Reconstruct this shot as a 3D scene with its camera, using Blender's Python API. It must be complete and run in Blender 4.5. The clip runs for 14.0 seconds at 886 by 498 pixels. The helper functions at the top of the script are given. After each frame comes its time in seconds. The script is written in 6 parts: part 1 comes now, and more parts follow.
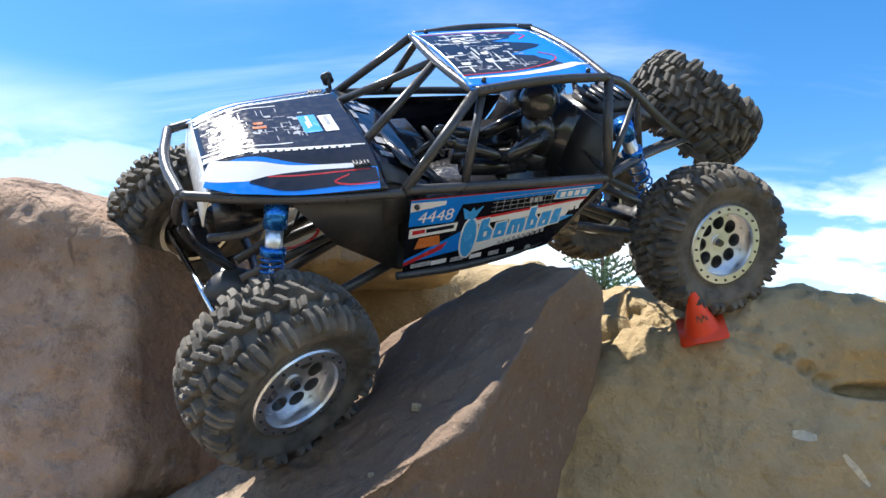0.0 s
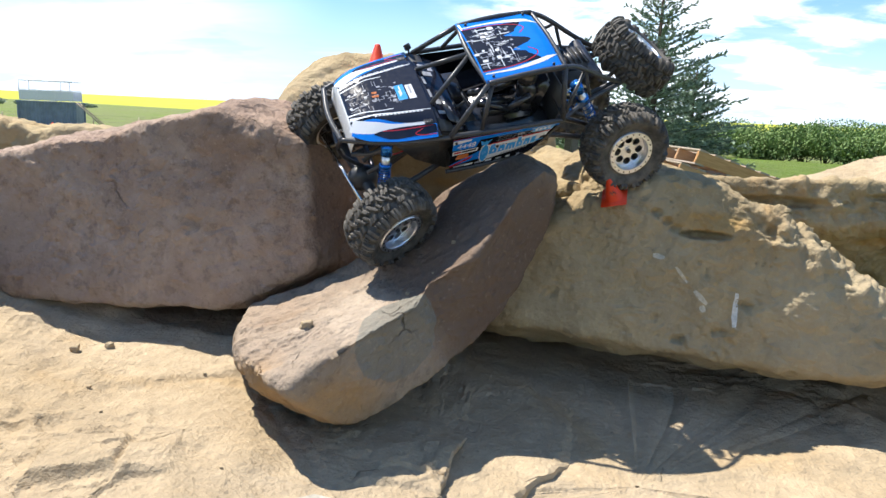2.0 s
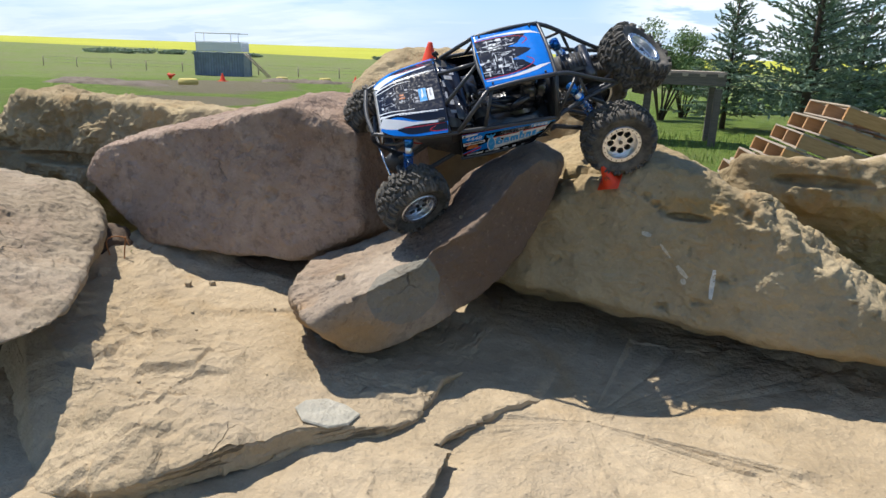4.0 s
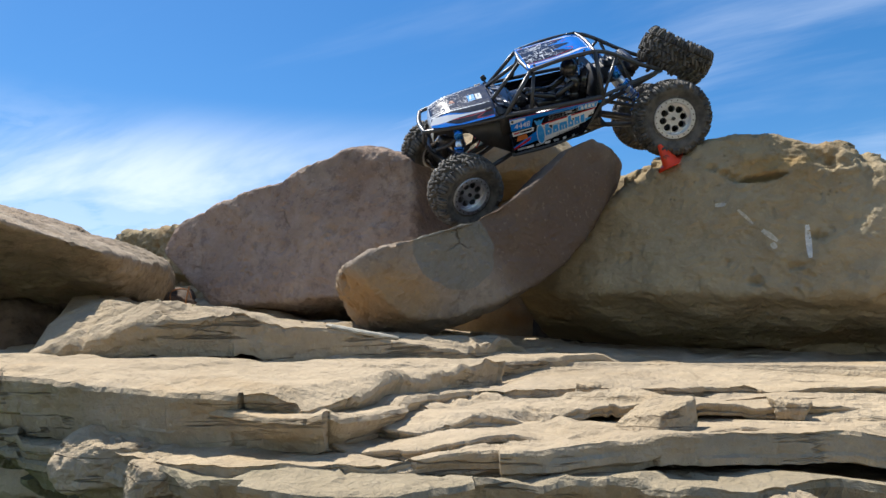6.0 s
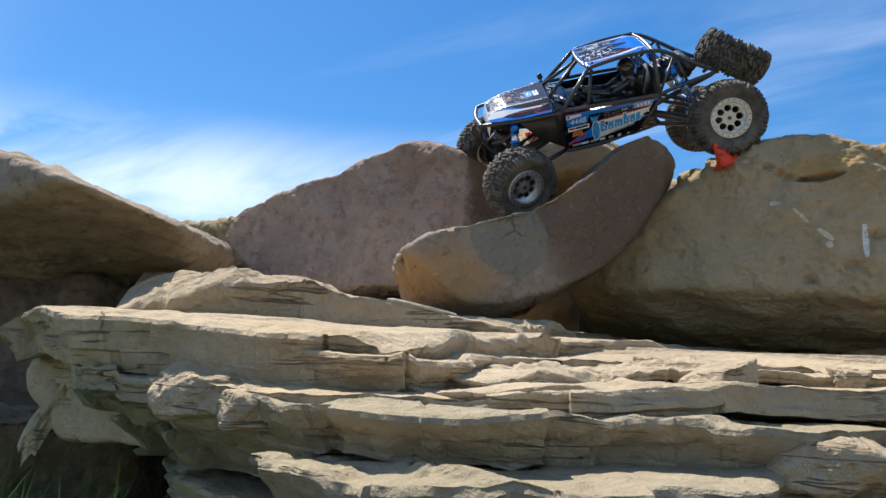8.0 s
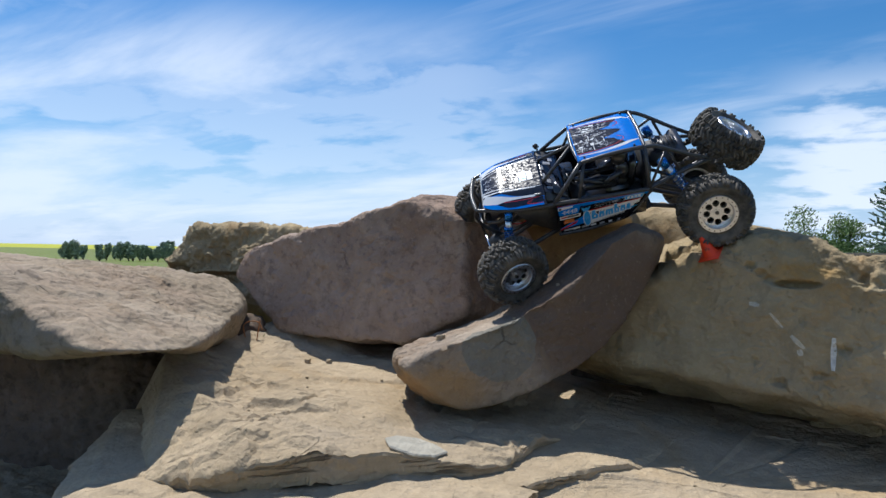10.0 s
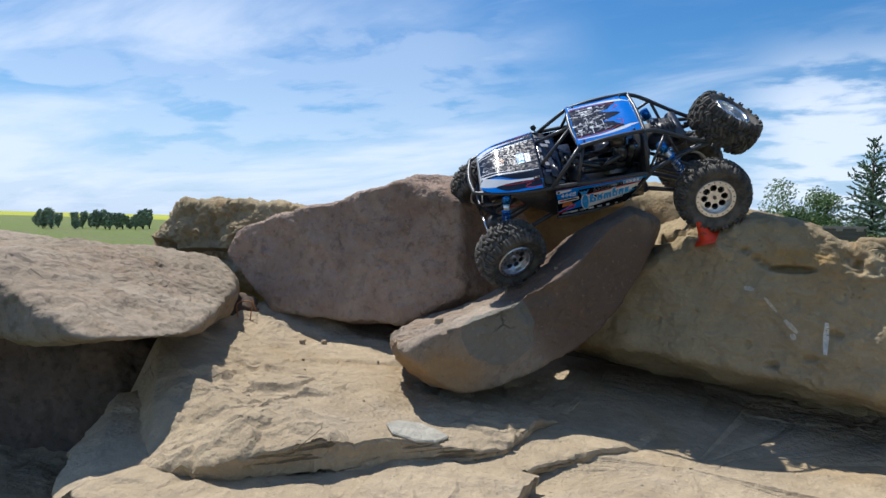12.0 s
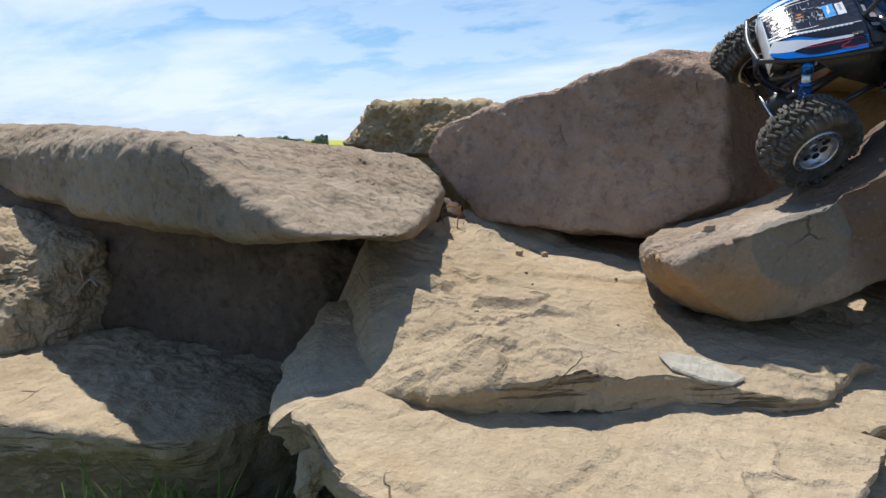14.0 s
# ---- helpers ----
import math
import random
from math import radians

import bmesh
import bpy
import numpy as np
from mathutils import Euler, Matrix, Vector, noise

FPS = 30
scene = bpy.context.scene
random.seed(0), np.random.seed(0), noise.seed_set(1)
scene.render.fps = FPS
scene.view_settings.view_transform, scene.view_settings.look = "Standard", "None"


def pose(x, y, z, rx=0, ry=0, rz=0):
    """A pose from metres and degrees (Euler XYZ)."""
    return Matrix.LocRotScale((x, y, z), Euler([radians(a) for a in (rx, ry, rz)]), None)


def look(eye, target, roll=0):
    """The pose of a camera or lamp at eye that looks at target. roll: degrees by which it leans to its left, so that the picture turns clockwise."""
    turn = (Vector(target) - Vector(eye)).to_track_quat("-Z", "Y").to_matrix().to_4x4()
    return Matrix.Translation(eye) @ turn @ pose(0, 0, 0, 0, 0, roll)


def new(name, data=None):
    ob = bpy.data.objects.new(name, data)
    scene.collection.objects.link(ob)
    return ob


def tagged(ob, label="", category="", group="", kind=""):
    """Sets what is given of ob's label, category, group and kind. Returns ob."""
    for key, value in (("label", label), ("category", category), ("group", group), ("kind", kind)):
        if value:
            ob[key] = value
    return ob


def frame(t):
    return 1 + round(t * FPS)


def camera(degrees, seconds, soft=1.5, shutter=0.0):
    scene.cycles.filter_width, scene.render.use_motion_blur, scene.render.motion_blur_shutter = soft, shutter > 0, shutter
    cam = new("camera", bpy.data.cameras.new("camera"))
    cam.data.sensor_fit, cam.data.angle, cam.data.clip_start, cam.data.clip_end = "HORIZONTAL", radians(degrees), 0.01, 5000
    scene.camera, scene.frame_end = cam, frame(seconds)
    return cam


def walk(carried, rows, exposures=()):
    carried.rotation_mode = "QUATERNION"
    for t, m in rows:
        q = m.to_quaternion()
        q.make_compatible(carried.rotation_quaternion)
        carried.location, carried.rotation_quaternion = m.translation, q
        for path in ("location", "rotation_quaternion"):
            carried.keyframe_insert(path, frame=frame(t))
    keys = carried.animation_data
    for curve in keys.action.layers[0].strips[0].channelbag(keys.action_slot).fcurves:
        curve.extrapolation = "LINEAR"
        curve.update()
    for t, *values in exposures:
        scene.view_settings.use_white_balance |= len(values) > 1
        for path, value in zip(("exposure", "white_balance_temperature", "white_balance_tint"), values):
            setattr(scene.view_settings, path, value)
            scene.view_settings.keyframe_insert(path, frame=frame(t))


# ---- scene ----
EXPOSURES = [(0.0, 1.15, 6500, 10), (1.2, 1.05, 6500, 10), (2.0, 0.83, 6500, 10), (3.0, 0.51, 6500, 10), (5.3, 0.32, 6380, 10), (6.0, 0.44, 6373, 10), (7.5, 0.56, 6358, 10), (8.3, 0.47, 6350, 10), (9.0, 0.11, 6080, 10), (11.3, 0.07, 6060, 10), (13.0, 0.08, 6133, 10), (14.0, 0.18, 6300, 10)]

cam = camera(66.9, 14.0)
PATH = [
    (0.0, -0.0090, 0.0244, 0.8692, 99.19, -0.90, -0.72),
    (0.5, -0.0093, 0.0239, 0.8696, 98.84, -0.55, -0.51),
    (1.0, -0.0088, 0.0142, 0.8731, 98.29, -1.09, -0.29),
    (1.5, 0.0111, -0.2382, 0.9430, 89.57, -3.02, 1.25),
    (2.0, 0.0138, -0.4491, 1.0116, 78.64, -2.46, 3.52),
    (2.5, 0.0756, -0.5652, 1.1197, 73.72, -1.85, 6.76),
    (3.0, 0.1320, -0.6299, 1.1954, 70.73, -2.65, 11.28),
    (3.2, 0.1425, -0.6395, 1.2197, 69.50, -2.90, 12.55),
    (5.3, 0.4155, -0.5821, 0.6866, 93.43, 0.58, 21.74),
    (5.5, 0.3862, -0.5762, 0.6298, 96.74, 0.62, 22.64),
    (6.0, 0.3051, -0.5761, 0.5705, 99.48, 1.28, 23.83),
    (6.5, 0.2897, -0.5720, 0.5291, 99.59, 2.10, 22.79),
    (7.0, 0.2833, -0.6067, 0.5229, 101.82, 0.83, 21.38),
    (7.5, 0.2682, -0.6041, 0.5149, 100.48, -1.10, 25.49),
    (8.0, 0.2885, -0.6099, 0.5216, 100.72, -1.26, 26.59),
    (8.5, 0.3332, -0.6179, 0.6464, 96.65, -0.70, 28.58),
    (9.0, 0.3474, -0.6850, 0.8607, 90.95, -0.26, 26.15),
    (9.2, 0.3670, -0.6811, 0.8727, 91.77, -0.41, 28.20),
    (11.3, 0.3409, -0.7073, 0.9142, 88.02, -1.69, 26.71),
    (11.5, 0.3414, -0.7049, 0.9104, 88.25, -1.55, 26.49),
    (12.0, 0.3283, -0.6991, 0.9109, 87.94, -1.20, 26.25),
    (12.5, 0.3163, -0.7031, 0.8917, 86.99, -0.49, 28.11),
    (13.0, 0.2811, -0.6899, 0.8621, 84.13, -0.17, 30.70),
    (13.5, 0.1963, -0.6373, 0.8322, 82.11, -0.39, 33.15),
    (14.0, 0.1095, -0.5763, 0.8496, 81.23, -0.61, 40.04),
]
walk(cam, [(t, pose(x, y, z, rx, ry, rz)) for t, x, y, z, rx, ry, rz in PATH], EXPOSURES)

# ---------------------------------------------------------------- world, sun
world = bpy.data.worlds.new("sky")
scene.world = world
world.use_nodes = True
SUN_DIR = Vector((-0.45, 0.20, 1.0)).normalized()
SUN_EL = math.asin(SUN_DIR.z)
SUN_ROT = math.atan2(SUN_DIR.x, SUN_DIR.y)


def build_sky():
    nt = world.node_tree
    nt.nodes.clear()
    out = nt.nodes.new("ShaderNodeOutputWorld")
    bg = nt.nodes.new("ShaderNodeBackground")
    bg.inputs["Strength"].default_value = 0.105
    sky = nt.nodes.new("ShaderNodeTexSky")
    sky.sky_type = "NISHITA"
    sky.sun_disc = False
    sky.sun_elevation, sky.sun_rotation = SUN_EL, SUN_ROT
    sky.air_density, sky.dust_density, sky.ozone_density = 1.0, 0.3, 2.5
    tc = nt.nodes.new("ShaderNodeTexCoord")
    sep = nt.nodes.new("ShaderNodeSeparateXYZ")
    nt.links.new(tc.outputs["Generated"], sep.inputs[0])
    # clouds lie on a level sheet high above: direction divided by its height
    hz = nt.nodes.new("ShaderNodeMath")
    hz.operation = "ADD"
    hz.inputs[1].default_value = 0.16
    nt.links.new(sep.outputs["Z"], hz.inputs[0])
    div = []
    for axis in "XY":
        d = nt.nodes.new("ShaderNodeMath")
        d.operation = "DIVIDE"
        nt.links.new(sep.outputs[axis], d.inputs[0])
        nt.links.new(hz.outputs[0], d.inputs[1])
        div.append(d)
    comb = nt.nodes.new("ShaderNodeCombineXYZ")
    nt.links.new(div[0].outputs[0], comb.inputs[0])
    nt.links.new(div[1].outputs[0], comb.inputs[1])
    def cloud(scale, stretch, lo, hi, offset, detail=7.0, rough=0.6, dist=0.4):
        mp = nt.nodes.new("ShaderNodeMapping")
        mp.inputs["Scale"].default_value = stretch
        mp.inputs["Location"].default_value = offset
        nt.links.new(comb.outputs[0], mp.inputs["Vector"])
        nz = nt.nodes.new("ShaderNodeTexNoise")
        nz.inputs["Scale"].default_value = scale
        nz.inputs["Detail"].default_value = detail
        nz.inputs["Roughness"].default_value = rough
        nz.inputs["Distortion"].default_value = dist
        nt.links.new(mp.outputs[0], nz.inputs["Vector"])
        rp = nt.nodes.new("ShaderNodeMapRange")
        rp.interpolation_type = "SMOOTHSTEP"
        rp.inputs["From Min"].default_value, rp.inputs["From Max"].default_value = lo, hi
        nt.links.new(nz.outputs[0], rp.inputs["Value"])
        return rp.outputs[0]
    def ramp(value, lo, hi, top=1.0):
        rp = nt.nodes.new("ShaderNodeMapRange")
        rp.interpolation_type = "SMOOTHSTEP"
        rp.inputs["From Min"].default_value, rp.inputs["From Max"].default_value, rp.inputs["To Max"].default_value = lo, hi, top
        nt.links.new(value, rp.inputs["Value"])
        return rp.outputs[0]
    def calc(op, p, q):
        n = nt.nodes.new("ShaderNodeMath")
        n.operation = op
        for k, val in enumerate((p, q)):
            if isinstance(val, (int, float)):
                n.inputs[k].default_value = val
            else:
                nt.links.new(val, n.inputs[k])
        return n.outputs[0]
    x, z = sep.outputs["X"], sep.outputs["Z"]
    # thin high cloud to the west, heaped cloud to the east, streaks between
    west = calc("MULTIPLY", ramp(x, -0.20, -0.46), ramp(z, 0.37, 0.25))
    east = calc("MULTIPLY", ramp(x, -0.10, 0.04), ramp(z, 0.28, 0.15))
    veil = calc("MULTIPLY", cloud(1.25, (0.50, 1.0, 1), 0.35, 0.66, (3.1, 0.4, 0), rough=0.58, dist=0.35), west)
    puffs = calc("MULTIPLY", cloud(2.3, (0.8, 1.0, 1), 0.41, 0.54, (1.3, 7.2, 0), detail=9, rough=0.55, dist=0.15), calc("MAXIMUM", east, calc("MULTIPLY", west, 0.4)))
    streaks = calc("MULTIPLY", cloud(1.1, (0.35, 1.3, 1), 0.50, 0.80, (5.2, 2.7, 0), rough=0.6, dist=0.8), ramp(z, 0.75, 0.2, 0.38))
    low = ramp(z, 0.08, 0.0, 0.05)
    # broken cloud over the rest of the sky
    rest = calc("MULTIPLY", cloud(1.0, (1, 1, 1), 0.48, 0.66, (8.2, 1.7, 0), rough=0.6), ramp(sep.outputs["Y"], 0.50, 0.15, 0.35))
    cover = calc("MAXIMUM", calc("MAXIMUM", calc("MULTIPLY", veil, 0.74), calc("MULTIPLY", puffs, 0.86)), calc("MAXIMUM", calc("MAXIMUM", streaks, low), rest))
    mu = nt.nodes.new("ShaderNodeMath")
    mu.operation = "MINIMUM"
    mu.inputs[1].default_value = 0.97
    nt.links.new(cover, mu.inputs[0])
    mix = nt.nodes.new("ShaderNodeMix")
    mix.data_type = "RGBA"
    mix.inputs["B"].default_value = (8.0, 8.6, 9.5, 1)
    nt.links.new(mu.outputs[0], mix.inputs["Factor"])
    tint = nt.nodes.new("ShaderNodeHueSaturation")
    tint.inputs["Saturation"].default_value = 1.36
    nt.links.new(sky.outputs[0], tint.inputs["Color"])
    haze = nt.nodes.new("ShaderNodeMix")
    haze.data_type = "RGBA"
    haze.inputs["B"].default_value = (4.2, 5.8, 8.3, 1)
    nt.links.new(ramp(z, 0.22, -0.02, 0.85), haze.inputs["Factor"])
    nt.links.new(tint.outputs[0], haze.inputs["A"])
    nt.links.new(haze.outputs["Result"], mix.inputs["A"])
    nt.links.new(mix.outputs["Result"], bg.inputs["Color"])
    nt.links.new(bg.outputs[0], out.inputs[0])


build_sky()
sun = new("sun", bpy.data.lights.new("sun", "SUN"))
sun.data.energy, sun.data.angle, sun.data.color = 5.0, radians(0.55), (1.0, 0.95, 0.86)
sun.matrix_world = look(SUN_DIR * 30, (0, 0, 0))


# ---------------------------------------------------------------- materials
class Mat:
    """A node material put together step by step."""

    def __init__(self, name, rough=0.7, metal=0.0, spec=0.5):
        self.m = bpy.data.materials.new(name)
        self.m.use_nodes = True
        self.nt = self.m.node_tree
        self.b = self.nt.nodes["Principled BSDF"]
        self.b.inputs["Roughness"].default_value = rough
        self.b.inputs["Metallic"].default_value = metal
        self.b.inputs["Specular IOR Level"].default_value = spec
        self.tc = self.nt.nodes.new("ShaderNodeTexCoord")

    def link(self, a, b):
        self.nt.links.new(a, b)

    def coord(self, scale=(1, 1, 1), rot=(0, 0, 0), kind="Object"):
        mp = self.nt.nodes.new("ShaderNodeMapping")
        mp.inputs["Scale"].default_value = scale
        mp.inputs["Rotation"].default_value = rot
        self.link(self.tc.outputs[kind], mp.inputs["Vector"])
        return mp.outputs[0]

    def noise(self, scale, detail=5.0, rough=0.6, dist=0.0, vec=None):
        n = self.nt.nodes.new("ShaderNodeTexNoise")
        n.inputs["Scale"].default_value = scale
        n.inputs["Detail"].default_value = detail
        n.inputs["Roughness"].default_value = rough
        n.inputs["Distortion"].default_value = dist
        self.link(vec if vec is not None else self.tc.outputs["Object"], n.inputs["Vector"])
        return n.outputs[0]

    def voronoi(self, scale, vec=None, feature="F1", out="Distance"):
        n = self.nt.nodes.new("ShaderNodeTexVoronoi")
        n.feature = feature
        n.inputs["Scale"].default_value = scale
        self.link(vec if vec is not None else self.tc.outputs["Object"], n.inputs["Vector"])
        return n.outputs[out]

    def ramp(self, value, lo, hi, a=0.0, b=1.0):
        r = self.nt.nodes.new("ShaderNodeMapRange")
        r.interpolation_type = "SMOOTHSTEP"
        for k, v in (("From Min", lo), ("From Max", hi), ("To Min", a), ("To Max", b)):
            r.inputs[k].default_value = v
        self.link(value, r.inputs["Value"])
        return r.outputs[0]

    def math(self, op, a, b):
        n = self.nt.nodes.new("ShaderNodeMath")
        n.operation = op
        for i, v in enumerate((a, b)):
            if isinstance(v, (int, float)):
                n.inputs[i].default_value = v
            else:
                self.link(v, n.inputs[i])
        return n.outputs[0]

    def mix(self, fac, a, b):
        n = self.nt.nodes.new("ShaderNodeMix")
        n.data_type = "RGBA"
        if isinstance(fac, (int, float)):
            n.inputs["Factor"].default_value = fac
        else:
            self.link(fac, n.inputs["Factor"])
        for k, v in (("A", a), ("B", b)):
            if isinstance(v, tuple):
                n.inputs[k].default_value = (*v[:3], 1)
            else:
                self.link(v, n.inputs[k])
        return n.outputs["Result"]

    def color(self, c):
        if isinstance(c, tuple):
            self.b.inputs["Base Color"].default_value = (*c[:3], 1)
        else:
            self.link(c, self.b.inputs["Base Color"])
        return self

    def roughness(self, v):
        self.link(v, self.b.inputs["Roughness"])
        return self

    def bump(self, height, strength=0.4, distance=0.01):
        n = self.nt.nodes.new("ShaderNodeBump")
        n.inputs["Strength"].default_value = strength
        n.inputs["Distance"].default_value = distance
        self.link(height, n.inputs["Height"])
        self.link(n.outputs[0], self.b.inputs["Normal"])
        return self


def plain(name, color, rough=0.6, metal=0.0, spec=0.5, vary=0.15, scale=40.0, bump=0.0):
    """A paint, plastic or metal with slight variation and dust."""
    m = Mat(name, rough, metal, spec)
    n = m.noise(scale, 4)
    dark = tuple(c * (1 - vary) for c in color)
    m.color(m.mix(m.ramp(n, 0.3, 0.7), dark, color))
    m.roughness(m.ramp(m.noise(scale * 3, 3), 0.3, 0.7, max(rough - 0.08, 0.02), min(rough + 0.1, 1)))
    if bump:
        m.bump(m.noise(scale * 6, 3), 0.3, bump)
    return m.m


def sandstone(name, base, light, stain, purple=0.0, grain=1.0, bed=(1, 1, 1), zones=(), strata=0.0):
    """Weathered sandstone: broad tones, rusty stains, pits, grain."""
    m = Mat(name, 0.92, 0.0, 0.25)
    tone = sum(light) / 3
    greyer = tuple(0.55 * q + 0.45 * tone * k for q, k in zip(light, (1.03, 0.98, 0.93)))
    v = m.coord(bed)
    broad = m.noise(2.6, 6, 0.62, 0.6, v)
    fine = m.noise(34, 8, 0.7)
    c = m.mix(m.ramp(broad, 0.32, 0.68), base, light)
    st = m.ramp(m.noise(5.5, 5, 0.6, 1.2, v), 0.54, 0.72)
    c = m.mix(m.math("MULTIPLY", st, 0.65), c, stain)
    if purple:
        c = m.mix(m.ramp(m.noise(4.2, 6, 0.6, 0.8), 0.45, 0.68, 0, purple), c, (0.30, 0.20, 0.14))
        c = m.mix(m.ramp(m.noise(26, 4, 0.6), 0.62, 0.74, 0, 0.35), c, (0.42, 0.33, 0.26))
        c = m.mix(m.ramp(m.noise(48, 6, 0.68), 0.50, 0.66, 0, 0.55), c, tuple(0.42 * q for q in base))
    for place, reach, soft, shade in zones:      # fresh breaks, iron-stained faces, and light or shade put into the colour
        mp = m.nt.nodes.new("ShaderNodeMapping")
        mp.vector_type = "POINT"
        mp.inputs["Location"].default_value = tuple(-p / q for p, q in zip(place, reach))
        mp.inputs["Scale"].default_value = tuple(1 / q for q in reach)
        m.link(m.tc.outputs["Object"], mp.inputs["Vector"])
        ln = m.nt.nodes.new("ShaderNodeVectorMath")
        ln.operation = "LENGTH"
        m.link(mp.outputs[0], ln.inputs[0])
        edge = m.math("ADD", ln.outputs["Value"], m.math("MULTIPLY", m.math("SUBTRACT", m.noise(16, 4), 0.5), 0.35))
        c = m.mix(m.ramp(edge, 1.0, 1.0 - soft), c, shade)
    c = m.mix(m.ramp(fine, 0.25, 0.75, 0.0, 0.38), c, tuple(0.45 * q for q in base))
    speck = m.ramp(m.noise(150, 3, 0.5), 0.60, 0.74, 0, 0.18)
    c = m.mix(speck, c, tuple(min(1, 1.5 * q) for q in light))
    pit = m.ramp(m.voronoi(60), 0.0, 0.22, 1.0, 0.0)
    pit = m.math("MULTIPLY", pit, m.ramp(m.noise(9, 3), 0.52, 0.62))
    c = m.mix(m.math("MULTIPLY", pit, 0.5), c, tuple(0.35 * q for q in base))
    # hairline cracks here and there
    vm = m.nt.nodes.new("ShaderNodeVectorMath")
    vm.operation = "MULTIPLY_ADD"
    wob = m.nt.nodes.new("ShaderNodeTexNoise")
    wob.inputs["Scale"].default_value, wob.inputs["Detail"].default_value = 9.0, 4.0
    m.link(m.tc.outputs["Object"], wob.inputs["Vector"])
    m.link(wob.outputs["Color"], vm.inputs[0])
    vm.inputs[1].default_value = (0.09, 0.09, 0.09)
    m.link(m.tc.outputs["Object"], vm.inputs[2])
    crack = m.ramp(m.voronoi(5.0, vm.outputs[0], "DISTANCE_TO_EDGE"), 0.0, 0.008, 1.0, 0.0)
    crack = m.math("MULTIPLY", crack, m.ramp(m.noise(3.3, 3), 0.60, 0.68))
    c = m.mix(m.math("MULTIPLY", crack, 0.5), c, tuple(0.3 * q for q in base))
    c = m.mix(m.ramp(m.noise(1.7, 4, 0.6, 0.4), 0.42, 0.66, 0.0, 0.28), c, greyer)
    if strata:                                   # thin partings between the laminae of a bed
        geo = m.nt.nodes.new("ShaderNodeNewGeometry")
        way = m.nt.nodes.new("ShaderNodeSeparateXYZ")
        m.link(geo.outputs["Normal"], way.inputs[0])
        broken = m.ramp(m.math("ABSOLUTE", way.outputs["Z"], 0.0), 0.80, 0.45)
        lines = m.noise(1.0, 5, 0.55, 0.25, m.coord((3.5, 3.5, 48.0)))
        parting = m.ramp(m.math("ABSOLUTE", m.math("SUBTRACT", lines, 0.5), 0.0), 0.0, 0.016, 1.0, 0.0)
        parting = m.math("MULTIPLY", m.math("MULTIPLY", parting, broken), m.ramp(m.noise(7, 4, 0.6), 0.48, 0.58))
        lines = m.math("MULTIPLY", lines, broken)
        c = m.mix(m.math("MULTIPLY", parting, 0.22 * strata), c, tuple(0.30 * q for q in base))
    m.color(c)
    h = m.math("ADD", m.math("MULTIPLY", m.noise(18, 8, 0.62), 0.85 * grain), m.math("MULTIPLY", m.noise(75, 5, 0.65), 0.22 * grain))
    h = m.math("ADD", h, m.math("MULTIPLY", m.noise(260, 3, 0.6), 0.05 * grain))
    h = m.math("SUBTRACT", h, m.math("MULTIPLY", pit, 0.15))
    h = m.math("SUBTRACT", h, m.math("MULTIPLY", crack, 0.35))
    if strata:
        h = m.math("ADD", h, m.math("MULTIPLY", lines, 0.45 * strata))
        h = m.math("SUBTRACT", h, m.math("MULTIPLY", parting, 0.5 * strata))
    m.bump(h, min(1.0, 0.85 * grain), 0.014)
    return m.m


# olive zone: mossy tint, darkened to paint the shade on the front face
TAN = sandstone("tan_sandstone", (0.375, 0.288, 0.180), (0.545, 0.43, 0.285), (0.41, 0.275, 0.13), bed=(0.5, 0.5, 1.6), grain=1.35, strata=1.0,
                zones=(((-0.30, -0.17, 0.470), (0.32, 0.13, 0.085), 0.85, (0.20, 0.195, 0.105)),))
TAN_R = sandstone("ochre_sandstone", (0.34, 0.254, 0.140), (0.46, 0.358, 0.205), (0.42, 0.25, 0.10), grain=1.2,
                  zones=(((-0.055, -0.19, 0.107), (0.085, 0.06, 0.019), 0.5, (0.43, 0.27, 0.10)),))
# TAN darkened to put the lower beds' shade into the colour; olive stains
TAN_SHADED = sandstone("shaded_tan_sandstone", (0.285, 0.230, 0.140), (0.43, 0.35, 0.235), (0.25, 0.225, 0.115), bed=(0.5, 0.5, 1.6), grain=1.35, strata=1.0,
                    zones=(((-0.30, -0.17, 0.470), (0.32, 0.13, 0.085), 0.85, (0.20, 0.195, 0.105)),))
BROWN = sandstone("brown_sandstone", (0.36, 0.245, 0.182), (0.52, 0.395, 0.300), (0.33, 0.185, 0.095), purple=0.75, grain=2.3)
# first two zones paint the sunlit top and shaded right; then ochre, grey break
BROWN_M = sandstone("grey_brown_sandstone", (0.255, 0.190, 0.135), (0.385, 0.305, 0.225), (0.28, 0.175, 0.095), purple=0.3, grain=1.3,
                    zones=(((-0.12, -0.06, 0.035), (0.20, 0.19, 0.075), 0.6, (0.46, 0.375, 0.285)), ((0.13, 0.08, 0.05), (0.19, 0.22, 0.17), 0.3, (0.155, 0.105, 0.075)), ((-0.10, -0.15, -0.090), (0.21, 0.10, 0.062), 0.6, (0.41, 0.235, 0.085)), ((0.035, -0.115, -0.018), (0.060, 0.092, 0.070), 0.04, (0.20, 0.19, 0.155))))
GREYTAN = sandstone("grey_tan_sandstone", (0.29, 0.225, 0.15), (0.41, 0.33, 0.235), (0.30, 0.20, 0.11), purple=0.35, grain=1.1)
# brown sandstone with the shade of the gaps put into its colour
SHADEROCK = sandstone("shade_toned_sandstone", (0.110, 0.080, 0.060), (0.17, 0.125, 0.092), (0.20, 0.115, 0.065), purple=0.3)


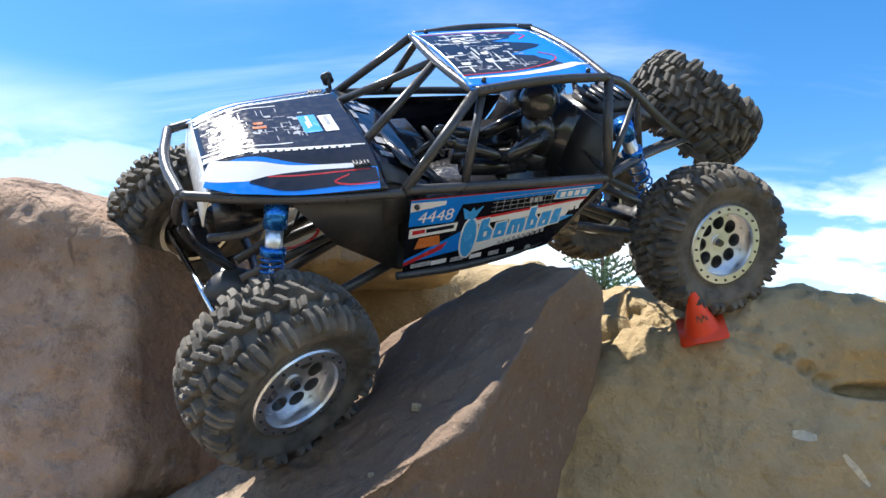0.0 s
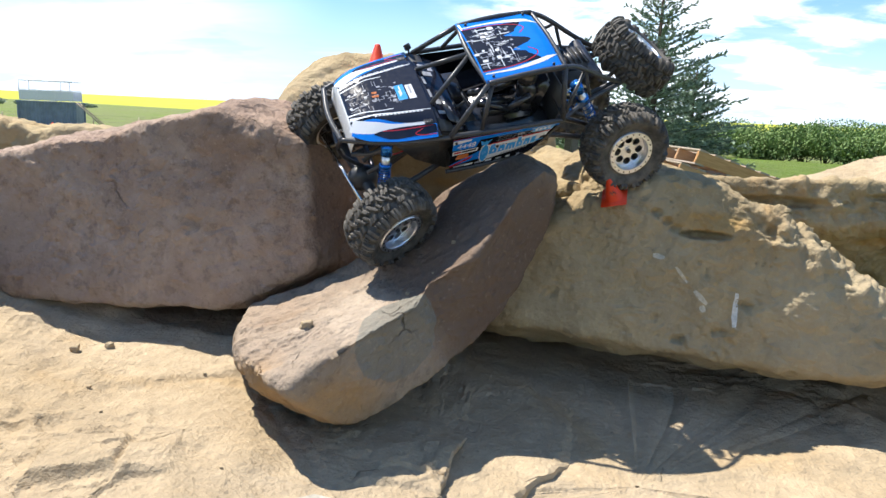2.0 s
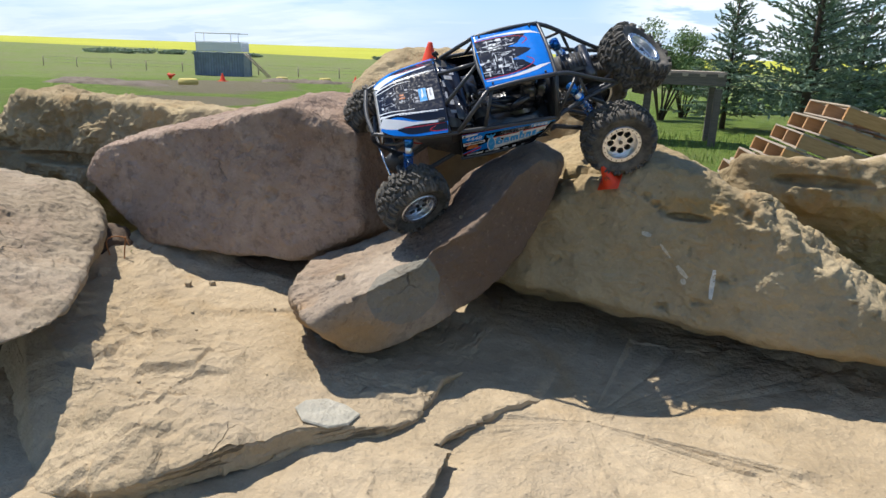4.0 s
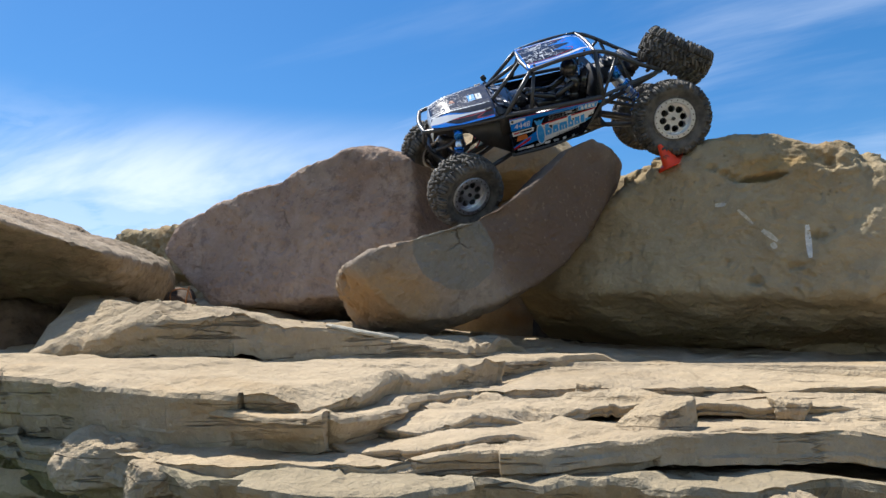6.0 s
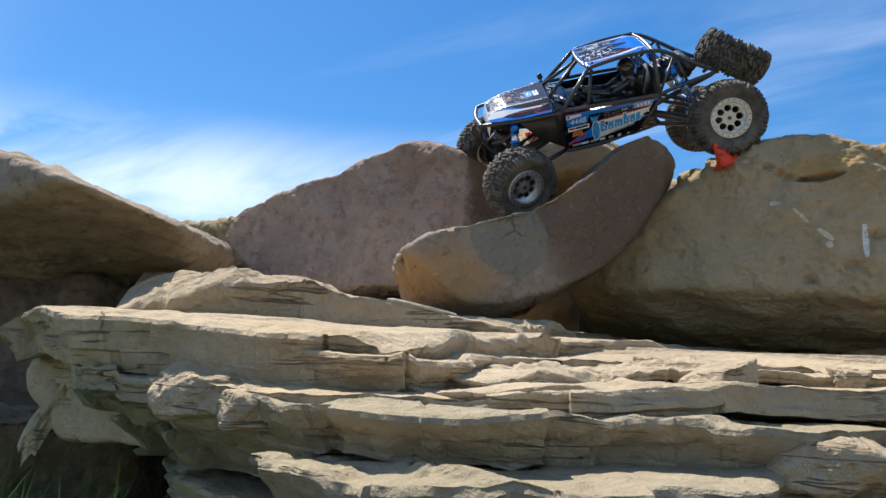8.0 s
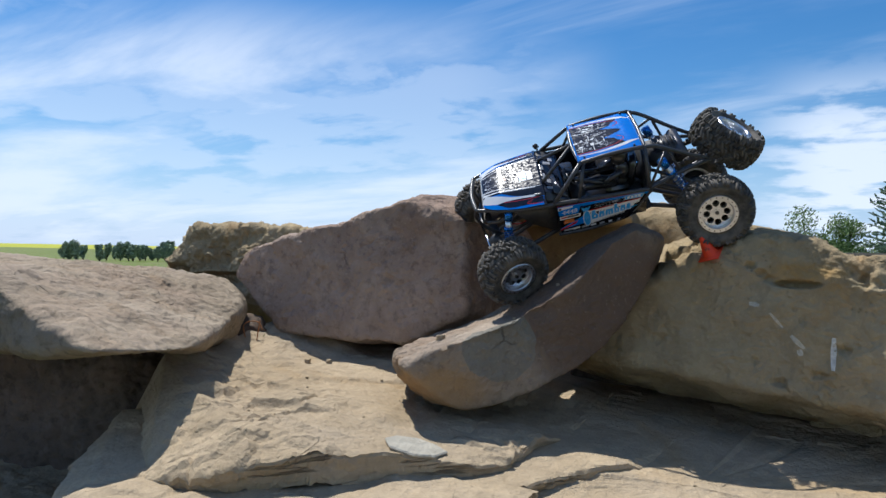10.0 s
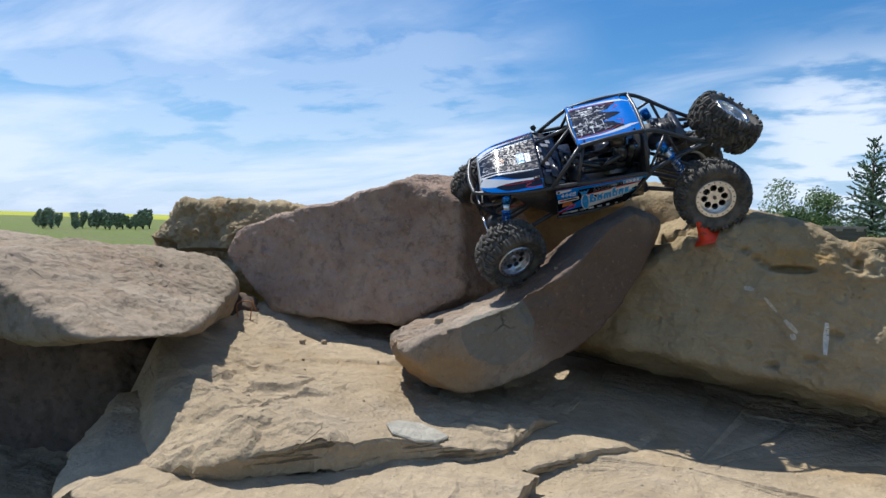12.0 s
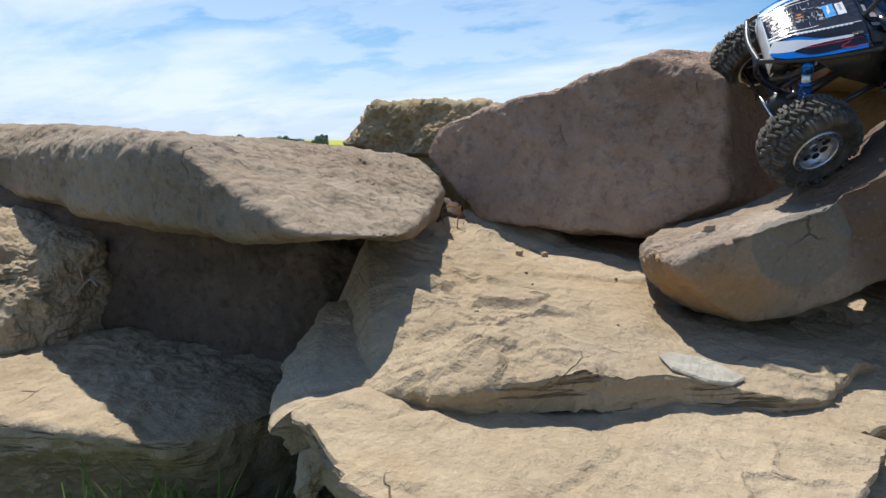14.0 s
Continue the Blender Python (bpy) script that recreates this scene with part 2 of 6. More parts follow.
# ---------------------------------------------------------------- mesh tools
def part(name, bm, material, parent, label="", smooth=True):
    """Links a bmesh as one mesh object under a thing or under a part."""
    me = bpy.data.meshes.new(name)
    bm.to_mesh(me)
    bm.free()
    if smooth:
        me.polygons.foreach_set("use_smooth", [True] * len(me.polygons))
    if material is not None:
        me.materials.append(material)
    ob = new(name, me)
    if parent is not None:
        ob.parent = parent
    return tagged(ob, label)


def mesh_object(name, verts, faces, material, parent=None, label="", smooth=True):
    me = bpy.data.meshes.new(name)
    faces = np.asarray(faces, dtype=np.int32)
    me.vertices.add(len(verts))
    me.vertices.foreach_set("co", np.asarray(verts, dtype=np.float32).ravel())
    k = faces.shape[1]
    me.loops.add(faces.size)
    me.loops.foreach_set("vertex_index", faces.ravel())
    me.polygons.add(len(faces))
    me.polygons.foreach_set("loop_start", np.arange(len(faces), dtype=np.int32) * k)
    me.update(calc_edges=True)
    me.validate()
    if smooth:
        me.polygons.foreach_set("use_smooth", [True] * len(me.polygons))
    me.materials.append(material)
    ob = new(name, me)
    if parent is not None:
        ob.parent = parent
    return tagged(ob, label)


GRAD = np.random.RandomState(5).normal(size=(256, 3))
GRAD /= np.linalg.norm(GRAD, axis=1)[:, None]
PERM = np.random.RandomState(9).permutation(256)
PERM = np.concatenate([PERM, PERM, PERM])


def perlin(p):
    """Gradient noise at the rows of p, about -0.7 to 0.7."""
    i = np.floor(p).astype(int)
    f = p - i
    i &= 255
    w = f * f * f * (f * (f * 6 - 15) + 10)
    total = np.zeros(len(p))
    for dx in (0, 1):
        wx = w[:, 0] if dx else 1 - w[:, 0]
        for dy in (0, 1):
            wy = w[:, 1] if dy else 1 - w[:, 1]
            for dz in (0, 1):
                wz = w[:, 2] if dz else 1 - w[:, 2]
                h = PERM[PERM[PERM[(i[:, 0] + dx) & 255] + ((i[:, 1] + dy) & 255)] + ((i[:, 2] + dz) & 255)]
                d = f - np.array((dx, dy, dz))
                total += wx * wy * wz * (GRAD[h] * d).sum(1)
    return total


def fbm(p, scale, octaves=4, gain=0.5, ridged=False):
    total, amp = np.zeros(len(p)), 1.0
    q = p * scale
    for k in range(octaves):
        n = perlin(q + 17.3 * k)
        total += amp * ((0.35 - np.abs(n)) if ridged else n)
        q, amp = q * 2.03, amp * gain
    return total


def normals_of(v, f):
    n = np.zeros_like(v)
    e = np.cross(v[f[:, 1]] - v[f[:, 0]], v[f[:, 2]] - v[f[:, 0]])
    for k in range(f.shape[1]):
        np.add.at(n, f[:, k], e)
    return n / np.maximum(np.linalg.norm(n, axis=1), 1e-12)[:, None]


BALLS = {}


def ball(level):
    if level not in BALLS:
        bm = bmesh.new()
        bmesh.ops.create_icosphere(bm, subdivisions=level, radius=1)
        v = np.array([q.co[:] for q in bm.verts])
        f = np.array([[q.index for q in face.verts] for face in bm.faces])
        bm.free()
        BALLS[level] = v, f
    return BALLS[level]


def boulder(name, material, centre, planes, label, level=6, p=16, rough=0.012, scale=7.0, chips=0.006, seed=0.0,
            aspect=(1, 1, 1), chip_off=(), carve=(), rugged=(), category="boulder", group="rock pile"):
    """A rock cut by planes (outward direction, distance from the centre), its edges rounded and its faces broken up.
    chip_off: rows (direction, distance, way, from, to): what stands past that plane is broken off, fading out along the way.
    carve: hollows (place, reach, depth); rugged: broken patches (place, reach, height)."""
    d, f = ball(level)
    u = d * np.array(aspect)
    u = u / np.linalg.norm(u, axis=1)[:, None]
    acc = np.zeros(len(u))
    for nx, ny, nz, dist in planes:
        n = np.array((nx, ny, nz))
        n = n / np.linalg.norm(n)
        acc += np.maximum(0, u @ n / dist) ** p
    v = u * (acc ** (-1 / p))[:, None]
    for cut, dist, way, s0, s1 in chip_off:
        cut = np.array(cut) / np.linalg.norm(cut)
        k = np.clip((s1 - v @ np.array(way)) / (s1 - s0), 0, 1)
        v = v - cut * (np.maximum(0, v @ cut - dist) * k)[:, None]
    n = normals_of(v, f)
    q = v + seed
    h = rough * fbm(q, scale, 5, 0.6) + chips * np.minimum(0.12, fbm(q + 5, scale * 3.4, 3, ridged=True)) * 2
    h += 0.25 * rough * fbm(q + 11, scale * 7, 3)
    # flaked patches: small facets broken out of the faces
    facet = fbm(q + 23, scale * 1.6, 2)
    lv = facet * 7
    h += chips * 0.6 * (np.floor(lv) + np.clip((lv % 1 - 0.5) * 6 + 0.5, 0, 1)) / 7
    if level >= 7:
        h += 0.05 * rough * fbm(q + 31, scale * 22, 2)
    for place, reach, depth in carve:
        g = (((v - np.array(place)) / np.array(reach)) ** 2).sum(1)
        h -= depth * np.clip(3.0 * np.exp(-g * 1.2) - 1.0, 0, 1)
    for place, reach, height in rugged:
        g = np.exp(-(((v - np.array(place)) / np.array(reach)) ** 2).sum(1))
        broken = fbm(q + 41, scale * 2.2, 3, 0.55)
        step = broken * 5
        h += height * g * ((np.floor(step) + np.clip((step % 1 - 0.5) * 5 + 0.5, 0, 1)) / 5 + 0.5 * np.minimum(0.15, fbm(q + 57, scale * 5, 3, ridged=True)))
    v = v + n * h[:, None]
    ob = mesh_object(name, v, f, material)
    ob.location = centre
    return tagged(ob, label, category, group)

def joints(s, seed, length):
    """Blocks between joints: for places s along an edge, each block's own standing-out and slant, -1 to 1."""
    rs = np.random.RandomState(seed)
    cuts = np.cumsum(rs.uniform(0.35, 1.65, 400) * length)
    i = np.searchsorted(cuts, s)
    start = np.concatenate([[0], cuts])[i]
    wide = np.concatenate([cuts, [cuts[-1] + length]])[i] - start
    out, slant = rs.uniform(-1, 1, 402), rs.uniform(-0.5, 0.5, 402)
    return out[i] + slant[i] * (2 * (s - start) / wide - 1)


def cells(p, scale, seed):
    """A random value for each irregular cell of the plan, and how near its border lies."""
    q = p * scale
    base_cell = np.floor(q).astype(int)
    best, second, value = np.full(len(q), 9.0), np.full(len(q), 9.0), np.zeros(len(q))
    for dx in (-1, 0, 1):
        for dy in (-1, 0, 1):
            c = base_cell + np.array((dx, dy))
            h = PERM[PERM[(c[:, 0] + seed) & 255] + (c[:, 1] & 255)]
            spot = c + 0.5 + 0.42 * GRAD[h][:, :2]
            d = np.linalg.norm(q - spot, axis=1)
            near = d < best
            second = np.where(near, best, np.minimum(second, d))
            value = np.where(near, GRAD[(h + 31) & 255][:, 2], value)
            best = np.where(near, d, best)
    return value, second - best


def plate(name, material, outline, top, tilt, thick, parent, seed=0.0, rough=0.010, frets=0.014, rings=44, fine=0.0017,
          under=0.0, lip=0.005, droop=None, label="", laminae=0.016, reach=0.30, blocky=1.0):
    """One bed of a layered rock: an outline in plan (its first points are the broken front edge), the height of its top at
    the plan's origin and its tilt (rise per metre along x and y), a thickness; a jointed, chipped edge and a flaked top.
    droop: (direction in plan, distance, slope) for each way in which the bed falls off."""
    pts = np.array(outline, dtype=float)
    mid = pts.mean(0)
    seg = np.linalg.norm(np.roll(pts, -1, 0) - pts, axis=1)
    run = np.concatenate([[0], np.cumsum(seg)])
    dense = [0.0]
    while dense[-1] < run[-1]:
        y = np.interp(dense[-1], run, np.append(pts[:, 1], pts[0, 1]))
        dense.append(dense[-1] + (fine if y < 0.30 else 0.02))
    s = np.array(dense[:-1])
    turns = len(s)
    loop = np.stack([np.interp(s, run, np.append(pts[:, k], pts[0, k])) for k in (0, 1)], 1)
    ahead, behind = np.stack([np.interp((s + d) % run[-1], run, np.append(pts[:, k], pts[0, k])) for d in (0.012, -0.012) for k in (0, 1)], 1).reshape(turns, 2, 2).transpose(1, 0, 2)
    loop = (loop * 2 + ahead + behind) / 4
    tan = ahead - behind
    out = np.column_stack([tan[:, 1], -tan[:, 0]])
    out /= np.linalg.norm(out, axis=1)[:, None]
    if ((loop - mid) * out).sum() < 0:
        out = -out
    rows = []
    span = np.linalg.norm(loop - mid, axis=1).mean()
    inner = max(0.05, 1 - reach / span)
    for k in np.concatenate([[0.004], np.linspace(inner, 1.0, rings) ** 0.8]):      # top, from the middle out
        rows.append((k, 0.0, 0.0))
    for k in (0.5, 1.0):                                     # worn upper edge
        a = k * math.pi / 2
        rows.append((1.0, lip * math.sin(a), -lip * (1 - math.cos(a))))
    for k in np.linspace(0, 1, max(8, int(thick / 0.0022)) if thick < 0.1 else 30)[1:]:      # side
        rows.append((1.0, lip - under * k, -lip - (thick - lip) * k))
    for k in (0.93, 0.8, 0.5, 0.01):                         # underside
        rows.append((k, lip - under, -thick))
    v, inside, depth = [], [], []
    for k, off, dz in rows:
        xy = mid + (loop - mid) * k + out * off
        z = top + tilt[0] * xy[:, 0] + tilt[1] * xy[:, 1] + dz
        v.append(np.column_stack([xy, z]))
        inside.append(np.full(turns, k))
        depth.append(np.full(turns, dz))
    v, inside, depth = np.concatenate(v), np.concatenate(inside), np.concatenate(depth)
    edge = np.clip((inside - (1 - 0.09 / span)) / (0.09 / span), 0, 1)
    n_rows = len(rows)
    along = np.tile(s, n_rows)
    side = np.tile(out, (n_rows, 1))
    k0 = int(seed * 10)
    q = v + seed
    # big blocks, then the thin laminae of each, with faces that lean their own way
    down = -depth + 0.0025 * perlin(np.column_stack([along * 6, along * 0 + seed, along * 0]))
    layer = np.floor(down / laminae).astype(int)
    shift = blocky * (1.0 * joints(along, k0, 0.20) + 0.22 * joints(along, k0 + 5, 0.075))
    for j in range(layer.min(), layer.max() + 1):
        m = layer == j
        if m.any():
            shift[m] += blocky * (0.26 * joints(along[m], k0 + 50 + j, 0.22) + 0.10 * joints(along[m], k0 + 90 + j, 0.07)) * (depth[m] < 0)
    shift += 0.45 * perlin(q * np.array((8, 8, 16))) + 0.8 * perlin(v * np.array((6, 6, 9))) + 0.34 * perlin(q * 30) + 0.15 * perlin(q * 90)
    shift += joints(along, k0 + 17, 0.2) * 0.5 * (down / max(thick, 0.02) - 0.5) * (depth < 0)
    shift *= frets * edge
    v[:, 0] += side[:, 0] * shift
    v[:, 1] += side[:, 1] * shift
    flat = np.column_stack([v[:, 0] + seed, v[:, 1] + seed, np.full(len(v), seed)])
    warp = flat[:, :2] + 0.05 * np.column_stack([perlin(flat * 6), perlin(flat * 6 + 40)]) + 0.012 * np.column_stack([perlin(flat * 28), perlin(flat * 28 + 40)])
    swell = rough * 1.5 * fbm(flat, 3.4, 3)
    big, rim = cells(warp * np.array((1.0, 1.35)), 4.2, k0)
    small, rim2 = cells(warp * np.array((1.0, 1.3)) + 3, 13.0, k0 + 3)
    tiny, rim3 = cells(warp * np.array((1.0, 1.5)) + 7, 34.0, k0 + 8)
    big, small, tiny = big * np.clip(rim / 0.10, 0, 1), small * np.clip(rim2 / 0.14, 0, 1), tiny * np.clip(rim3 / 0.2, 0, 1)
    gate = np.clip((fbm(flat + 30, 3.0, 2) + 0.02) * 6, 0, 1)
    v[:, 2] += swell + rough * (0.62 * big + 0.58 * small * gate + 0.20 * tiny * gate) + rough * 0.28 * fbm(flat, 16, 4, 0.6) + 0.05 * rough * perlin(flat * 130)
    v[:, 2] += 0.011 * perlin(np.column_stack([v[:, 0] * 3.5, v[:, 1] * 3.5, v[:, 0] * 0]) + 0.7)
    for (dx, dy), d0, k in droop or ():
        v[:, 2] -= k * np.maximum(0, v[:, 0] * dx + v[:, 1] * dy - d0)
    a = np.arange(turns)
    b = (a + 1) % turns
    f = np.concatenate([np.column_stack([r * turns + a, (r + 1) * turns + a, (r + 1) * turns + b, r * turns + b]) for r in range(n_rows - 1)])
    flip = ((loop - mid) * np.column_stack([-tan[:, 1], tan[:, 0]])).sum() > 0
    ob = mesh_object(name, v, f[:, ::-1] if flip else f, material, parent, label)
    ob.data.set_sharp_from_angle(angle=radians(30))
    return ob


# ---------------------------------------------------------------- the rock pile
boulder("brown_boulder", BROWN, (-0.58, 0.66, 0.84), [
    (0, -1, 0.06, 0.115), (-0.24, -0.1, 0.965, 0.123), (-1, -0.1, 0.1, 0.32), (-0.6, -0.2, -0.77, 0.215), (0, -0.15, -1, 0.158),
    (0.5, -0.3, -0.8, 0.26), (1, -0.2, 0.1, 0.352), (0.3, -0.2, 0.93, 0.232), (0, 1, 0.1, 0.17), (-0.15, -0.72, 0.68, 0.160), (-0.7, -0.3, 0.62, 0.25), (0, 0.6, 0.8, 0.17)],
    "large rounded purple-brown sandstone boulder, its top edge worn and pitted", level=8, p=42, aspect=(1.7, 1, 1), seed=3.1, rough=0.010, chips=0.013)
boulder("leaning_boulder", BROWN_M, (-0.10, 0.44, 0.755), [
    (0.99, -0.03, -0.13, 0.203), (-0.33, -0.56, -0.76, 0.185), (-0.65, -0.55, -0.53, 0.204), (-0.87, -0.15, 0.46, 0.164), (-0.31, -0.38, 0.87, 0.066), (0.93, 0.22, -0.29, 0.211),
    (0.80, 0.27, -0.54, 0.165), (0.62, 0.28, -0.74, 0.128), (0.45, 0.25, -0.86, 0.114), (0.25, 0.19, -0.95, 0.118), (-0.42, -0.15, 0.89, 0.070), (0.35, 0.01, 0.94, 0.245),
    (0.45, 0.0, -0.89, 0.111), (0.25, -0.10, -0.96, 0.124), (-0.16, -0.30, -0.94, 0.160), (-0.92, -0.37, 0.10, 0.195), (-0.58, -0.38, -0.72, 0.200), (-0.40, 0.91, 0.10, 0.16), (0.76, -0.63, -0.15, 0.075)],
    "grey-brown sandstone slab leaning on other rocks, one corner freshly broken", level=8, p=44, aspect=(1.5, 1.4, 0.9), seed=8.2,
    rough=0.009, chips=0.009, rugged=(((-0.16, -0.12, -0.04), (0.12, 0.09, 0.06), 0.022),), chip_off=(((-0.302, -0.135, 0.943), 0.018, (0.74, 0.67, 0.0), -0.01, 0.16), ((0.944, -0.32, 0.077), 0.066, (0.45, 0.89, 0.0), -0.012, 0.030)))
boulder("ochre_boulder", TAN_R, (0.42, 0.78, 0.76), [
    (0.30, 0.14, 0.95, 0.132), (0.48, 0.10, 0.87, 0.106), (-0.04, -0.41, -0.91, 0.191), (-0.13, -0.39, -0.91, 0.182), (-0.08, -0.32, 0.94, 0.230), (0.55, -0.16, 0.82, 0.150),
    (0.85, -0.18, 0.50, 0.33), (-0.12, -0.18, -0.98, 0.180), (-0.01, -0.18, -0.98, 0.166), (0.19, -0.03, 0.98, 0.157), (-0.45, -0.20, 0.87, 0.243),
    (0, 1, 0, 0.25), (1, 0, 0, 0.6), (-1, 0, 0, 0.50), (-0.12, -0.99, 0.11, 0.207)],
    "large ochre sandstone boulder with a chipped ledge and a white scrape", level=8, p=40, aspect=(1.6, 1, 1), seed=5.7, rough=0.010, chips=0.022,
    carve=(((-0.062, -0.185, 0.087), (0.044, 0.06, 0.008), 0.026), ((-0.133, -0.178, 0.117), (0.010, 0.05, 0.008), 0.008), ((-0.117, -0.178, 0.105), (0.010, 0.05, 0.008), 0.009), ((-0.104, -0.180, 0.094), (0.010, 0.05, 0.008), 0.010), ((0.16, -0.24, 0.04), (0.03, 0.04, 0.02), 0.012)),
    rugged=(((0.09, -0.17, 0.11), (0.12, 0.10, 0.06), 0.034), ((0.20, -0.16, 0.03), (0.10, 0.10, 0.08), 0.034), ((-0.18, -0.12, 0.13), (0.08, 0.08, 0.05), 0.03)))

base = tagged(new("layered_slab"), "broad tan sandstone ledge split into thin beds, dusty on top", "boulder", "rock pile")
BACK = [(1.0, 0.45), (0.8, 0.9), (-0.5, 0.85)]
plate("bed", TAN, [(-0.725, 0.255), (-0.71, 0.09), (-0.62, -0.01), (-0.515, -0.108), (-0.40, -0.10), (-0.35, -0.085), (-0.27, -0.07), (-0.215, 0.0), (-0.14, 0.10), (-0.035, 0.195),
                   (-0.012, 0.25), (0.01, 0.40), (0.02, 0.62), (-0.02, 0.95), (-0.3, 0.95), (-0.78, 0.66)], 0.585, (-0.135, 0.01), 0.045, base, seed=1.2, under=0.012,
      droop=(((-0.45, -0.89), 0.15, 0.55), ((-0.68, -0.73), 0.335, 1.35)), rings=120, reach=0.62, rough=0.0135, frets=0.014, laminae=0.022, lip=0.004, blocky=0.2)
plate("bed", TAN, [(-0.68, 0.10), (-0.60, -0.07), (-0.45, -0.175), (-0.31, -0.225), (-0.16, -0.225), (-0.03, -0.19), (0.015, -0.165), (0.02, -0.06), (0.03, 0.05), (0.045, 0.22), (0.10, 0.30),
                   (0.25, 0.55), (0.2, 0.9), (-0.5, 0.85), (-0.68, 0.3)], 0.5655, (-0.05, 0.04), 0.050, base, seed=4.4, frets=0.016, under=0.020, laminae=0.03, droop=(((-0.68, -0.73), 0.40, 0.5), ((0.97, -0.25), 0.035, 0.5)), rings=90, reach=0.42, rough=0.0065)
plate("bed", TAN, [(-0.40, 0.0), (-0.20, -0.16), (-0.03, -0.185), (0.045, -0.175), (0.06, -0.09), (0.055, 0.0), (0.09, 0.10), (0.12, 0.22), (0.3, 0.4),
                   (0.25, 0.9), (-0.3, 0.85), (-0.4, 0.3)], 0.5420, (-0.036, 0.0), 0.026, base, seed=2.2, under=0.016, frets=0.012, rough=0.007)
# thin sheets that make the sunlit broken slope
for k, front in enumerate(([(-0.47, -0.06), (-0.385, -0.145), (-0.30, -0.195), (-0.15, -0.232), (-0.01, -0.226), (0.045, -0.21), (0.09, -0.198), (0.13, -0.16), (0.185, -0.145), (0.25, -0.105), (0.31, -0.06), (0.45, -0.02), (0.8, 0.05)],
                           [(-0.1, -0.15), (0.05, -0.165), (0.10, -0.13), (0.135, -0.085), (0.20, -0.06), (0.28, -0.035), (0.38, 0.02), (0.8, 0.10)],
                           [(-0.1, -0.11), (0.065, -0.12), (0.11, -0.075), (0.155, -0.02), (0.24, 0.01), (0.33, 0.055), (0.8, 0.16)],
                           [(-0.1, -0.03), (0.07, -0.04), (0.13, 0.025), (0.20, 0.055), (0.27, 0.10), (0.8, 0.25)],
                           [(-0.1, 0.05), (0.10, 0.06), (0.155, 0.125), (0.25, 0.15), (0.31, 0.18), (0.8, 0.32)])):
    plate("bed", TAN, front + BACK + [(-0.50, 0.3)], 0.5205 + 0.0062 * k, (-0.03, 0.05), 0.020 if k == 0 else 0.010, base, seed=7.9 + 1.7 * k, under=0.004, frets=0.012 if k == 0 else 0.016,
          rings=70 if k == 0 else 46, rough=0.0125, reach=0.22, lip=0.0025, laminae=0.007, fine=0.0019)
plate("bed", TAN_SHADED, [(-0.42, -0.06), (-0.367, -0.142), (-0.27, -0.175), (-0.15, -0.215), (-0.01, -0.232), (0.06, -0.23), (0.13, -0.20), (0.20, -0.155), (0.26, -0.145), (0.315, -0.14), (0.345, -0.08), (0.8, 0.0), *BACK, (-0.55, 0.25)],
      0.5010, (-0.045, 0.0), 0.034, base, seed=3.3, under=0.018, frets=0.018, rough=0.007)
plate("bed", TAN_SHADED, [(-0.34, -0.08), (-0.28, -0.145), (-0.12, -0.195), (-0.03, -0.215), (0.00, -0.255), (0.07, -0.268), (0.14, -0.26), (0.20, -0.24), (0.275, -0.20), (0.31, -0.12), (0.8, -0.02), *BACK, (-0.5, 0.25)],
      0.4690, (-0.010, 0.0), 0.036, base, seed=6.6, under=0.018, frets=0.022, rough=0.008)
plate("bed", TAN_SHADED, [(-0.26, -0.06), (-0.17, -0.145), (-0.02, -0.22), (0.08, -0.245), (0.17, -0.24), (0.30, -0.18), (0.8, -0.05), *BACK, (-0.45, 0.25)],
      0.4330, (-0.01, 0.0), 0.050, base, seed=5.1, under=0.028, frets=0.024, rough=0.008)
plate("bed", TAN_SHADED, [(-0.18, -0.02), (-0.08, -0.12), (0.05, -0.19), (0.18, -0.20), (0.36, -0.12), (0.8, 0.0), *BACK, (-0.40, 0.25)],
      0.384, (-0.02, 0.0), 0.36, base, seed=9.2, under=0.10, frets=0.03, fine=0.004)
boulder("broken_block", TAN, (0.245, -0.045, 0.520), [
    (-0.25, -0.15, 1, 0.012), (0.75, -0.6, 0.1, 0.020), (-0.5, -0.75, 0.5, 0.020), (-1, 0.2, 0.5, 0.026), (0.5, 0.8, 0.2, 0.03), (0, 0, -1, 0.02), (0.9, 0.3, 0, 0.025)],
    "loose tan sandstone block lying on the broken ledge", level=6, p=26, aspect=(1.4, 1.2, 0.5), seed=4.0, rough=0.003, scale=30, chips=0.0015, category="stone", group="loose stones")

for bx, by, bz, br, bs in ((-0.115, -0.200, 0.508, 0.034, 51), (-0.070, -0.212, 0.497, 0.028, 52), (0.300, -0.115, 0.478, 0.030, 54), (0.335, 0.04, 0.528, 0.016, 55), (0.165, 0.10, 0.541, 0.010, 57)):
    rk = random.Random(bs)
    boulder("broken_block", TAN, (bx, by, bz), [(rk.gauss(0, 1), rk.gauss(0, 1), rk.gauss(0, 0.7), br * rk.uniform(0.65, 1.0)) for _ in range(9)] +
            [(1, 0, 0, br * 1.5), (-1, 0, 0, br * 1.5), (0, 1, 0, br), (0, -1, 0, br), (0.1, -0.1, 1, br * 0.36), (0, 0, -1, br * 0.6)],
            "broken tan sandstone lump on the edge of the ledge", level=6, p=14, aspect=(1.4, 1, 0.7), seed=float(bs), rough=0.22 * br, scale=0.6 / br, chips=0.16 * br, category="stone", group="loose stones")
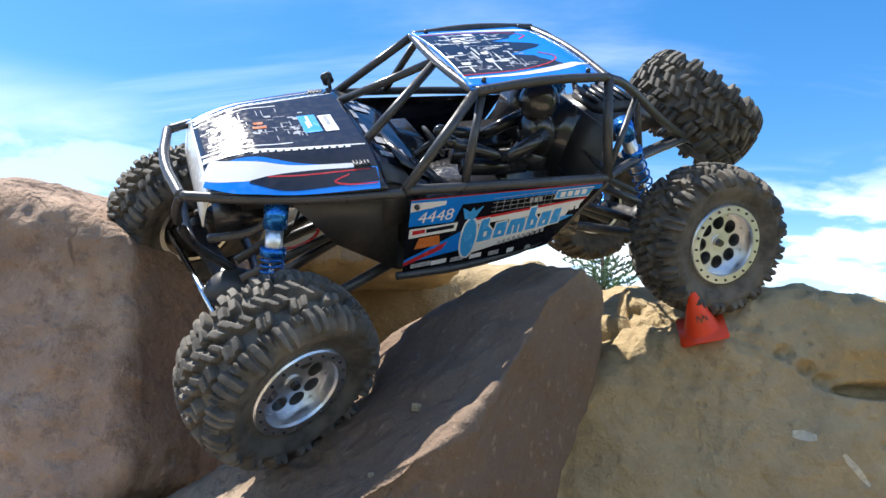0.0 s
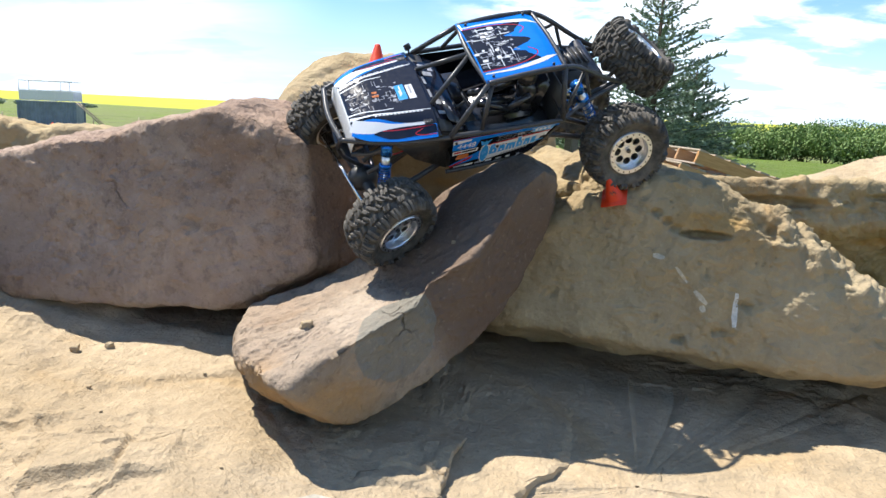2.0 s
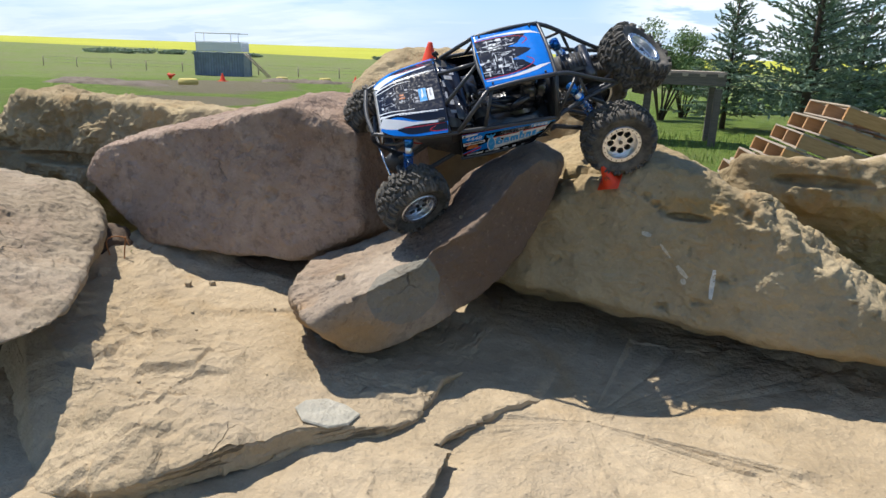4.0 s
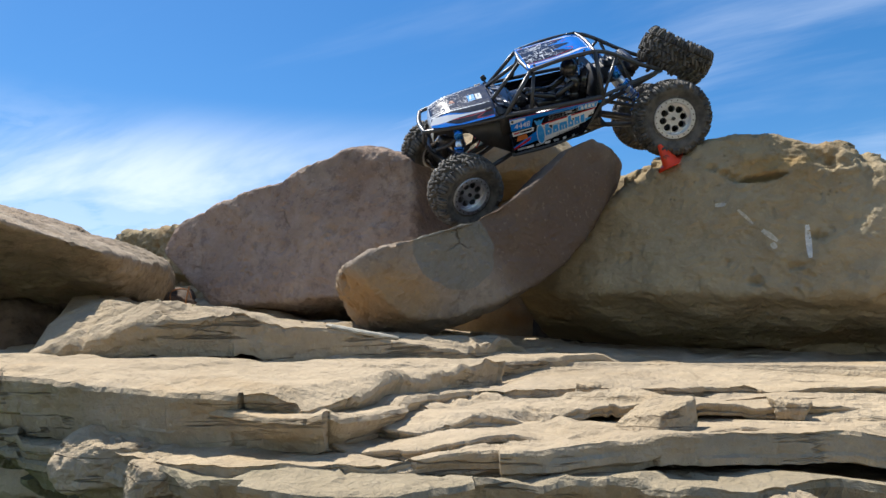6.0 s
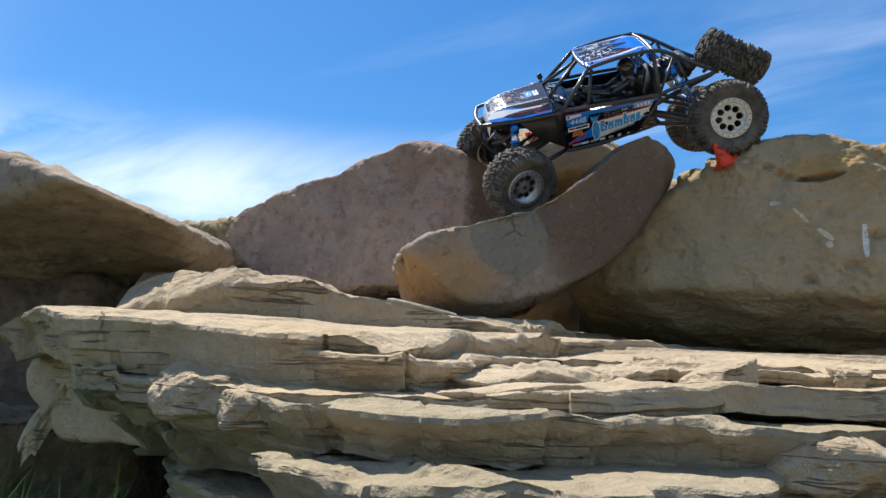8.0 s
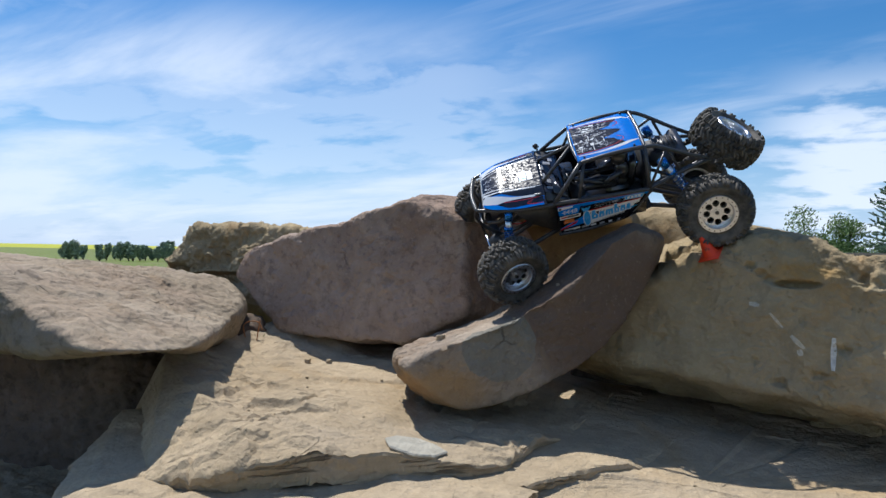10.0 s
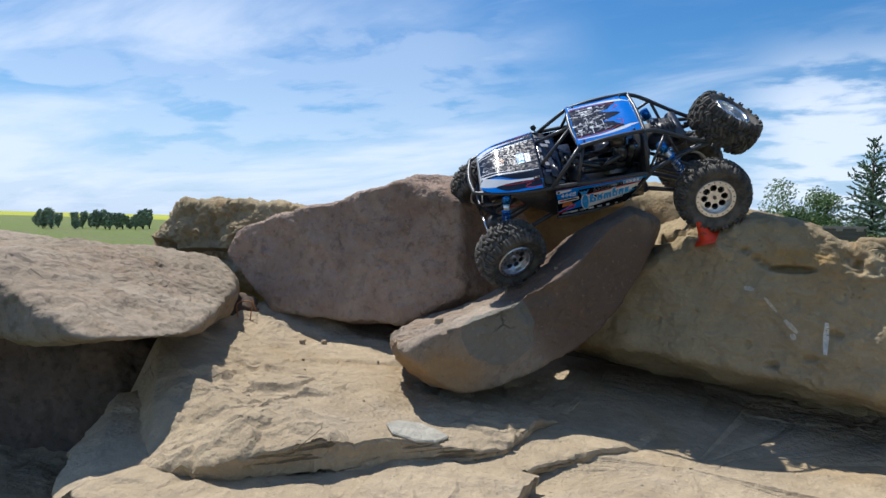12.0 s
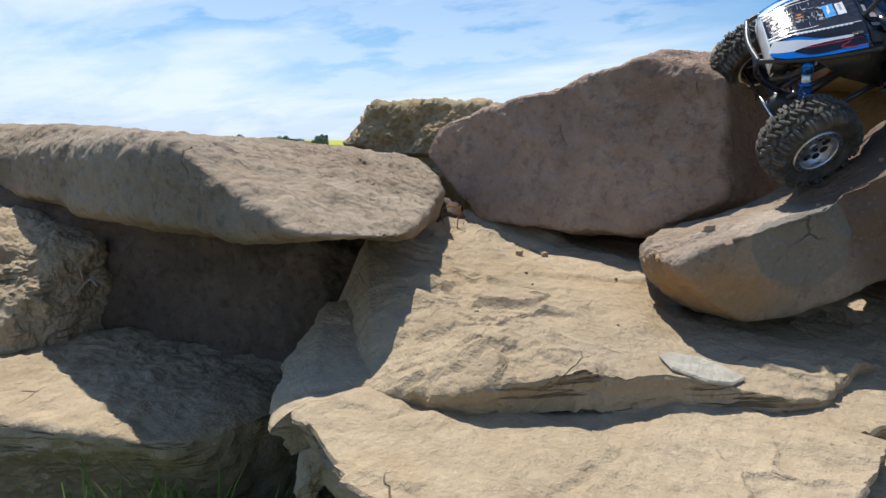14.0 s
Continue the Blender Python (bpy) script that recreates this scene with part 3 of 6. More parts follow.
boulder("grey_slab", GREYTAN, (-1.15, 0.22, 0.78), [
    (0.03, 0.05, 1.0, 0.076), (0.28, 0.13, -0.95, 0.221), (0.06, -0.11, -0.99, 0.110), (0.71, 0.55, -0.43, 0.429), (0.58, 0.40, -0.71, 0.363), (-0.02, -0.28, -0.96, 0.127),
    (0.05, 0.11, 0.99, 0.083), (0.33, 0.11, 0.94, 0.156), (0.68, 0.59, 0.43, 0.401), (0, 1, 0, 0.30), (-1, 0, 0, 1.2), (-0.06, -0.997, -0.05, 0.300), (-0.06, -0.62, 0.78, 0.233)],
    "broad flat tan sandstone slab bridging two rocks", p=34, level=8, aspect=(2.8, 1.2, 0.5), seed=9.4, rough=0.016, chips=0.014, scale=5.0)
boulder("back_boulder", TAN_R, (-1.25, 1.05, 0.76), [
    (0.04, 0.10, 1, 0.188), (-1, -0.2, 0.2, 0.33), (1, 0, 0, 0.5), (0, -1, 0.1, 0.22), (0, -0.75, -0.66, 0.17), (0, 1, 0, 0.25), (0, 0, -1, 0.6), (-0.6, -0.3, 0.75, 0.27)],
    "rugged ochre sandstone boulder with a broken top", p=34, level=8, seed=12.4, aspect=(1.5, 1, 1), rough=0.010, scale=6, chips=0.028,
    rugged=(((-0.15, -0.16, 0.15), (0.25, 0.16, 0.09), 0.032), ((0.22, -0.16, 0.14), (0.25, 0.16, 0.09), 0.032), ((0.1, -0.2, 0.02), (0.4, 0.14, 0.10), 0.03)),
    carve=(((0.05, -0.22, 0.045), (0.20, 0.10, 0.022), 0.045), ((0.30, -0.22, 0.075), (0.14, 0.10, 0.02), 0.04), ((-0.22, -0.22, 0.07), (0.12, 0.10, 0.02), 0.04)))
boulder("cone_rock", TAN_R, (-0.22, 0.92, 1.03), [
    (0, 0.1, 1, 0.085), (0, -0.6, 0.8, 0.098), (0, 0, -1, 0.06), (-1, -0.3, 0.2, 0.17), (1, 0.3, 0, 0.22), (0.2, -1, -0.1, 0.15), (0, 1, 0, 0.17), (0.7, -0.2, 0.7, 0.15), (-0.6, -0.2, 0.75, 0.12)],
    "flat tan rock lying on top of the pile", p=14, seed=14.0, aspect=(1.5, 1.2, 0.6), rough=0.012)
boulder("wedge_boulder", TAN_R, (0.0, 1.22, 0.76), [
    (-0.05, -0.1, 1, 0.265), (0, -1, 0.15, 0.24), (-1, 0, 0, 0.50), (1, 0, 0, 0.17), (0, 1, 0, 0.25), (0, 0, -1, 0.3)],
    "tan sandstone block wedged behind the leaning slab", p=14, seed=15.5, rough=0.02)
for sx, sy, sz, sr, sd in ((0.165, 0.690, 0.885, 0.030, 31), (0.205, 0.715, 0.905, 0.034, 32), (0.150, 0.735, 0.870, 0.034, 33), (0.185, 0.668, 0.862, 0.022, 34),
                           (0.125, 0.690, 0.850, 0.026, 35), (0.225, 0.690, 0.893, 0.018, 36)):
    rk = random.Random(sd)
    boulder("rubble_stone", TAN_R, (sx, sy, sz), [(rk.gauss(0, 1), rk.gauss(0, 1), rk.gauss(0, 1), sr * rk.uniform(0.7, 1.1)) for _ in range(11)] +
            [(a, b, cz, sr * 1.15) for a, b, cz in ((1, 0, 0), (-1, 0, 0), (0, 1, 0), (0, -1, 0), (0, 0, 1), (0, 0, -1))],
            "small broken ochre stone wedged between boulders", level=4, p=24, seed=float(sd), rough=0.003, scale=25, chips=0.001, category="stone", group="rubble")
boulder("far_boulder", TAN_R, (0.98, 1.35, 0.66), [
    (-0.02, 0.30, 0.954, 0.1635), (0, -1, 0.1, 0.272), (0, -0.72, -0.69, 0.085), (-1, 0, 0.1, 0.5), (1, 0, 0, 0.6), (0, 1, 0, 0.3), (0, 0, -1, 0.7)],
    "broad tan sandstone boulder with a ledge across its face", p=34, level=8, seed=17.3, aspect=(1.6, 1, 1), rough=0.010, chips=0.022, scale=9.0,
    rugged=(((-0.25, -0.24, 0.18), (0.15, 0.12, 0.06), 0.03), ((0.10, -0.24, 0.17), (0.18, 0.12, 0.06), 0.03)),
    carve=(((-0.30, -0.26, 0.19), (0.12, 0.12, 0.016), 0.03), ((0.05, -0.26, 0.21), (0.18, 0.12, 0.014), 0.03)))
boulder("pale_boulder", TAN, (1.3, 1.62, 0.8), [
    (-0.30, -0.1, 0.95, 0.105), (-1, -0.2, 0.2, 0.50), (1, 0, 0, 0.5), (0, -1, 0.1, 0.22), (0, 1, 0, 0.25), (0, 0, -1, 0.6)],
    "pale rounded sandstone boulder", level=6, p=16, seed=18.3, rough=0.02)
boulder("lower_boulder", TAN, (-1.1, -0.05, 0.34), [
    (0.04, 0.02, 1, 0.125), (1, 0.0, -0.15, 0.37), (0.5, -0.86, 0.0, 0.29), (0.40, -0.62, -0.68, 0.158), (0, -1, 0, 0.5), (0, 1, 0, 0.3), (-1, 0, 0, 0.6), (0, 0, -1, 0.3)],
    "low tan sandstone rock with a flat dusty top", p=26, level=7, seed=20.1, aspect=(1.5, 1.2, 0.7), rough=0.016, chips=0.010)
boulder("shade_toned_rock", SHADEROCK, (-1.05, 0.34, 0.53), [
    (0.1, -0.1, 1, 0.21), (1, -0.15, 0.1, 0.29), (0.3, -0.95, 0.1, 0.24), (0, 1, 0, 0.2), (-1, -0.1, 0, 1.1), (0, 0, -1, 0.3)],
    "brown rock under the slab, its colour darkened for the shade there", p=18, level=7, aspect=(2.2, 1, 1), seed=21.6, rough=0.035, chips=0.014)
boulder("side_rock", TAN, (-1.36, -0.10, 0.57), [
    (0.2, 0, 1, 0.085), (1, 0.2, 0, 0.10), (0.6, -0.4, 0.6, 0.09), (0, -1, 0, 0.10), (0, 1, 0, 0.12), (-1, 0, 0, 0.3), (0, 0, -1, 0.12)],
    "broken tan sandstone rock beside the long slab", p=24, level=7, aspect=(1.4, 1, 1), seed=23.6, rough=0.025, chips=0.025)
boulder("shoulder_boulder", TAN, (-0.45, 0.14, 0.49), [
    (-0.502, -0.631, 0.590, 0.205), (0, 0, 1, 0.045), (0, 0, -1, 0.05), (1, 0, 0, 0.2), (0, 1, 0, 0.5), (0, -1, 0, 0.24), (-1, 0, 0, 0.25), (-0.55, -0.55, -0.63, 0.165)],
    "tan sandstone block under the end of the ledge", level=7, p=30, seed=28.3, rough=0.010, chips=0.006)
boulder("back_stone", SHADEROCK, (0.10, 0.98, 0.60), [
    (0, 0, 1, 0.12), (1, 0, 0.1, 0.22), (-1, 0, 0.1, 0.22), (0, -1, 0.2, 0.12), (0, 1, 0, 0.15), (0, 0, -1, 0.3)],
    "brown stone deep in the gap behind the boulders, its colour darkened for shade", level=5, p=16, seed=27.1, rough=0.012, chips=0.006)
boulder("prop_stone", TAN_R, (0.50, 0.86, 0.575), [
    (0, 0, 1, 0.06), (1, 0, 0.1, 0.16), (-1, 0, 0.1, 0.12), (0, -1, 0.2, 0.07), (0, 1, 0, 0.12), (0, 0, -1, 0.05)],
    "ochre stone propping the large boulder on the ledge", level=5, p=18, seed=26.1, rough=0.01, chips=0.006)

# ---------------------------------------------------------------- the model car
BLUE = plain("blue_lacquer", (0.006, 0.19, 0.70), 0.16, 0.0, 0.6, 0.1, 60)
WHITE_FILM = plain("white_film", (0.74, 0.75, 0.77), 0.18, 0.0, 0.6, 0.06, 60)
NAVY = plain("dark_film", (0.012, 0.013, 0.022), 0.12, 0.0, 0.6, 0.3, 60)
RED_FILM = plain("red_film", (0.50, 0.025, 0.03), 0.2, 0.0, 0.6, 0.1)
GREY_FILM = plain("grey_print", (0.42, 0.43, 0.47), 0.2, 0.0, 0.6, 0.45, 400)
SKY_FILM = plain("light_blue_film", (0.05, 0.33, 0.75), 0.2, 0.0, 0.6, 0.1)
ORANGE_FILM = plain("orange_film", (0.55, 0.16, 0.04), 0.25, 0.0, 0.5, 0.2)
CAGE = plain("cage_plastic", (0.052, 0.052, 0.056), 0.34, 0.0, 0.5, 0.3, 90)
BLACK = plain("black_plastic", (0.042, 0.042, 0.045), 0.42, 0.0, 0.5, 0.3, 90)
GLOSS = plain("black_gloss", (0.032, 0.032, 0.036), 0.11, 0.0, 0.6, 0.3, 90)
ALU = plain("machined_aluminium", (0.78, 0.80, 0.84), 0.36, 1.0, 0.5, 0.12, 120)
STEEL = plain("bright_steel", (0.72, 0.72, 0.72), 0.18, 1.0, 0.5, 0.15, 120)
DARKSTEEL = plain("dark_steel", (0.10, 0.10, 0.11), 0.35, 0.9, 0.5, 0.2, 120)
BLUE_ANO = plain("blue_anodised", (0.02, 0.17, 0.55), 0.25, 0.75, 0.5, 0.12, 120)
ORANGE = plain("orange_plastic", (0.80, 0.055, 0.012), 0.42, 0.0, 0.4, 0.14, 30)


def rubber():
    m = Mat("dusty_rubber", 0.78, 0.0, 0.4)
    dust = m.ramp(m.noise(55, 6, 0.65), 0.32, 0.66, 0.15, 0.9)
    c = m.mix(dust, (0.028, 0.027, 0.026), (0.135, 0.120, 0.100))
    c = m.mix(m.ramp(m.noise(14, 3), 0.5, 0.75, 0, 0.35), c, (0.17, 0.145, 0.115))
    m.color(c)
    m.bump(m.noise(420, 4), 0.25, 0.001)
    return m.m


RUBBER = rubber()

CAR = Matrix(((-0.9183, 0.3892, 0.0726, 0.0229), (-0.3294, -0.6494, -0.6854, 0.6286), (-0.2196, -0.6533, 0.7246, 0.9987), (0, 0, 0, 1)))
CAR_INV = CAR.inverted()
car = tagged(new("model_car"), "blue, white and black radio-controlled buggy parked across boulders", "model car")
car.matrix_world = CAR


def tube_bm(points, r, seg=10, closed_ends=True):
    """A round bar along a chain of points."""
    bm = bmesh.new()
    pts = [Vector(p) for p in points]
    # ease the bends
    for _ in range(2):
        if len(pts) > 2:
            eased = [pts[0]]
            for a, b in zip(pts[:-1], pts[1:]):
                eased += [a.lerp(b, 0.25), a.lerp(b, 0.75)]
            pts = eased + [pts[-1]]
    rings, ref = [], Vector((0.13, 0.27, 0.95))
    for i, p in enumerate(pts):
        t = (pts[min(i + 1, len(pts) - 1)] - pts[max(i - 1, 0)]).normalized()
        a = t.cross(ref)
        if a.length < 0.1:
            a = t.cross(Vector((1, 0, 0)))
        a.normalize()
        b = t.cross(a)
        rings.append([bm.verts.new(p + r * (math.cos(w) * a + math.sin(w) * b)) for w in (2 * math.pi * k / seg for k in range(seg))])
    for u, v in zip(rings[:-1], rings[1:]):
        for k in range(seg):
            bm.faces.new((u[k], u[(k + 1) % seg], v[(k + 1) % seg], v[k]))
    if closed_ends:
        bm.faces.new(rings[0][::-1])
        bm.faces.new(rings[-1])
    return bm


def tube(name, points, r, material, parent, label="", seg=10):
    return part(name, tube_bm(points, r, seg), material, parent, label)


def prism(poly, axis, lo, hi, bevel=0.0):
    """A polygon drawn in the plane across axis, drawn out from lo to hi."""
    bm = bmesh.new()
    def at(p, h):
        return {"x": (h, p[0], p[1]), "y": (p[0], h, p[1]), "z": (p[0], p[1], h)}[axis]
    a = [bm.verts.new(at(p, lo)) for p in poly]
    b = [bm.verts.new(at(p, hi)) for p in poly]
    bm.faces.new(a)
    bm.faces.new(b[::-1])
    n = len(poly)
    for i in range(n):
        bm.faces.new((a[i], b[i], b[(i + 1) % n], a[(i + 1) % n]))
    bmesh.ops.recalc_face_normals(bm, faces=bm.faces)
    if bevel:
        bmesh.ops.bevel(bm, geom=list(bm.edges), offset=bevel, segments=2, affect="EDGES")
    return bm


def box_bm(centre, size, bevel=0.0, rot=None):
    bm = bmesh.new()
    bmesh.ops.create_cube(bm, size=1)
    m = Matrix.Translation(centre) @ (rot or Matrix()) @ Matrix.Diagonal((*size, 1))
    bmesh.ops.transform(bm, matrix=m, verts=bm.verts)
    if bevel:
        bmesh.ops.bevel(bm, geom=list(bm.edges), offset=bevel, segments=2, affect="EDGES")
    return bm


def rod_bm(p, q, r, r2=None, seg=16):
    """A cylinder or cone from p to q."""
    p, q = Vector(p), Vector(q)
    bm = bmesh.new()
    bmesh.ops.create_cone(bm, segments=seg, radius1=r, radius2=r if r2 is None else r2, depth=(q - p).length, cap_ends=True)
    bmesh.ops.transform(bm, matrix=Matrix.Translation((p + q) / 2) @ (q - p).to_track_quat("Z", "Y").to_matrix().to_4x4(), verts=bm.verts)
    return bm


def join(*bms):
    """Puts several bmeshes into the first."""
    first = bms[0]
    for b in bms[1:]:
        me = bpy.data.meshes.new("joined")
        b.to_mesh(me)
        b.free()
        first.from_mesh(me)
        bpy.data.meshes.remove(me)
    return first


def grid_bm(nu, nv, place, thick=0.0):
    """A sheet: place(u, v) gives the point, u and v from 0 to 1; thick: gives it a back."""
    bm = bmesh.new()
    g = [[bm.verts.new(place(i / nu, j / nv)) for j in range(nv + 1)] for i in range(nu + 1)]
    faces = [bm.faces.new((g[i][j], g[i + 1][j], g[i + 1][j + 1], g[i][j + 1])) for i in range(nu) for j in range(nv)]
    if thick:
        bmesh.ops.recalc_face_normals(bm, faces=bm.faces)
        bmesh.ops.solidify(bm, geom=faces, thickness=thick)
    return bm


def spline(points, n):
    """n + 1 rows along a Catmull-Rom curve through the points (any number of columns)."""
    p = np.array(points, dtype=float)
    p = np.vstack([2 * p[0] - p[1], p, 2 * p[-1] - p[-2]])
    rows = []
    for t in np.linspace(0, len(points) - 1 - 1e-9, n + 1):
        i = int(t)
        f = t - i
        a, b, c, d = p[i:i + 4]
        rows.append(0.5 * (2 * b + (c - a) * f + (2 * a - 5 * b + 4 * c - d) * f * f + (3 * b - a - 3 * c + d) * f ** 3))
    return rows


def ribbon(name, material, surface, line, parent, lift=0.0005, n=26, across=4):
    """A printed band on a surface: line holds (u, v, width) in the surface's own coordinates."""
    rows = spline(line, n)
    bm = bmesh.new()
    rings = []
    for i, r in enumerate(rows):
        a, b = rows[max(i - 1, 0)], rows[min(i + 1, n)]
        t = np.array((b[0] - a[0], b[1] - a[1]))
        t /= max(np.linalg.norm(t), 1e-9)
        nrm = np.array((-t[1], t[0]))
        w = max(r[2], 0.0002)
        rings.append([bm.verts.new(surface(*(np.array(r[:2]) + nrm * w * (k / across - 0.5)), lift * 0.25)) for k in range(across + 1)])
    for p, q in zip(rings[:-1], rings[1:]):
        for k in range(across):
            bm.faces.new((p[k], q[k], q[k + 1], p[k + 1]))
    return part(name, bm, material, parent)


def patches(name, material, surface, rects, parent, lift=0.0008):
    """Small printed blocks (u, v, width, height) on a surface, as one print."""
    bm = bmesh.new()
    for u, v, w, h in rects:
        bm.faces.new([bm.verts.new(surface(u + sx * w / 2, v + sy * h / 2, lift * 0.25)) for sx, sy in ((-1, -1), (1, -1), (1, 1), (-1, 1))])
    return part(name, bm, material, parent)


# --- wheels ---------------------------------------------------------------
R_TYRE, W_TYRE = 0.0650, 0.053


def tyre_profile(s):
    """Radius and sideways place of the carcass, s from -1 (inner bead) over 0 (tread's middle) to 1 (outer bead)."""
    a = abs(s)
    half = W_TYRE / 2
    if a < 0.55:
        k = a / 0.55
        return R_TYRE - 0.0044 - 0.0035 * k * k, math.copysign(half * 0.86 * k, s)
    k = (a - 0.55) / 0.45
    r = R_TYRE - 0.0079 - (R_TYRE - 0.0079 - 0.0330) * k
    bulge = math.sin(min(1.0, k * 1.15 + 0.12) * math.pi) * 0.0045
    return r, math.copysign(half * 0.86 + bulge + half * 0.10 * min(1, k * 3) * (1 - k), s)


def tyre_mesh():
    """One moulded skin: the carcass with its tread blocks raised out of it."""
    pitch, per, rows = 17, 26, 84
    seg = pitch * per
    rk = np.random.RandomState(12)
    wob = rk.uniform(-1, 1, (4, pitch + 1))
    a, t = np.meshgrid(np.arange(seg) / per, np.linspace(-1, 1, rows + 1))

    def block(shift, s0, s1, width, skew, height, kind):
        """Blocks once a pitch, from s0 to s1 across, leaning by skew, each a little different."""
        mid, half = (s0 + s1) / 2, (s1 - s0) / 2
        q = a + shift + skew * (t - mid)
        i = np.floor(q).astype(int) % pitch
        u = np.abs(q - np.floor(q) - 0.5) * 2
        wide = width * (1 + 0.12 * wob[kind, i])
        across = np.abs(t - mid - 0.02 * wob[kind, i + 1]) / half
        notch = 0.16 * np.clip(across - 0.55, 0, 1)
        sipe = 0.55 + 0.45 * np.clip((u - 0.08) / 0.06, 0, 1)
        return height * sipe * np.clip((wide - notch - u) / 0.10, 0, 1) * np.clip((1.06 - across) / 0.14, 0, 1)

    h = np.zeros_like(a)
    for shift, s0, s1, width, skew, kind in ((0.0, -0.19, 0.015, 0.60, 0.9, 0), (0.5, -0.015, 0.19, 0.60, 0.9, 1), (0.42, -0.36, -0.17, 0.58, -0.7, 2), (0.92, 0.17, 0.36, 0.58, -0.7, 3)):
        h = np.maximum(h, block(shift, s0, s1, width, skew, 0.0062, kind))
    for sgn, shift, kind in ((1, 0.15, 0), (-1, 0.65, 2)):
        h = np.maximum(h, block(shift, *sorted((sgn * 0.39, sgn * 0.66)), 0.58, 0.3 * sgn, 0.0054, kind))
        h = np.maximum(h, block(shift + 0.5, *sorted((sgn * 0.40, sgn * 0.56)), 0.36, 0.3 * sgn, 0.0048, kind + 1))
    line = np.array([tyre_profile(v) for v in np.linspace(-1, 1, rows + 1)])
    ahead, behind = np.array([tyre_profile(v + 0.02) for v in np.linspace(-1, 1, rows + 1)]), np.array([tyre_profile(v - 0.02) for v in np.linspace(-1, 1, rows + 1)])
    n = np.column_stack([ahead[:, 1] - behind[:, 1], behind[:, 0] - ahead[:, 0]])
    n /= np.maximum(np.linalg.norm(n, axis=1), 1e-9)[:, None]
    r, y = line[:, :1] + n[:, :1] * h, line[:, 1:] + n[:, 1:] * h
    w = 2 * math.pi * a / pitch
    v = np.column_stack([(r * np.cos(w)).ravel(), (r * np.sin(w)).ravel(), y.ravel()])
    k, j = np.arange(seg), (np.arange(seg) + 1) % seg
    f = np.concatenate([np.column_stack([i * seg + k, i * seg + j, (i + 1) * seg + j, (i + 1) * seg + k]) for i in range(rows)])
    ob = mesh_object("tyre", v, f, RUBBER)
    me = ob.data
    me.set_sharp_from_angle(angle=radians(32))
    bpy.data.objects.remove(ob)
    return me


def turned(profile, seg=48):
    """A turned solid: (radius, height) pairs round the z axis."""
    bm = bmesh.new()
    rings = [[bm.verts.new((r * math.cos(w), r * math.sin(w), z)) for w in (2 * math.pi * i / seg for i in range(seg))] for r, z in profile]
    for p, q in zip(rings[:-1], rings[1:]):
        for i in range(seg):
            bm.faces.new((p[i], p[(i + 1) % seg], q[(i + 1) % seg], q[i]))
    return bm


def holed_disc(r_in, r_out, holes, r_hole_at, r_hole, z0, z1, n=28):
    """A disc with a ring of round holes, from z0 to z1."""
    bm = bmesh.new()
    half = math.pi / holes
    for h in range(holes):
        mid = 2 * half * h
        c = np.array((r_hole_at, 0.0))
        inner, outer = [], []
        for k in range(n):
            w = 2 * math.pi * k / n
            d = np.array((math.cos(w), math.sin(w)))
            inner.append(c + r_hole * d)
            # out to the edge of this hole's sector
            best = 1.0
            for e in (half, -half):
                nrm = np.array((-math.sin(e), math.cos(e))) * (1 if e > 0 else -1)
                den = nrm @ d
                if den > 1e-9:
                    best = min(best, -(nrm @ c) / den)
            for rad in (r_out, r_in):
                b, q = c @ d, c @ c - rad * rad
                disc = b * b - q
                if disc > 0:
                    for root in (-b - math.sqrt(disc), -b + math.sqrt(disc)):
                        if root > r_hole * 0.5:
                            best = min(best, root)
            outer.append(c + best * d)
        rot = np.array(((math.cos(mid), -math.sin(mid)), (math.sin(mid), math.cos(mid))))
        loops = [[bm.verts.new((*(rot @ p), z)) for p in pts] for pts, z in ((outer, z1), (inner, z1), (inner, z0))]
        for k in range(n):
            j = (k + 1) % n
            bm.faces.new((loops[0][k], loops[0][j], loops[1][j], loops[1][k]))
            bm.faces.new((loops[1][k], loops[1][j], loops[2][j], loops[2][k]))
    bmesh.ops.remove_doubles(bm, verts=bm.verts, dist=1e-6)
    return bm


def as_mesh(name, bm, material, smooth=True):
    me = bpy.data.meshes.new(name)
    bm.to_mesh(me)
    bm.free()
    if smooth:
        me.polygons.foreach_set("use_smooth", [True] * len(me.polygons))
    me.materials.append(material)
    return me


TYRE_ME = tyre_mesh()
HALF = W_TYRE / 2
RIM_ME = as_mesh("rim", join(
    turned([(0.0288, -HALF * 0.8), (0.0330, -HALF * 0.8), (0.0330, HALF * 0.72), (0.0344, HALF * 0.76), (0.0344, HALF * 0.94), (0.0334, HALF * 0.99),
            (0.0272, HALF * 0.99), (0.0264, HALF * 0.92), (0.0264, -HALF * 0.6)]),
    turned([(0.0, HALF * 0.60), (0.0064, HALF * 0.60), (0.0064, HALF * 0.50)], 24)), ALU, False)
SPOKE_ME = as_mesh("wheel_face", holed_disc(0.0062, 0.0266, 8, 0.0172, 0.0058, HALF * 0.10, HALF * 0.55), ALU, False)
BOLT_ME = as_mesh("bolt", rod_bm((0, 0, -0.0004), (0, 0, 0.0011), 0.0012, 0.0010, 8), DARKSTEEL, False)
NUT_ME = as_mesh("hub_nut", rod_bm((0, 0, HALF * 0.58), (0, 0, HALF * 0.58 + 0.004), 0.0036, 0.0032, 6), DARKSTEEL, False)
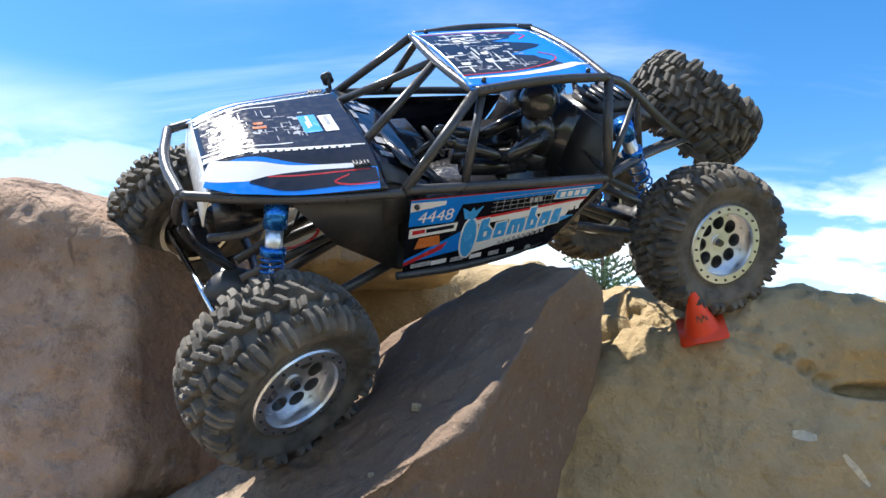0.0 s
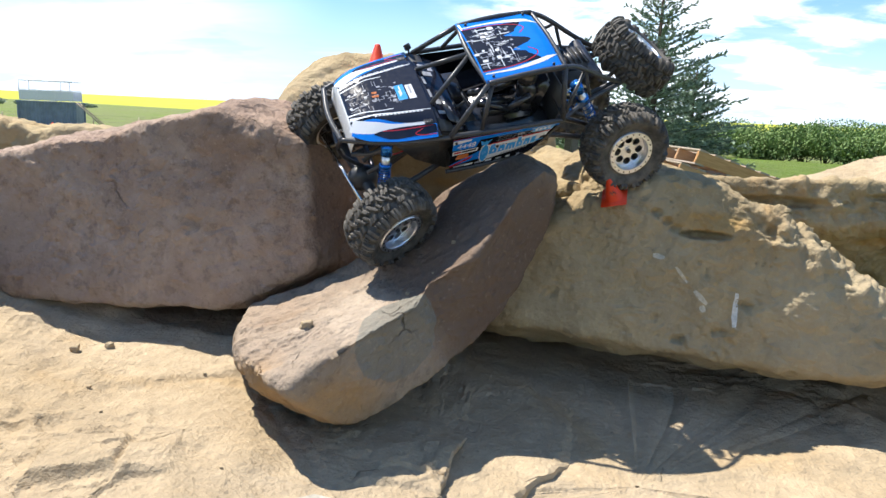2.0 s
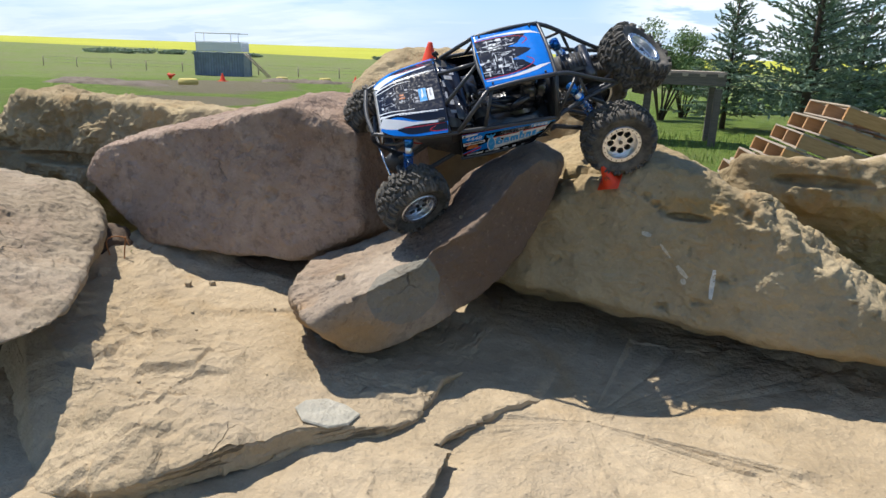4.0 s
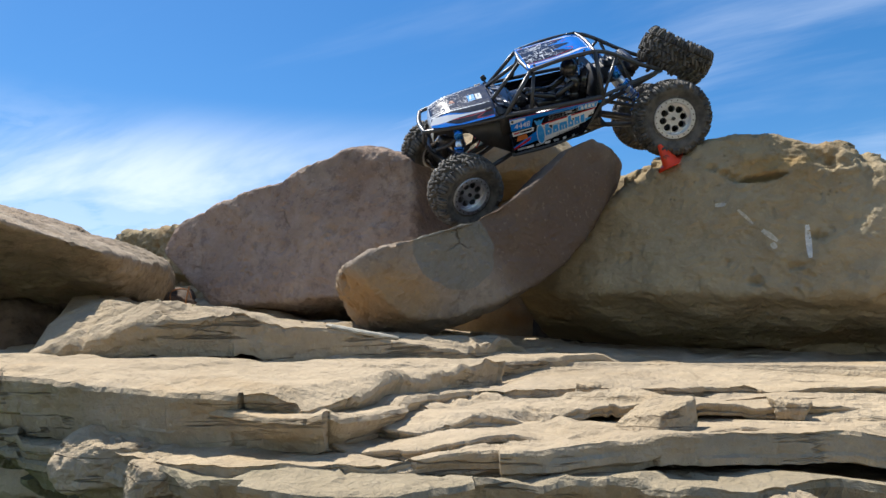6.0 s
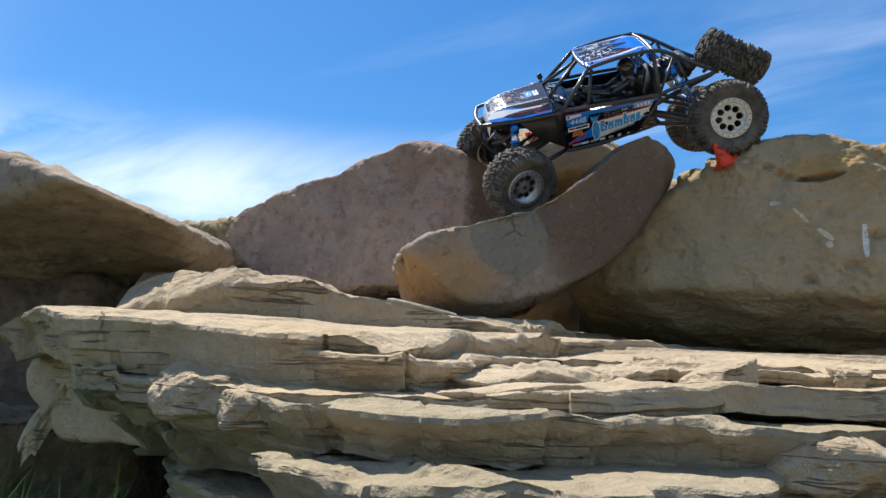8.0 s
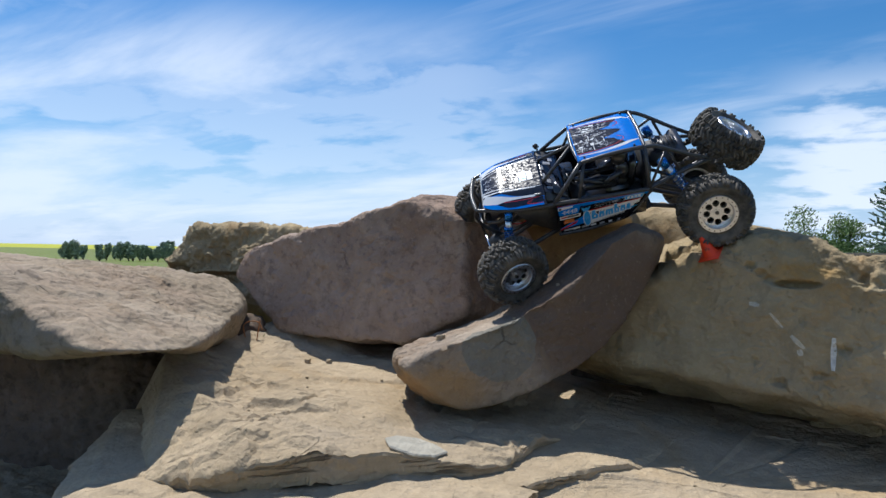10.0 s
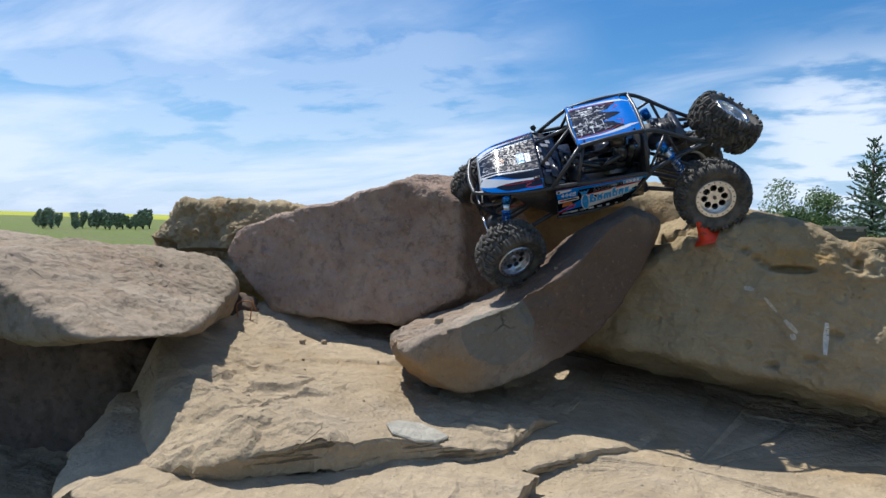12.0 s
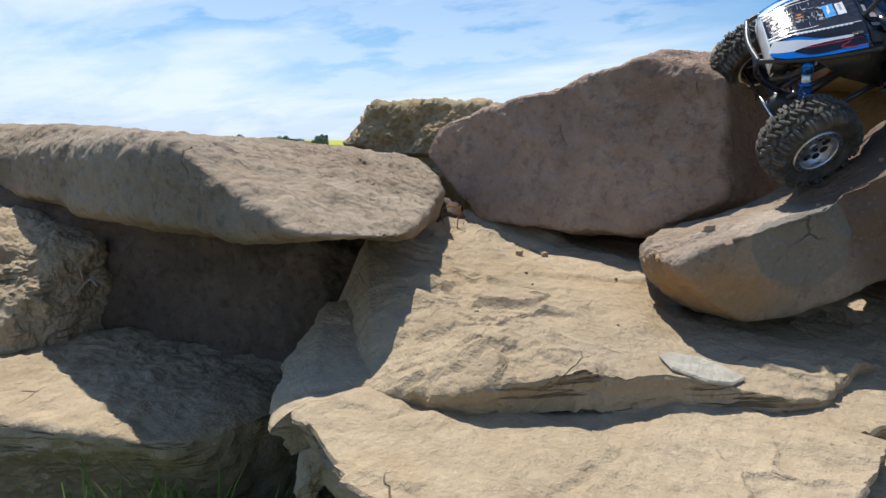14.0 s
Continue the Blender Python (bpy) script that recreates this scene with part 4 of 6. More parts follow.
BACK_ME = as_mesh("brake_drum", turned([(0.0, HALF * -0.1), (0.0248, HALF * -0.1), (0.0248, -HALF * 0.6), (0.0, -HALF * 0.6)], 32), BLACK)


def wheel(centre, outward, spin=0.0):
    """A wheel of the car at a place of the world, its face towards outward."""
    hub = new("wheel")
    hub.parent = car
    m = Matrix.Translation(centre) @ Vector(outward).to_track_quat("Z", "Y").to_matrix().to_4x4() @ Matrix.Rotation(spin, 4, "Z")
    hub.matrix_basis = CAR_INV @ m
    tagged(hub, "dusty black knobbly tyre on a polished aluminium rim")
    for name, me, label in (("tyre", TYRE_ME, "dusty black rubber tyre with chunky lugs"), ("rim", RIM_ME, "polished aluminium bead-lock ring"),
                            ("wheel_face", SPOKE_ME, ""), ("hub_nut", NUT_ME, "dark hexagonal hub nut"), ("brake_drum", BACK_ME, "")):
        o = new(name, me)
        o.parent = hub
        tagged(o, label)
    for k in range(20):
        w = 2 * math.pi * k / 20
        o = new("bolt", BOLT_ME)
        o.parent = hub
        o.location = (0.0307 * math.cos(w), 0.0307 * math.sin(w), HALF * 0.99)
    return hub


REAR_OUT, FRONT_OUT = Vector((0.30, -0.88, -0.36)).normalized(), Vector((0.60, -0.50, -0.62)).normalized()
RL, FL, FR = Vector((0.2270, 0.600, 0.9755)), Vector((-0.110, 0.476, 0.860)), Vector((-0.233, 0.62, 0.99))
RR = RL - REAR_OUT * 0.205
SPARE, SPARE_OUT = Vector((0.239, 0.6525, 1.112)), Vector((0.577, -0.325, 0.749)).normalized()
wheel(RL, REAR_OUT, 0.2)
wheel(RR, -REAR_OUT, 0.5)
wheel(FL, Vector((0.66, -0.47, -0.595)), 0.7)
wheel(FR, -FRONT_OUT, 0.1)
wheel(SPARE, SPARE_OUT, 0.35)


def c(p):
    """A place of the world in the car's own axes."""
    return CAR_INV @ Vector(p)


# --- roll cage: x ahead, y to the car's left, z up --------------------------
RT = 0.0036
for s in (1, -1):
    tube("cage_bar", [(0.104, 0.090 * s, 0.090), (0.045, 0.063 * s, 0.147)], RT, CAGE, car, "dark plastic windscreen pillar")
    tube("cage_bar", [(0.058, 0.089 * s, 0.090), (0.040, 0.063 * s, 0.143)], RT * 0.85, CAGE, car)
    tube("cage_bar", [(0.122, 0.040 * s, 0.100), (0.052, 0.002 * s, 0.146)], RT * 0.92, CAGE, car)
    tube("cage_bar", [(0.045, 0.063 * s, 0.147), (-0.010, 0.0635 * s, 0.153), (-0.068, 0.062 * s, 0.151)], RT, CAGE, car)
    tube("cage_bar", [(-0.068, 0.062 * s, 0.150), (-0.066, 0.092 * s, 0.080)], RT * 1.05, CAGE, car)
    tube("cage_bar", [(-0.068, 0.062 * s, 0.150), (-0.090, 0.056 * s, 0.143), (-0.150, 0.046 * s, 0.100), (-0.186, 0.040 * s, 0.080)], RT, CAGE, car)
    tube("cage_bar", [(-0.066, 0.091 * s, 0.080), (-0.120, 0.062 * s, 0.078), (-0.188, 0.040 * s, 0.078)], RT, CAGE, car)
    tube("cage_bar", [(-0.066, 0.090 * s, 0.079), (-0.105, 0.055 * s, 0.128)], RT * 0.7, CAGE, car)
    tube("cage_bar", [(0.104, 0.090 * s, 0.090), (0.020, 0.093 * s, 0.086), (-0.066, 0.092 * s, 0.080)], RT, CAGE, car)
    tube("cage_bar", [(0.104, 0.084 * s, 0.012), (0.040, 0.084 * s, 0.010), (-0.026, 0.082 * s, 0.020), (-0.070, 0.088 * s, 0.074)], RT * 0.9, CAGE, car)
    tube("fender_bar", [(0.104, 0.090 * s, 0.088), (0.180, 0.081 * s, 0.087), (0.247, 0.052 * s, 0.084)], RT * 0.95, CAGE, car)
    tube("bumper_bar", [(0.247, 0.052 * s, 0.084), (0.253, 0.044 * s, 0.064), (0.243, 0.036 * s, 0.032), (0.222, 0.036 * s, 0.012), (0.200, 0.034 * s, -0.012)], RT * 0.95, DARKSTEEL, car)
    tube("bumper_bar", [(0.180, 0.072 * s, 0.084), (0.200, 0.060 * s, 0.052), (0.232, 0.040 * s, 0.040)], RT * 0.9, CAGE, car)
    tube("chassis_rail", [(0.235, 0.030 * s, 0.070), (0.130, 0.034 * s, 0.050), (0.0, 0.040 * s, 0.016), (-0.060, 0.040 * s, 0.040), (-0.180, 0.034 * s, 0.074)], RT * 1.3, BLACK, car)
    tube("cage_bar", [(-0.110, 0.052 * s, 0.125), (-0.130, 0.050 * s, 0.075)], RT * 0.75, CAGE, car)
tube("cage_bar", [(0.046, 0.063, 0.147), (0.053, 0.0, 0.149), (0.046, -0.063, 0.147)], RT * 0.9, CAGE, car)
tube("cage_bar", [(-0.068, 0.062, 0.150), (-0.070, 0.0, 0.154), (-0.068, -0.062, 0.150)], RT * 0.9, CAGE, car)
tube("cage_bar", [(-0.186, 0.040, 0.080), (-0.192, 0.0, 0.080), (-0.186, -0.040, 0.080)], RT, CAGE, car)
tube("cage_bar", [(-0.068, 0.090, 0.082), (-0.074, 0.0, 0.086), (-0.068, -0.090, 0.082)], RT * 0.8, CAGE, car)
tube("bumper_bar", [(0.247, 0.052, 0.084), (0.255, 0.0, 0.084), (0.247, -0.052, 0.084)], RT, CAGE, car)
tube("bumper_bar", [(0.200, 0.034, -0.012), (0.197, 0.0, -0.014), (0.200, -0.034, -0.012)], RT, DARKSTEEL, car)
tube("bumper_bar", [(0.243, 0.036, 0.034), (0.246, 0.0, 0.034), (0.243, -0.036, 0.034)], RT * 0.9, CAGE, car)
for s in (1, -1):
    part("rear_strut", rod_bm((-0.165, 0.030 * s, 0.080), (-0.200, 0.012 * s, 0.086), 0.003), CAGE, car)
part("spare_carrier", rod_bm((-0.178, 0, 0.082), (-0.214, 0, 0.078), 0.010, 0.014), BLACK, car)


# --- bonnet -----------------------------------------------------------------
def bonnet_half(x):
    k = min(1.0, max(0.0, (x - 0.116) / 0.128))
    return 0.0905 - 0.014 * k - 0.024 * k ** 3


def bonnet_at(x, y, lift=0.0):
    w = bonnet_half(x)
    wt = 0.52 * w
    drop = min(1.0, max(0.0, (x - 0.190) / 0.054))
    top = 0.1075 - 0.002 * min(1.0, (x - 0.116) / 0.06) - 0.0150 * drop ** 1.5
    d = max(0.0, abs(y) - wt) / (w - wt)
    z = top - (0.0125 - 0.007 * drop) * min(1.5, d) ** 1.1 - 0.0012 * (y / w) ** 2
    return (x, y, z + lift)


part("bonnet", grid_bm(30, 32, lambda u, v: bonnet_at(0.116 + 0.114 * u, (v * 2 - 1) * bonnet_half(0.116 + 0.114 * u)), 0.0016), NAVY, car, "glossy dark bonnet with blue and white swooshes")
part("nose", grid_bm(6, 16, lambda u, v: (0.230 + 0.0065 * math.sin(u * 1.5), (v * 2 - 1) * (bonnet_half(0.230) - 0.006 * u),
                                          bonnet_at(0.230, (v * 2 - 1) * bonnet_half(0.230))[2] * (1 - u) + 0.060 * u), 0.0016), WHITE_FILM, car, "white-printed nose")
for s in (1, -1):
    ribbon("swoosh", BLUE, bonnet_at, [(0.2295, 0.046 * s, 0.016), (0.205, 0.057 * s, 0.030), (0.170, 0.070 * s, 0.026), (0.120, 0.080 * s, 0.019)], car)
    ribbon("swoosh", WHITE_FILM, bonnet_at, [(0.2295, 0.040 * s, 0.016), (0.216, 0.049 * s, 0.017), (0.194, 0.058 * s, 0.015), (0.170, 0.0625 * s, 0.008), (0.128, 0.0665 * s, 0.003)], car, 0.0009)
    ribbon("swoosh", NAVY, bonnet_at, [(0.204, 0.064 * s, 0.002), (0.182, 0.0700 * s, 0.014), (0.152, 0.0735 * s, 0.015), (0.120, 0.077 * s, 0.012)], car, 0.0013)
    ribbon("pinstripe", RED_FILM, bonnet_at, [(0.192, 0.0635 * s, 0.0012), (0.165, 0.0680 * s, 0.0013), (0.124, 0.0715 * s, 0.0010)], car, 0.0017)
    ribbon("pinstripe", RED_FILM, bonnet_at, [(0.139, 0.0735 * s, 0.001), (0.150, 0.0775 * s, 0.0013), (0.141, 0.082 * s, 0.0013), (0.122, 0.0845 * s, 0.001)], car, 0.0019)
    ribbon("edge_line", WHITE_FILM, bonnet_at, [(0.2295, 0.031 * s, 0.006), (0.215, 0.0345 * s, 0.0030), (0.170, 0.0415 * s, 0.0018), (0.120, 0.0475 * s, 0.001)], car, 0.0007)
    ribbon("edge_line", WHITE_FILM, bonnet_at, [(0.2295, 0.024 * s, 0.0024), (0.212, 0.0265 * s, 0.0018), (0.190, 0.0320 * s, 0.0014), (0.168, 0.0330 * s, 0.001)], car, 0.0007)
rnd = random.Random(41)


def circuit(n, u0, u1, v0, v1, big, small):
    out = []
    for _ in range(n):
        u, v = rnd.uniform(u0, u1), rnd.uniform(v0, v1)
        if rnd.random() < 0.3:
            out.append((u, v, rnd.uniform(0.4, 1) * big, rnd.uniform(0.3, 0.8) * big))
        elif rnd.random() < 0.5:
            out.append((u, v, big * rnd.uniform(0.8, 2.2), small))
        else:
            out.append((u, v, small, big * rnd.uniform(0.8, 2.0)))
    return out


patches("bonnet_print", GREY_FILM, bonnet_at, circuit(64, 0.150, 0.222, -0.026, 0.026, 0.0055, 0.0007), car)
patches("bonnet_print", WHITE_FILM, bonnet_at, circuit(6, 0.198, 0.224, -0.026, 0.026, 0.0050, 0.0009), car, 0.0011)
patches("bonnet_print", ORANGE_FILM, bonnet_at, [(0.186, 0.004, 0.010, 0.004), (0.186, -0.003, 0.007, 0.004)], car, 0.0012)
patches("bonnet_sticker", SKY_FILM, bonnet_at, [(0.150, 0.006, 0.013, 0.030)], car, 0.0013)
patches("bonnet_sticker", WHITE_FILM, bonnet_at, [(0.150, 0.002, 0.002, 0.018), (0.152, 0.008, 0.0015, 0.012), (0.1365, 0.008, 0.010, 0.028)], car, 0.0017)
patches("bonnet_sticker", GREY_FILM, bonnet_at, [(0.1365, 0.004, 0.003, 0.016)], car, 0.0020)
patches("bonnet_print", WHITE_FILM, bonnet_at, [(0.195 - 0.0052 * k, 0.0405 + 0.0006 * k, 0.0036, 0.0022) for k in range(13)], car, 0.0012)
patches("bonnet_print", WHITE_FILM, bonnet_at, [(0.195 - 0.0052 * k, -0.0405 - 0.0006 * k, 0.0036, 0.0022) for k in range(13)], car, 0.0012)
for s in (1, -1):
    part("bonnet_latch", join(box_bm((0.128, 0.066 * s, 0.099), (0.013, 0.008, 0.005), 0.001), *[box_bm((0.123 + 0.0026 * k, 0.066 * s, 0.1018), (0.0012, 0.0085, 0.0012)) for k in range(5)]), BLACK, car)
    part("wing_mirror", join(box_bm((0.112, 0.088 * s, 0.104), (0.010, 0.004, 0.011), 0.0012, Matrix.Rotation(0.4, 4, "Y")), rod_bm((0.110, 0.084 * s, 0.094), (0.111, 0.087 * s, 0.104), 0.0016)), BLACK, car) if s < 0 else None
    part("wing_panel", prism([(0.180, 0.083), (0.104, 0.086), (0.102, 0.014), (0.150, 0.046)], "y", 0.078 * s - 0.0012, 0.078 * s + 0.0012, 0.0006), BLACK, car, "matt black side panel")


# --- roof ---------------------------------------------------------------------
def roof_at(x, y, lift=0.0):
    k = (0.047 - x) / 0.113
    return (x, y, 0.1500 + 0.0035 * k + 0.0042 * (1 - (y / 0.062) ** 2) + lift - 0.004 * max(0.0, k - 0.86) / 0.14)


part("roof_panel", grid_bm(20, 20, lambda u, v: roof_at(0.049 - 0.117 * u, (v * 2 - 1) * (0.0645 - 0.003 * u)), 0.0016), BLUE, car, "glossy blue roof panel with a dark printed middle")
part("roof_print", grid_bm(20, 16, lambda u, v: roof_at(0.047 - u * (0.088 - 0.042 * math.sin(v * math.pi * 2) ** 2 * (1 if 0.25 < v < 0.75 else 0.4)), (v * 2 - 1) * (0.046 - 0.004 * u), 0.00012)), NAVY, car, "dark print with fine light markings")
for s in (1, -1):
    ribbon("roof_line", RED_FILM, roof_at, [(0.047, 0.045 * s, 0.0012), (0.000, 0.044 * s, 0.0012), (-0.030, 0.036 * s, 0.0012), (-0.040, 0.026 * s, 0.0012), (-0.030, 0.016 * s, 0.0012)], car, 0.0011)
    ribbon("roof_swoosh", WHITE_FILM, roof_at, [(0.045, 0.0495 * s, 0.0015), (0.0, 0.0500 * s, 0.004), (-0.040, 0.044 * s, 0.007), (-0.066, 0.036 * s, 0.001)], car, 0.0009)
patches("roof_print", GREY_FILM, roof_at, circuit(110, -0.018, 0.044, -0.040, 0.040, 0.0050, 0.0007), car, 0.0012)
patches("roof_print", WHITE_FILM, roof_at, circuit(34, -0.010, 0.045, -0.038, 0.038, 0.0085, 0.0012), car, 0.0016)
for x, y in ((0.036, 0.056), (-0.052, 0.056), (0.036, -0.056), (-0.052, -0.056)):
    part("roof_screw", rod_bm(roof_at(x, y), roof_at(x, y, 0.003), 0.0020, 0.0016, 10), BLACK, car)


# --- doors ----------------------------------------------------------------------
def door_at(s):
    return lambda x, z, lift=0.0: (x, s * (0.0925 - 0.10 * (0.088 - z) + lift), z)


DOOR = [(0.101, 0.0835), (-0.066, 0.0765), (-0.026, 0.0195), (-0.012, 0.0165), (0.100, 0.0155)]


def sheet(name, poly, surface, material, parent, lift, label="", thick=0.0):
    bm = bmesh.new()
    bm.faces.new([bm.verts.new(surface(x, z, lift * 0.25)) for x, z in poly])
    if thick:
        bmesh.ops.solidify(bm, geom=list(bm.faces), thickness=thick)
    return part(name, bm, material, parent, label, smooth=False)


def letters(text, x, z, size, surface, s, material, parent, lift, shear=0.15):
    """Raised characters on a door."""
    cu = bpy.data.curves.new("number", "FONT")
    cu.body, cu.size, cu.shear = text, size, shear
    cu.extrude = 0.0
    tmp = new("number", cu)
    me = bpy.data.meshes.new_from_object(tmp.evaluated_get(bpy.context.evaluated_depsgraph_get()))
    bpy.data.objects.remove(tmp)
    for v in me.vertices:
        v.co = surface(x - s * v.co.x, z + v.co.y, lift * 0.25)
    me.materials.clear()
    me.materials.append(material)
    ob = new("number", me)
    ob.parent = parent
    return ob


for s in (1, -1):
    at = door_at(s)
    door = sheet("door_panel", DOOR, at, NAVY, car, 0.0, "side panel with blue, white and black race livery", 0.0022)
    def put(poly, mat, lift):
        return sheet("decal", poly, at, mat, door, lift)
    put([(0.100, 0.0825), (0.100, 0.074), (-0.062, 0.0705), (-0.064, 0.0755)], BLUE, 0.0004)
    put([(0.1005, 0.083), (0.1005, 0.0822), (-0.064, 0.0752), (-0.065, 0.0762)], RED_FILM, 0.0008)
    put([(0.0995, 0.080), (0.072, 0.0785), (0.075, 0.060), (0.0995, 0.060)], WHITE_FILM, 0.0008)
    put([(0.0995, 0.072), (0.058, 0.0765), (0.064, 0.058), (0.0995, 0.059)], BLUE, 0.0012)
    letters("4448", 0.0935 if s > 0 else 0.0635, 0.0612, 0.0140, at, s, WHITE_FILM, door, 0.0017)
    put([(0.0985, 0.0565), (0.060, 0.0570), (0.061, 0.0495), (0.0985, 0.0480)], WHITE_FILM, 0.0010)
    put([(0.096, 0.0548), (0.086, 0.0550), (0.086, 0.0515), (0.096, 0.0510)], RED_FILM, 0.0014)
    put([(0.085, 0.0548), (0.063, 0.0555), (0.063, 0.0520), (0.085, 0.0513)], NAVY, 0.0014)
    put([(0.090, 0.047), (0.074, 0.0475), (0.072, 0.038), (0.093, 0.037)], ORANGE_FILM, 0.0010)
    put([(0.100, 0.0275), (0.060, 0.0460), (0.052, 0.0500), (0.050, 0.0300), (0.100, 0.0240)], BLUE, 0.0004)
    put([(0.100, 0.0250), (0.066, 0.0400), (0.070, 0.0330), (0.100, 0.0215)], RED_FILM, 0.0008)
    put([(0.052, 0.0300), (-0.004, 0.0480), (-0.040, 0.0580), (-0.034, 0.0440), (0.000, 0.0330), (0.048, 0.0235)], WHITE_FILM, 0.0006)
    put([(0.046, 0.0585), (-0.052, 0.0640), (-0.050, 0.0620), (0.046, 0.0560)], RED_FILM, 0.0008)
    put([(0.046, 0.0560), (0.0, 0.0590), (-0.050, 0.0622), (-0.046, 0.0565), (0.0, 0.0530), (0.046, 0.0520)], WHITE_FILM, 0.0008)
    # the bomb with its fins
    bomb = [(0.0490 + 0.0062 * math.cos(w) * (1 if abs(math.sin(w)) < 0.9 else 0.8), 0.0400 + 0.0185 * math.sin(w)) for w in (2 * math.pi * k / 20 for k in range(20))]
    put([(x + (0.0012 if x > 0.049 else -0.0012), z + (0.0014 if z > 0.04 else -0.0014)) for x, z in bomb], WHITE_FILM, 0.0016)
    put(bomb, SKY_FILM, 0.0020)
    put([(0.0580, 0.0700), (0.0550, 0.0590), (0.0470, 0.0580), (0.0405, 0.0700), (0.0470, 0.0655), (0.0490, 0.0690), (0.0515, 0.0655)], SKY_FILM, 0.0018)
    # six fat letter shapes
    x0 = 0.0415
    for k, (w, h) in enumerate(((0.0125, 0.0215), (0.0105, 0.0145), (0.0150, 0.0145), (0.0100, 0.0215), (0.0098, 0.0145), (0.0078, 0.0145))):
        z0 = 0.0345 + 0.11 * (0.0415 - x0)
        for grow, mat, up in ((0.0011, WHITE_FILM, 0.0015 + 0.0001 * (k % 2)), (0.0, SKY_FILM, 0.0020)):
            put([(x0 + grow, z0 - grow), (x0 + grow - 0.0005, z0 + h * 0.55), (x0 - 0.0015 + grow, z0 + h + grow), (x0 - w * (0.55 if h > 0.02 else 0.85) - 0.0015, z0 + h + 0.0008 + grow),
                 (x0 - w * (0.62 if h > 0.02 else 1) - grow, z0 + h * (0.68 if h > 0.02 else 0.8) + grow), (x0 - w - grow, z0 + h * 0.45), (x0 - w * 0.95 - grow, z0 + 0.0010 - grow)], mat, up)
        if k in (0, 1, 3, 4):
            put([(x0 - w * 0.40, z0 + h * 0.22), (x0 - w * 0.42, z0 + h * 0.45), (x0 - w * 0.64, z0 + h * 0.45), (x0 - w * 0.62, z0 + h * 0.22)], WHITE_FILM, 0.0023)
        elif k == 2:
            for q in (0.30, 0.62):
                put([(x0 - w * q, z0), (x0 - w * q, z0 + h * 0.62), (x0 - w * (q + 0.08), z0 + h * 0.62), (x0 - w * (q + 0.08), z0)], WHITE_FILM, 0.0023)
        x0 -= w + 0.0012
    for k in range(10):
        put([(0.022 - 0.0042 * k, 0.0320 + 0.0007 * k), (0.0192 - 0.0042 * k, 0.0325 + 0.0007 * k), (0.0192 - 0.0042 * k, 0.0285 + 0.0007 * k), (0.022 - 0.0042 * k, 0.0280 + 0.0007 * k)], GREY_FILM, 0.0012)
    put([(-0.022, 0.0745), (-0.056, 0.0735), (-0.052, 0.0645), (-0.020, 0.0660)], WHITE_FILM, 0.0012)
    put([(-0.0228, 0.0737), (-0.0552, 0.0727), (-0.0514, 0.0653), (-0.0208, 0.0668)], SKY_FILM, 0.0016)
    for k in range(4):
        put([(-0.0255 - 0.0065 * k, 0.0722), (-0.0300 - 0.0065 * k, 0.0720), (-0.0296 - 0.0065 * k, 0.0672), (-0.0252 - 0.0065 * k, 0.0675)], WHITE_FILM, 0.0020)
    for k in range(5):
        put([(-0.024 - 0.0048 * k, 0.0555 + 0.0004 * k), (-0.0275 - 0.0048 * k, 0.0558 + 0.0004 * k), (-0.0275 - 0.0048 * k, 0.0518 + 0.0004 * k), (-0.024 - 0.0048 * k, 0.0515 + 0.0004 * k)], WHITE_FILM, 0.0014)
    put([(-0.018, 0.0460), (-0.030, 0.0480), (-0.044, 0.0480), (-0.030, 0.0420)], SKY_FILM, 0.0014)
    for k, w in enumerate((0.016, 0.013, 0.011, 0.010, 0.009, 0.006, 0.005)):
        x0 = 0.094 - 0.0165 * k
        put([(x0, 0.0225), (x0 - w, 0.0232), (x0 - w, 0.0188), (x0, 0.0182)], WHITE_FILM if k % 2 else GREY_FILM, 0.0010)
    # grid print round the lettering
    patches("print", GREY_FILM, at, [(0.030 - 0.006 * k, 0.0665 + 0.0010 * (k % 3), 0.0004, 0.011) for k in range(9)] + [(0.006, 0.0625 + 0.0040 * k, 0.055, 0.0004) for k in range(4)] +
            [(0.0 - 0.004 * k, 0.068, 0.003, 0.004) for k in range(3)], door, 0.0010)
    part("door_screw", rod_bm(at(0.0955, 0.0770, 0.001), at(0.0955, 0.0770, 0.003), 0.0020, 0.0018, 10), BLACK, door)
    part("door_screw", rod_bm(at(-0.030, 0.0230, 0.001), at(-0.030, 0.0230, 0.003), 0.0018, 0.0016, 10), STEEL, door)


# --- inside and underneath ---------------------------------------------------------
part("floor_pan", prism([(0.115, 0.0), (0.10, 0.075), (-0.02, 0.076), (-0.075, 0.06), (-0.075, -0.06), (-0.02, -0.076), (0.10, -0.075)], "z", 0.010, 0.016, 0.001), BLACK, car)
part("dashboard", prism([(0.116, 0.100), (0.095, 0.092), (0.092, 0.060), (0.116, 0.050)], "y", -0.080, 0.080, 0.001), BLACK, car)
part("firewall", prism([(-0.062, 0.018), (-0.058, 0.018), (-0.072, 0.110), (-0.076, 0.110)], "y", -0.072, 0.072, 0.001), BLACK, car)
part("cockpit_tray", prism([(0.09, 0.018), (-0.06, 0.018), (-0.06, 0.060), (-0.03, 0.052), (0.06, 0.048)], "y", -0.078, 0.078, 0.001), GLOSS, car)
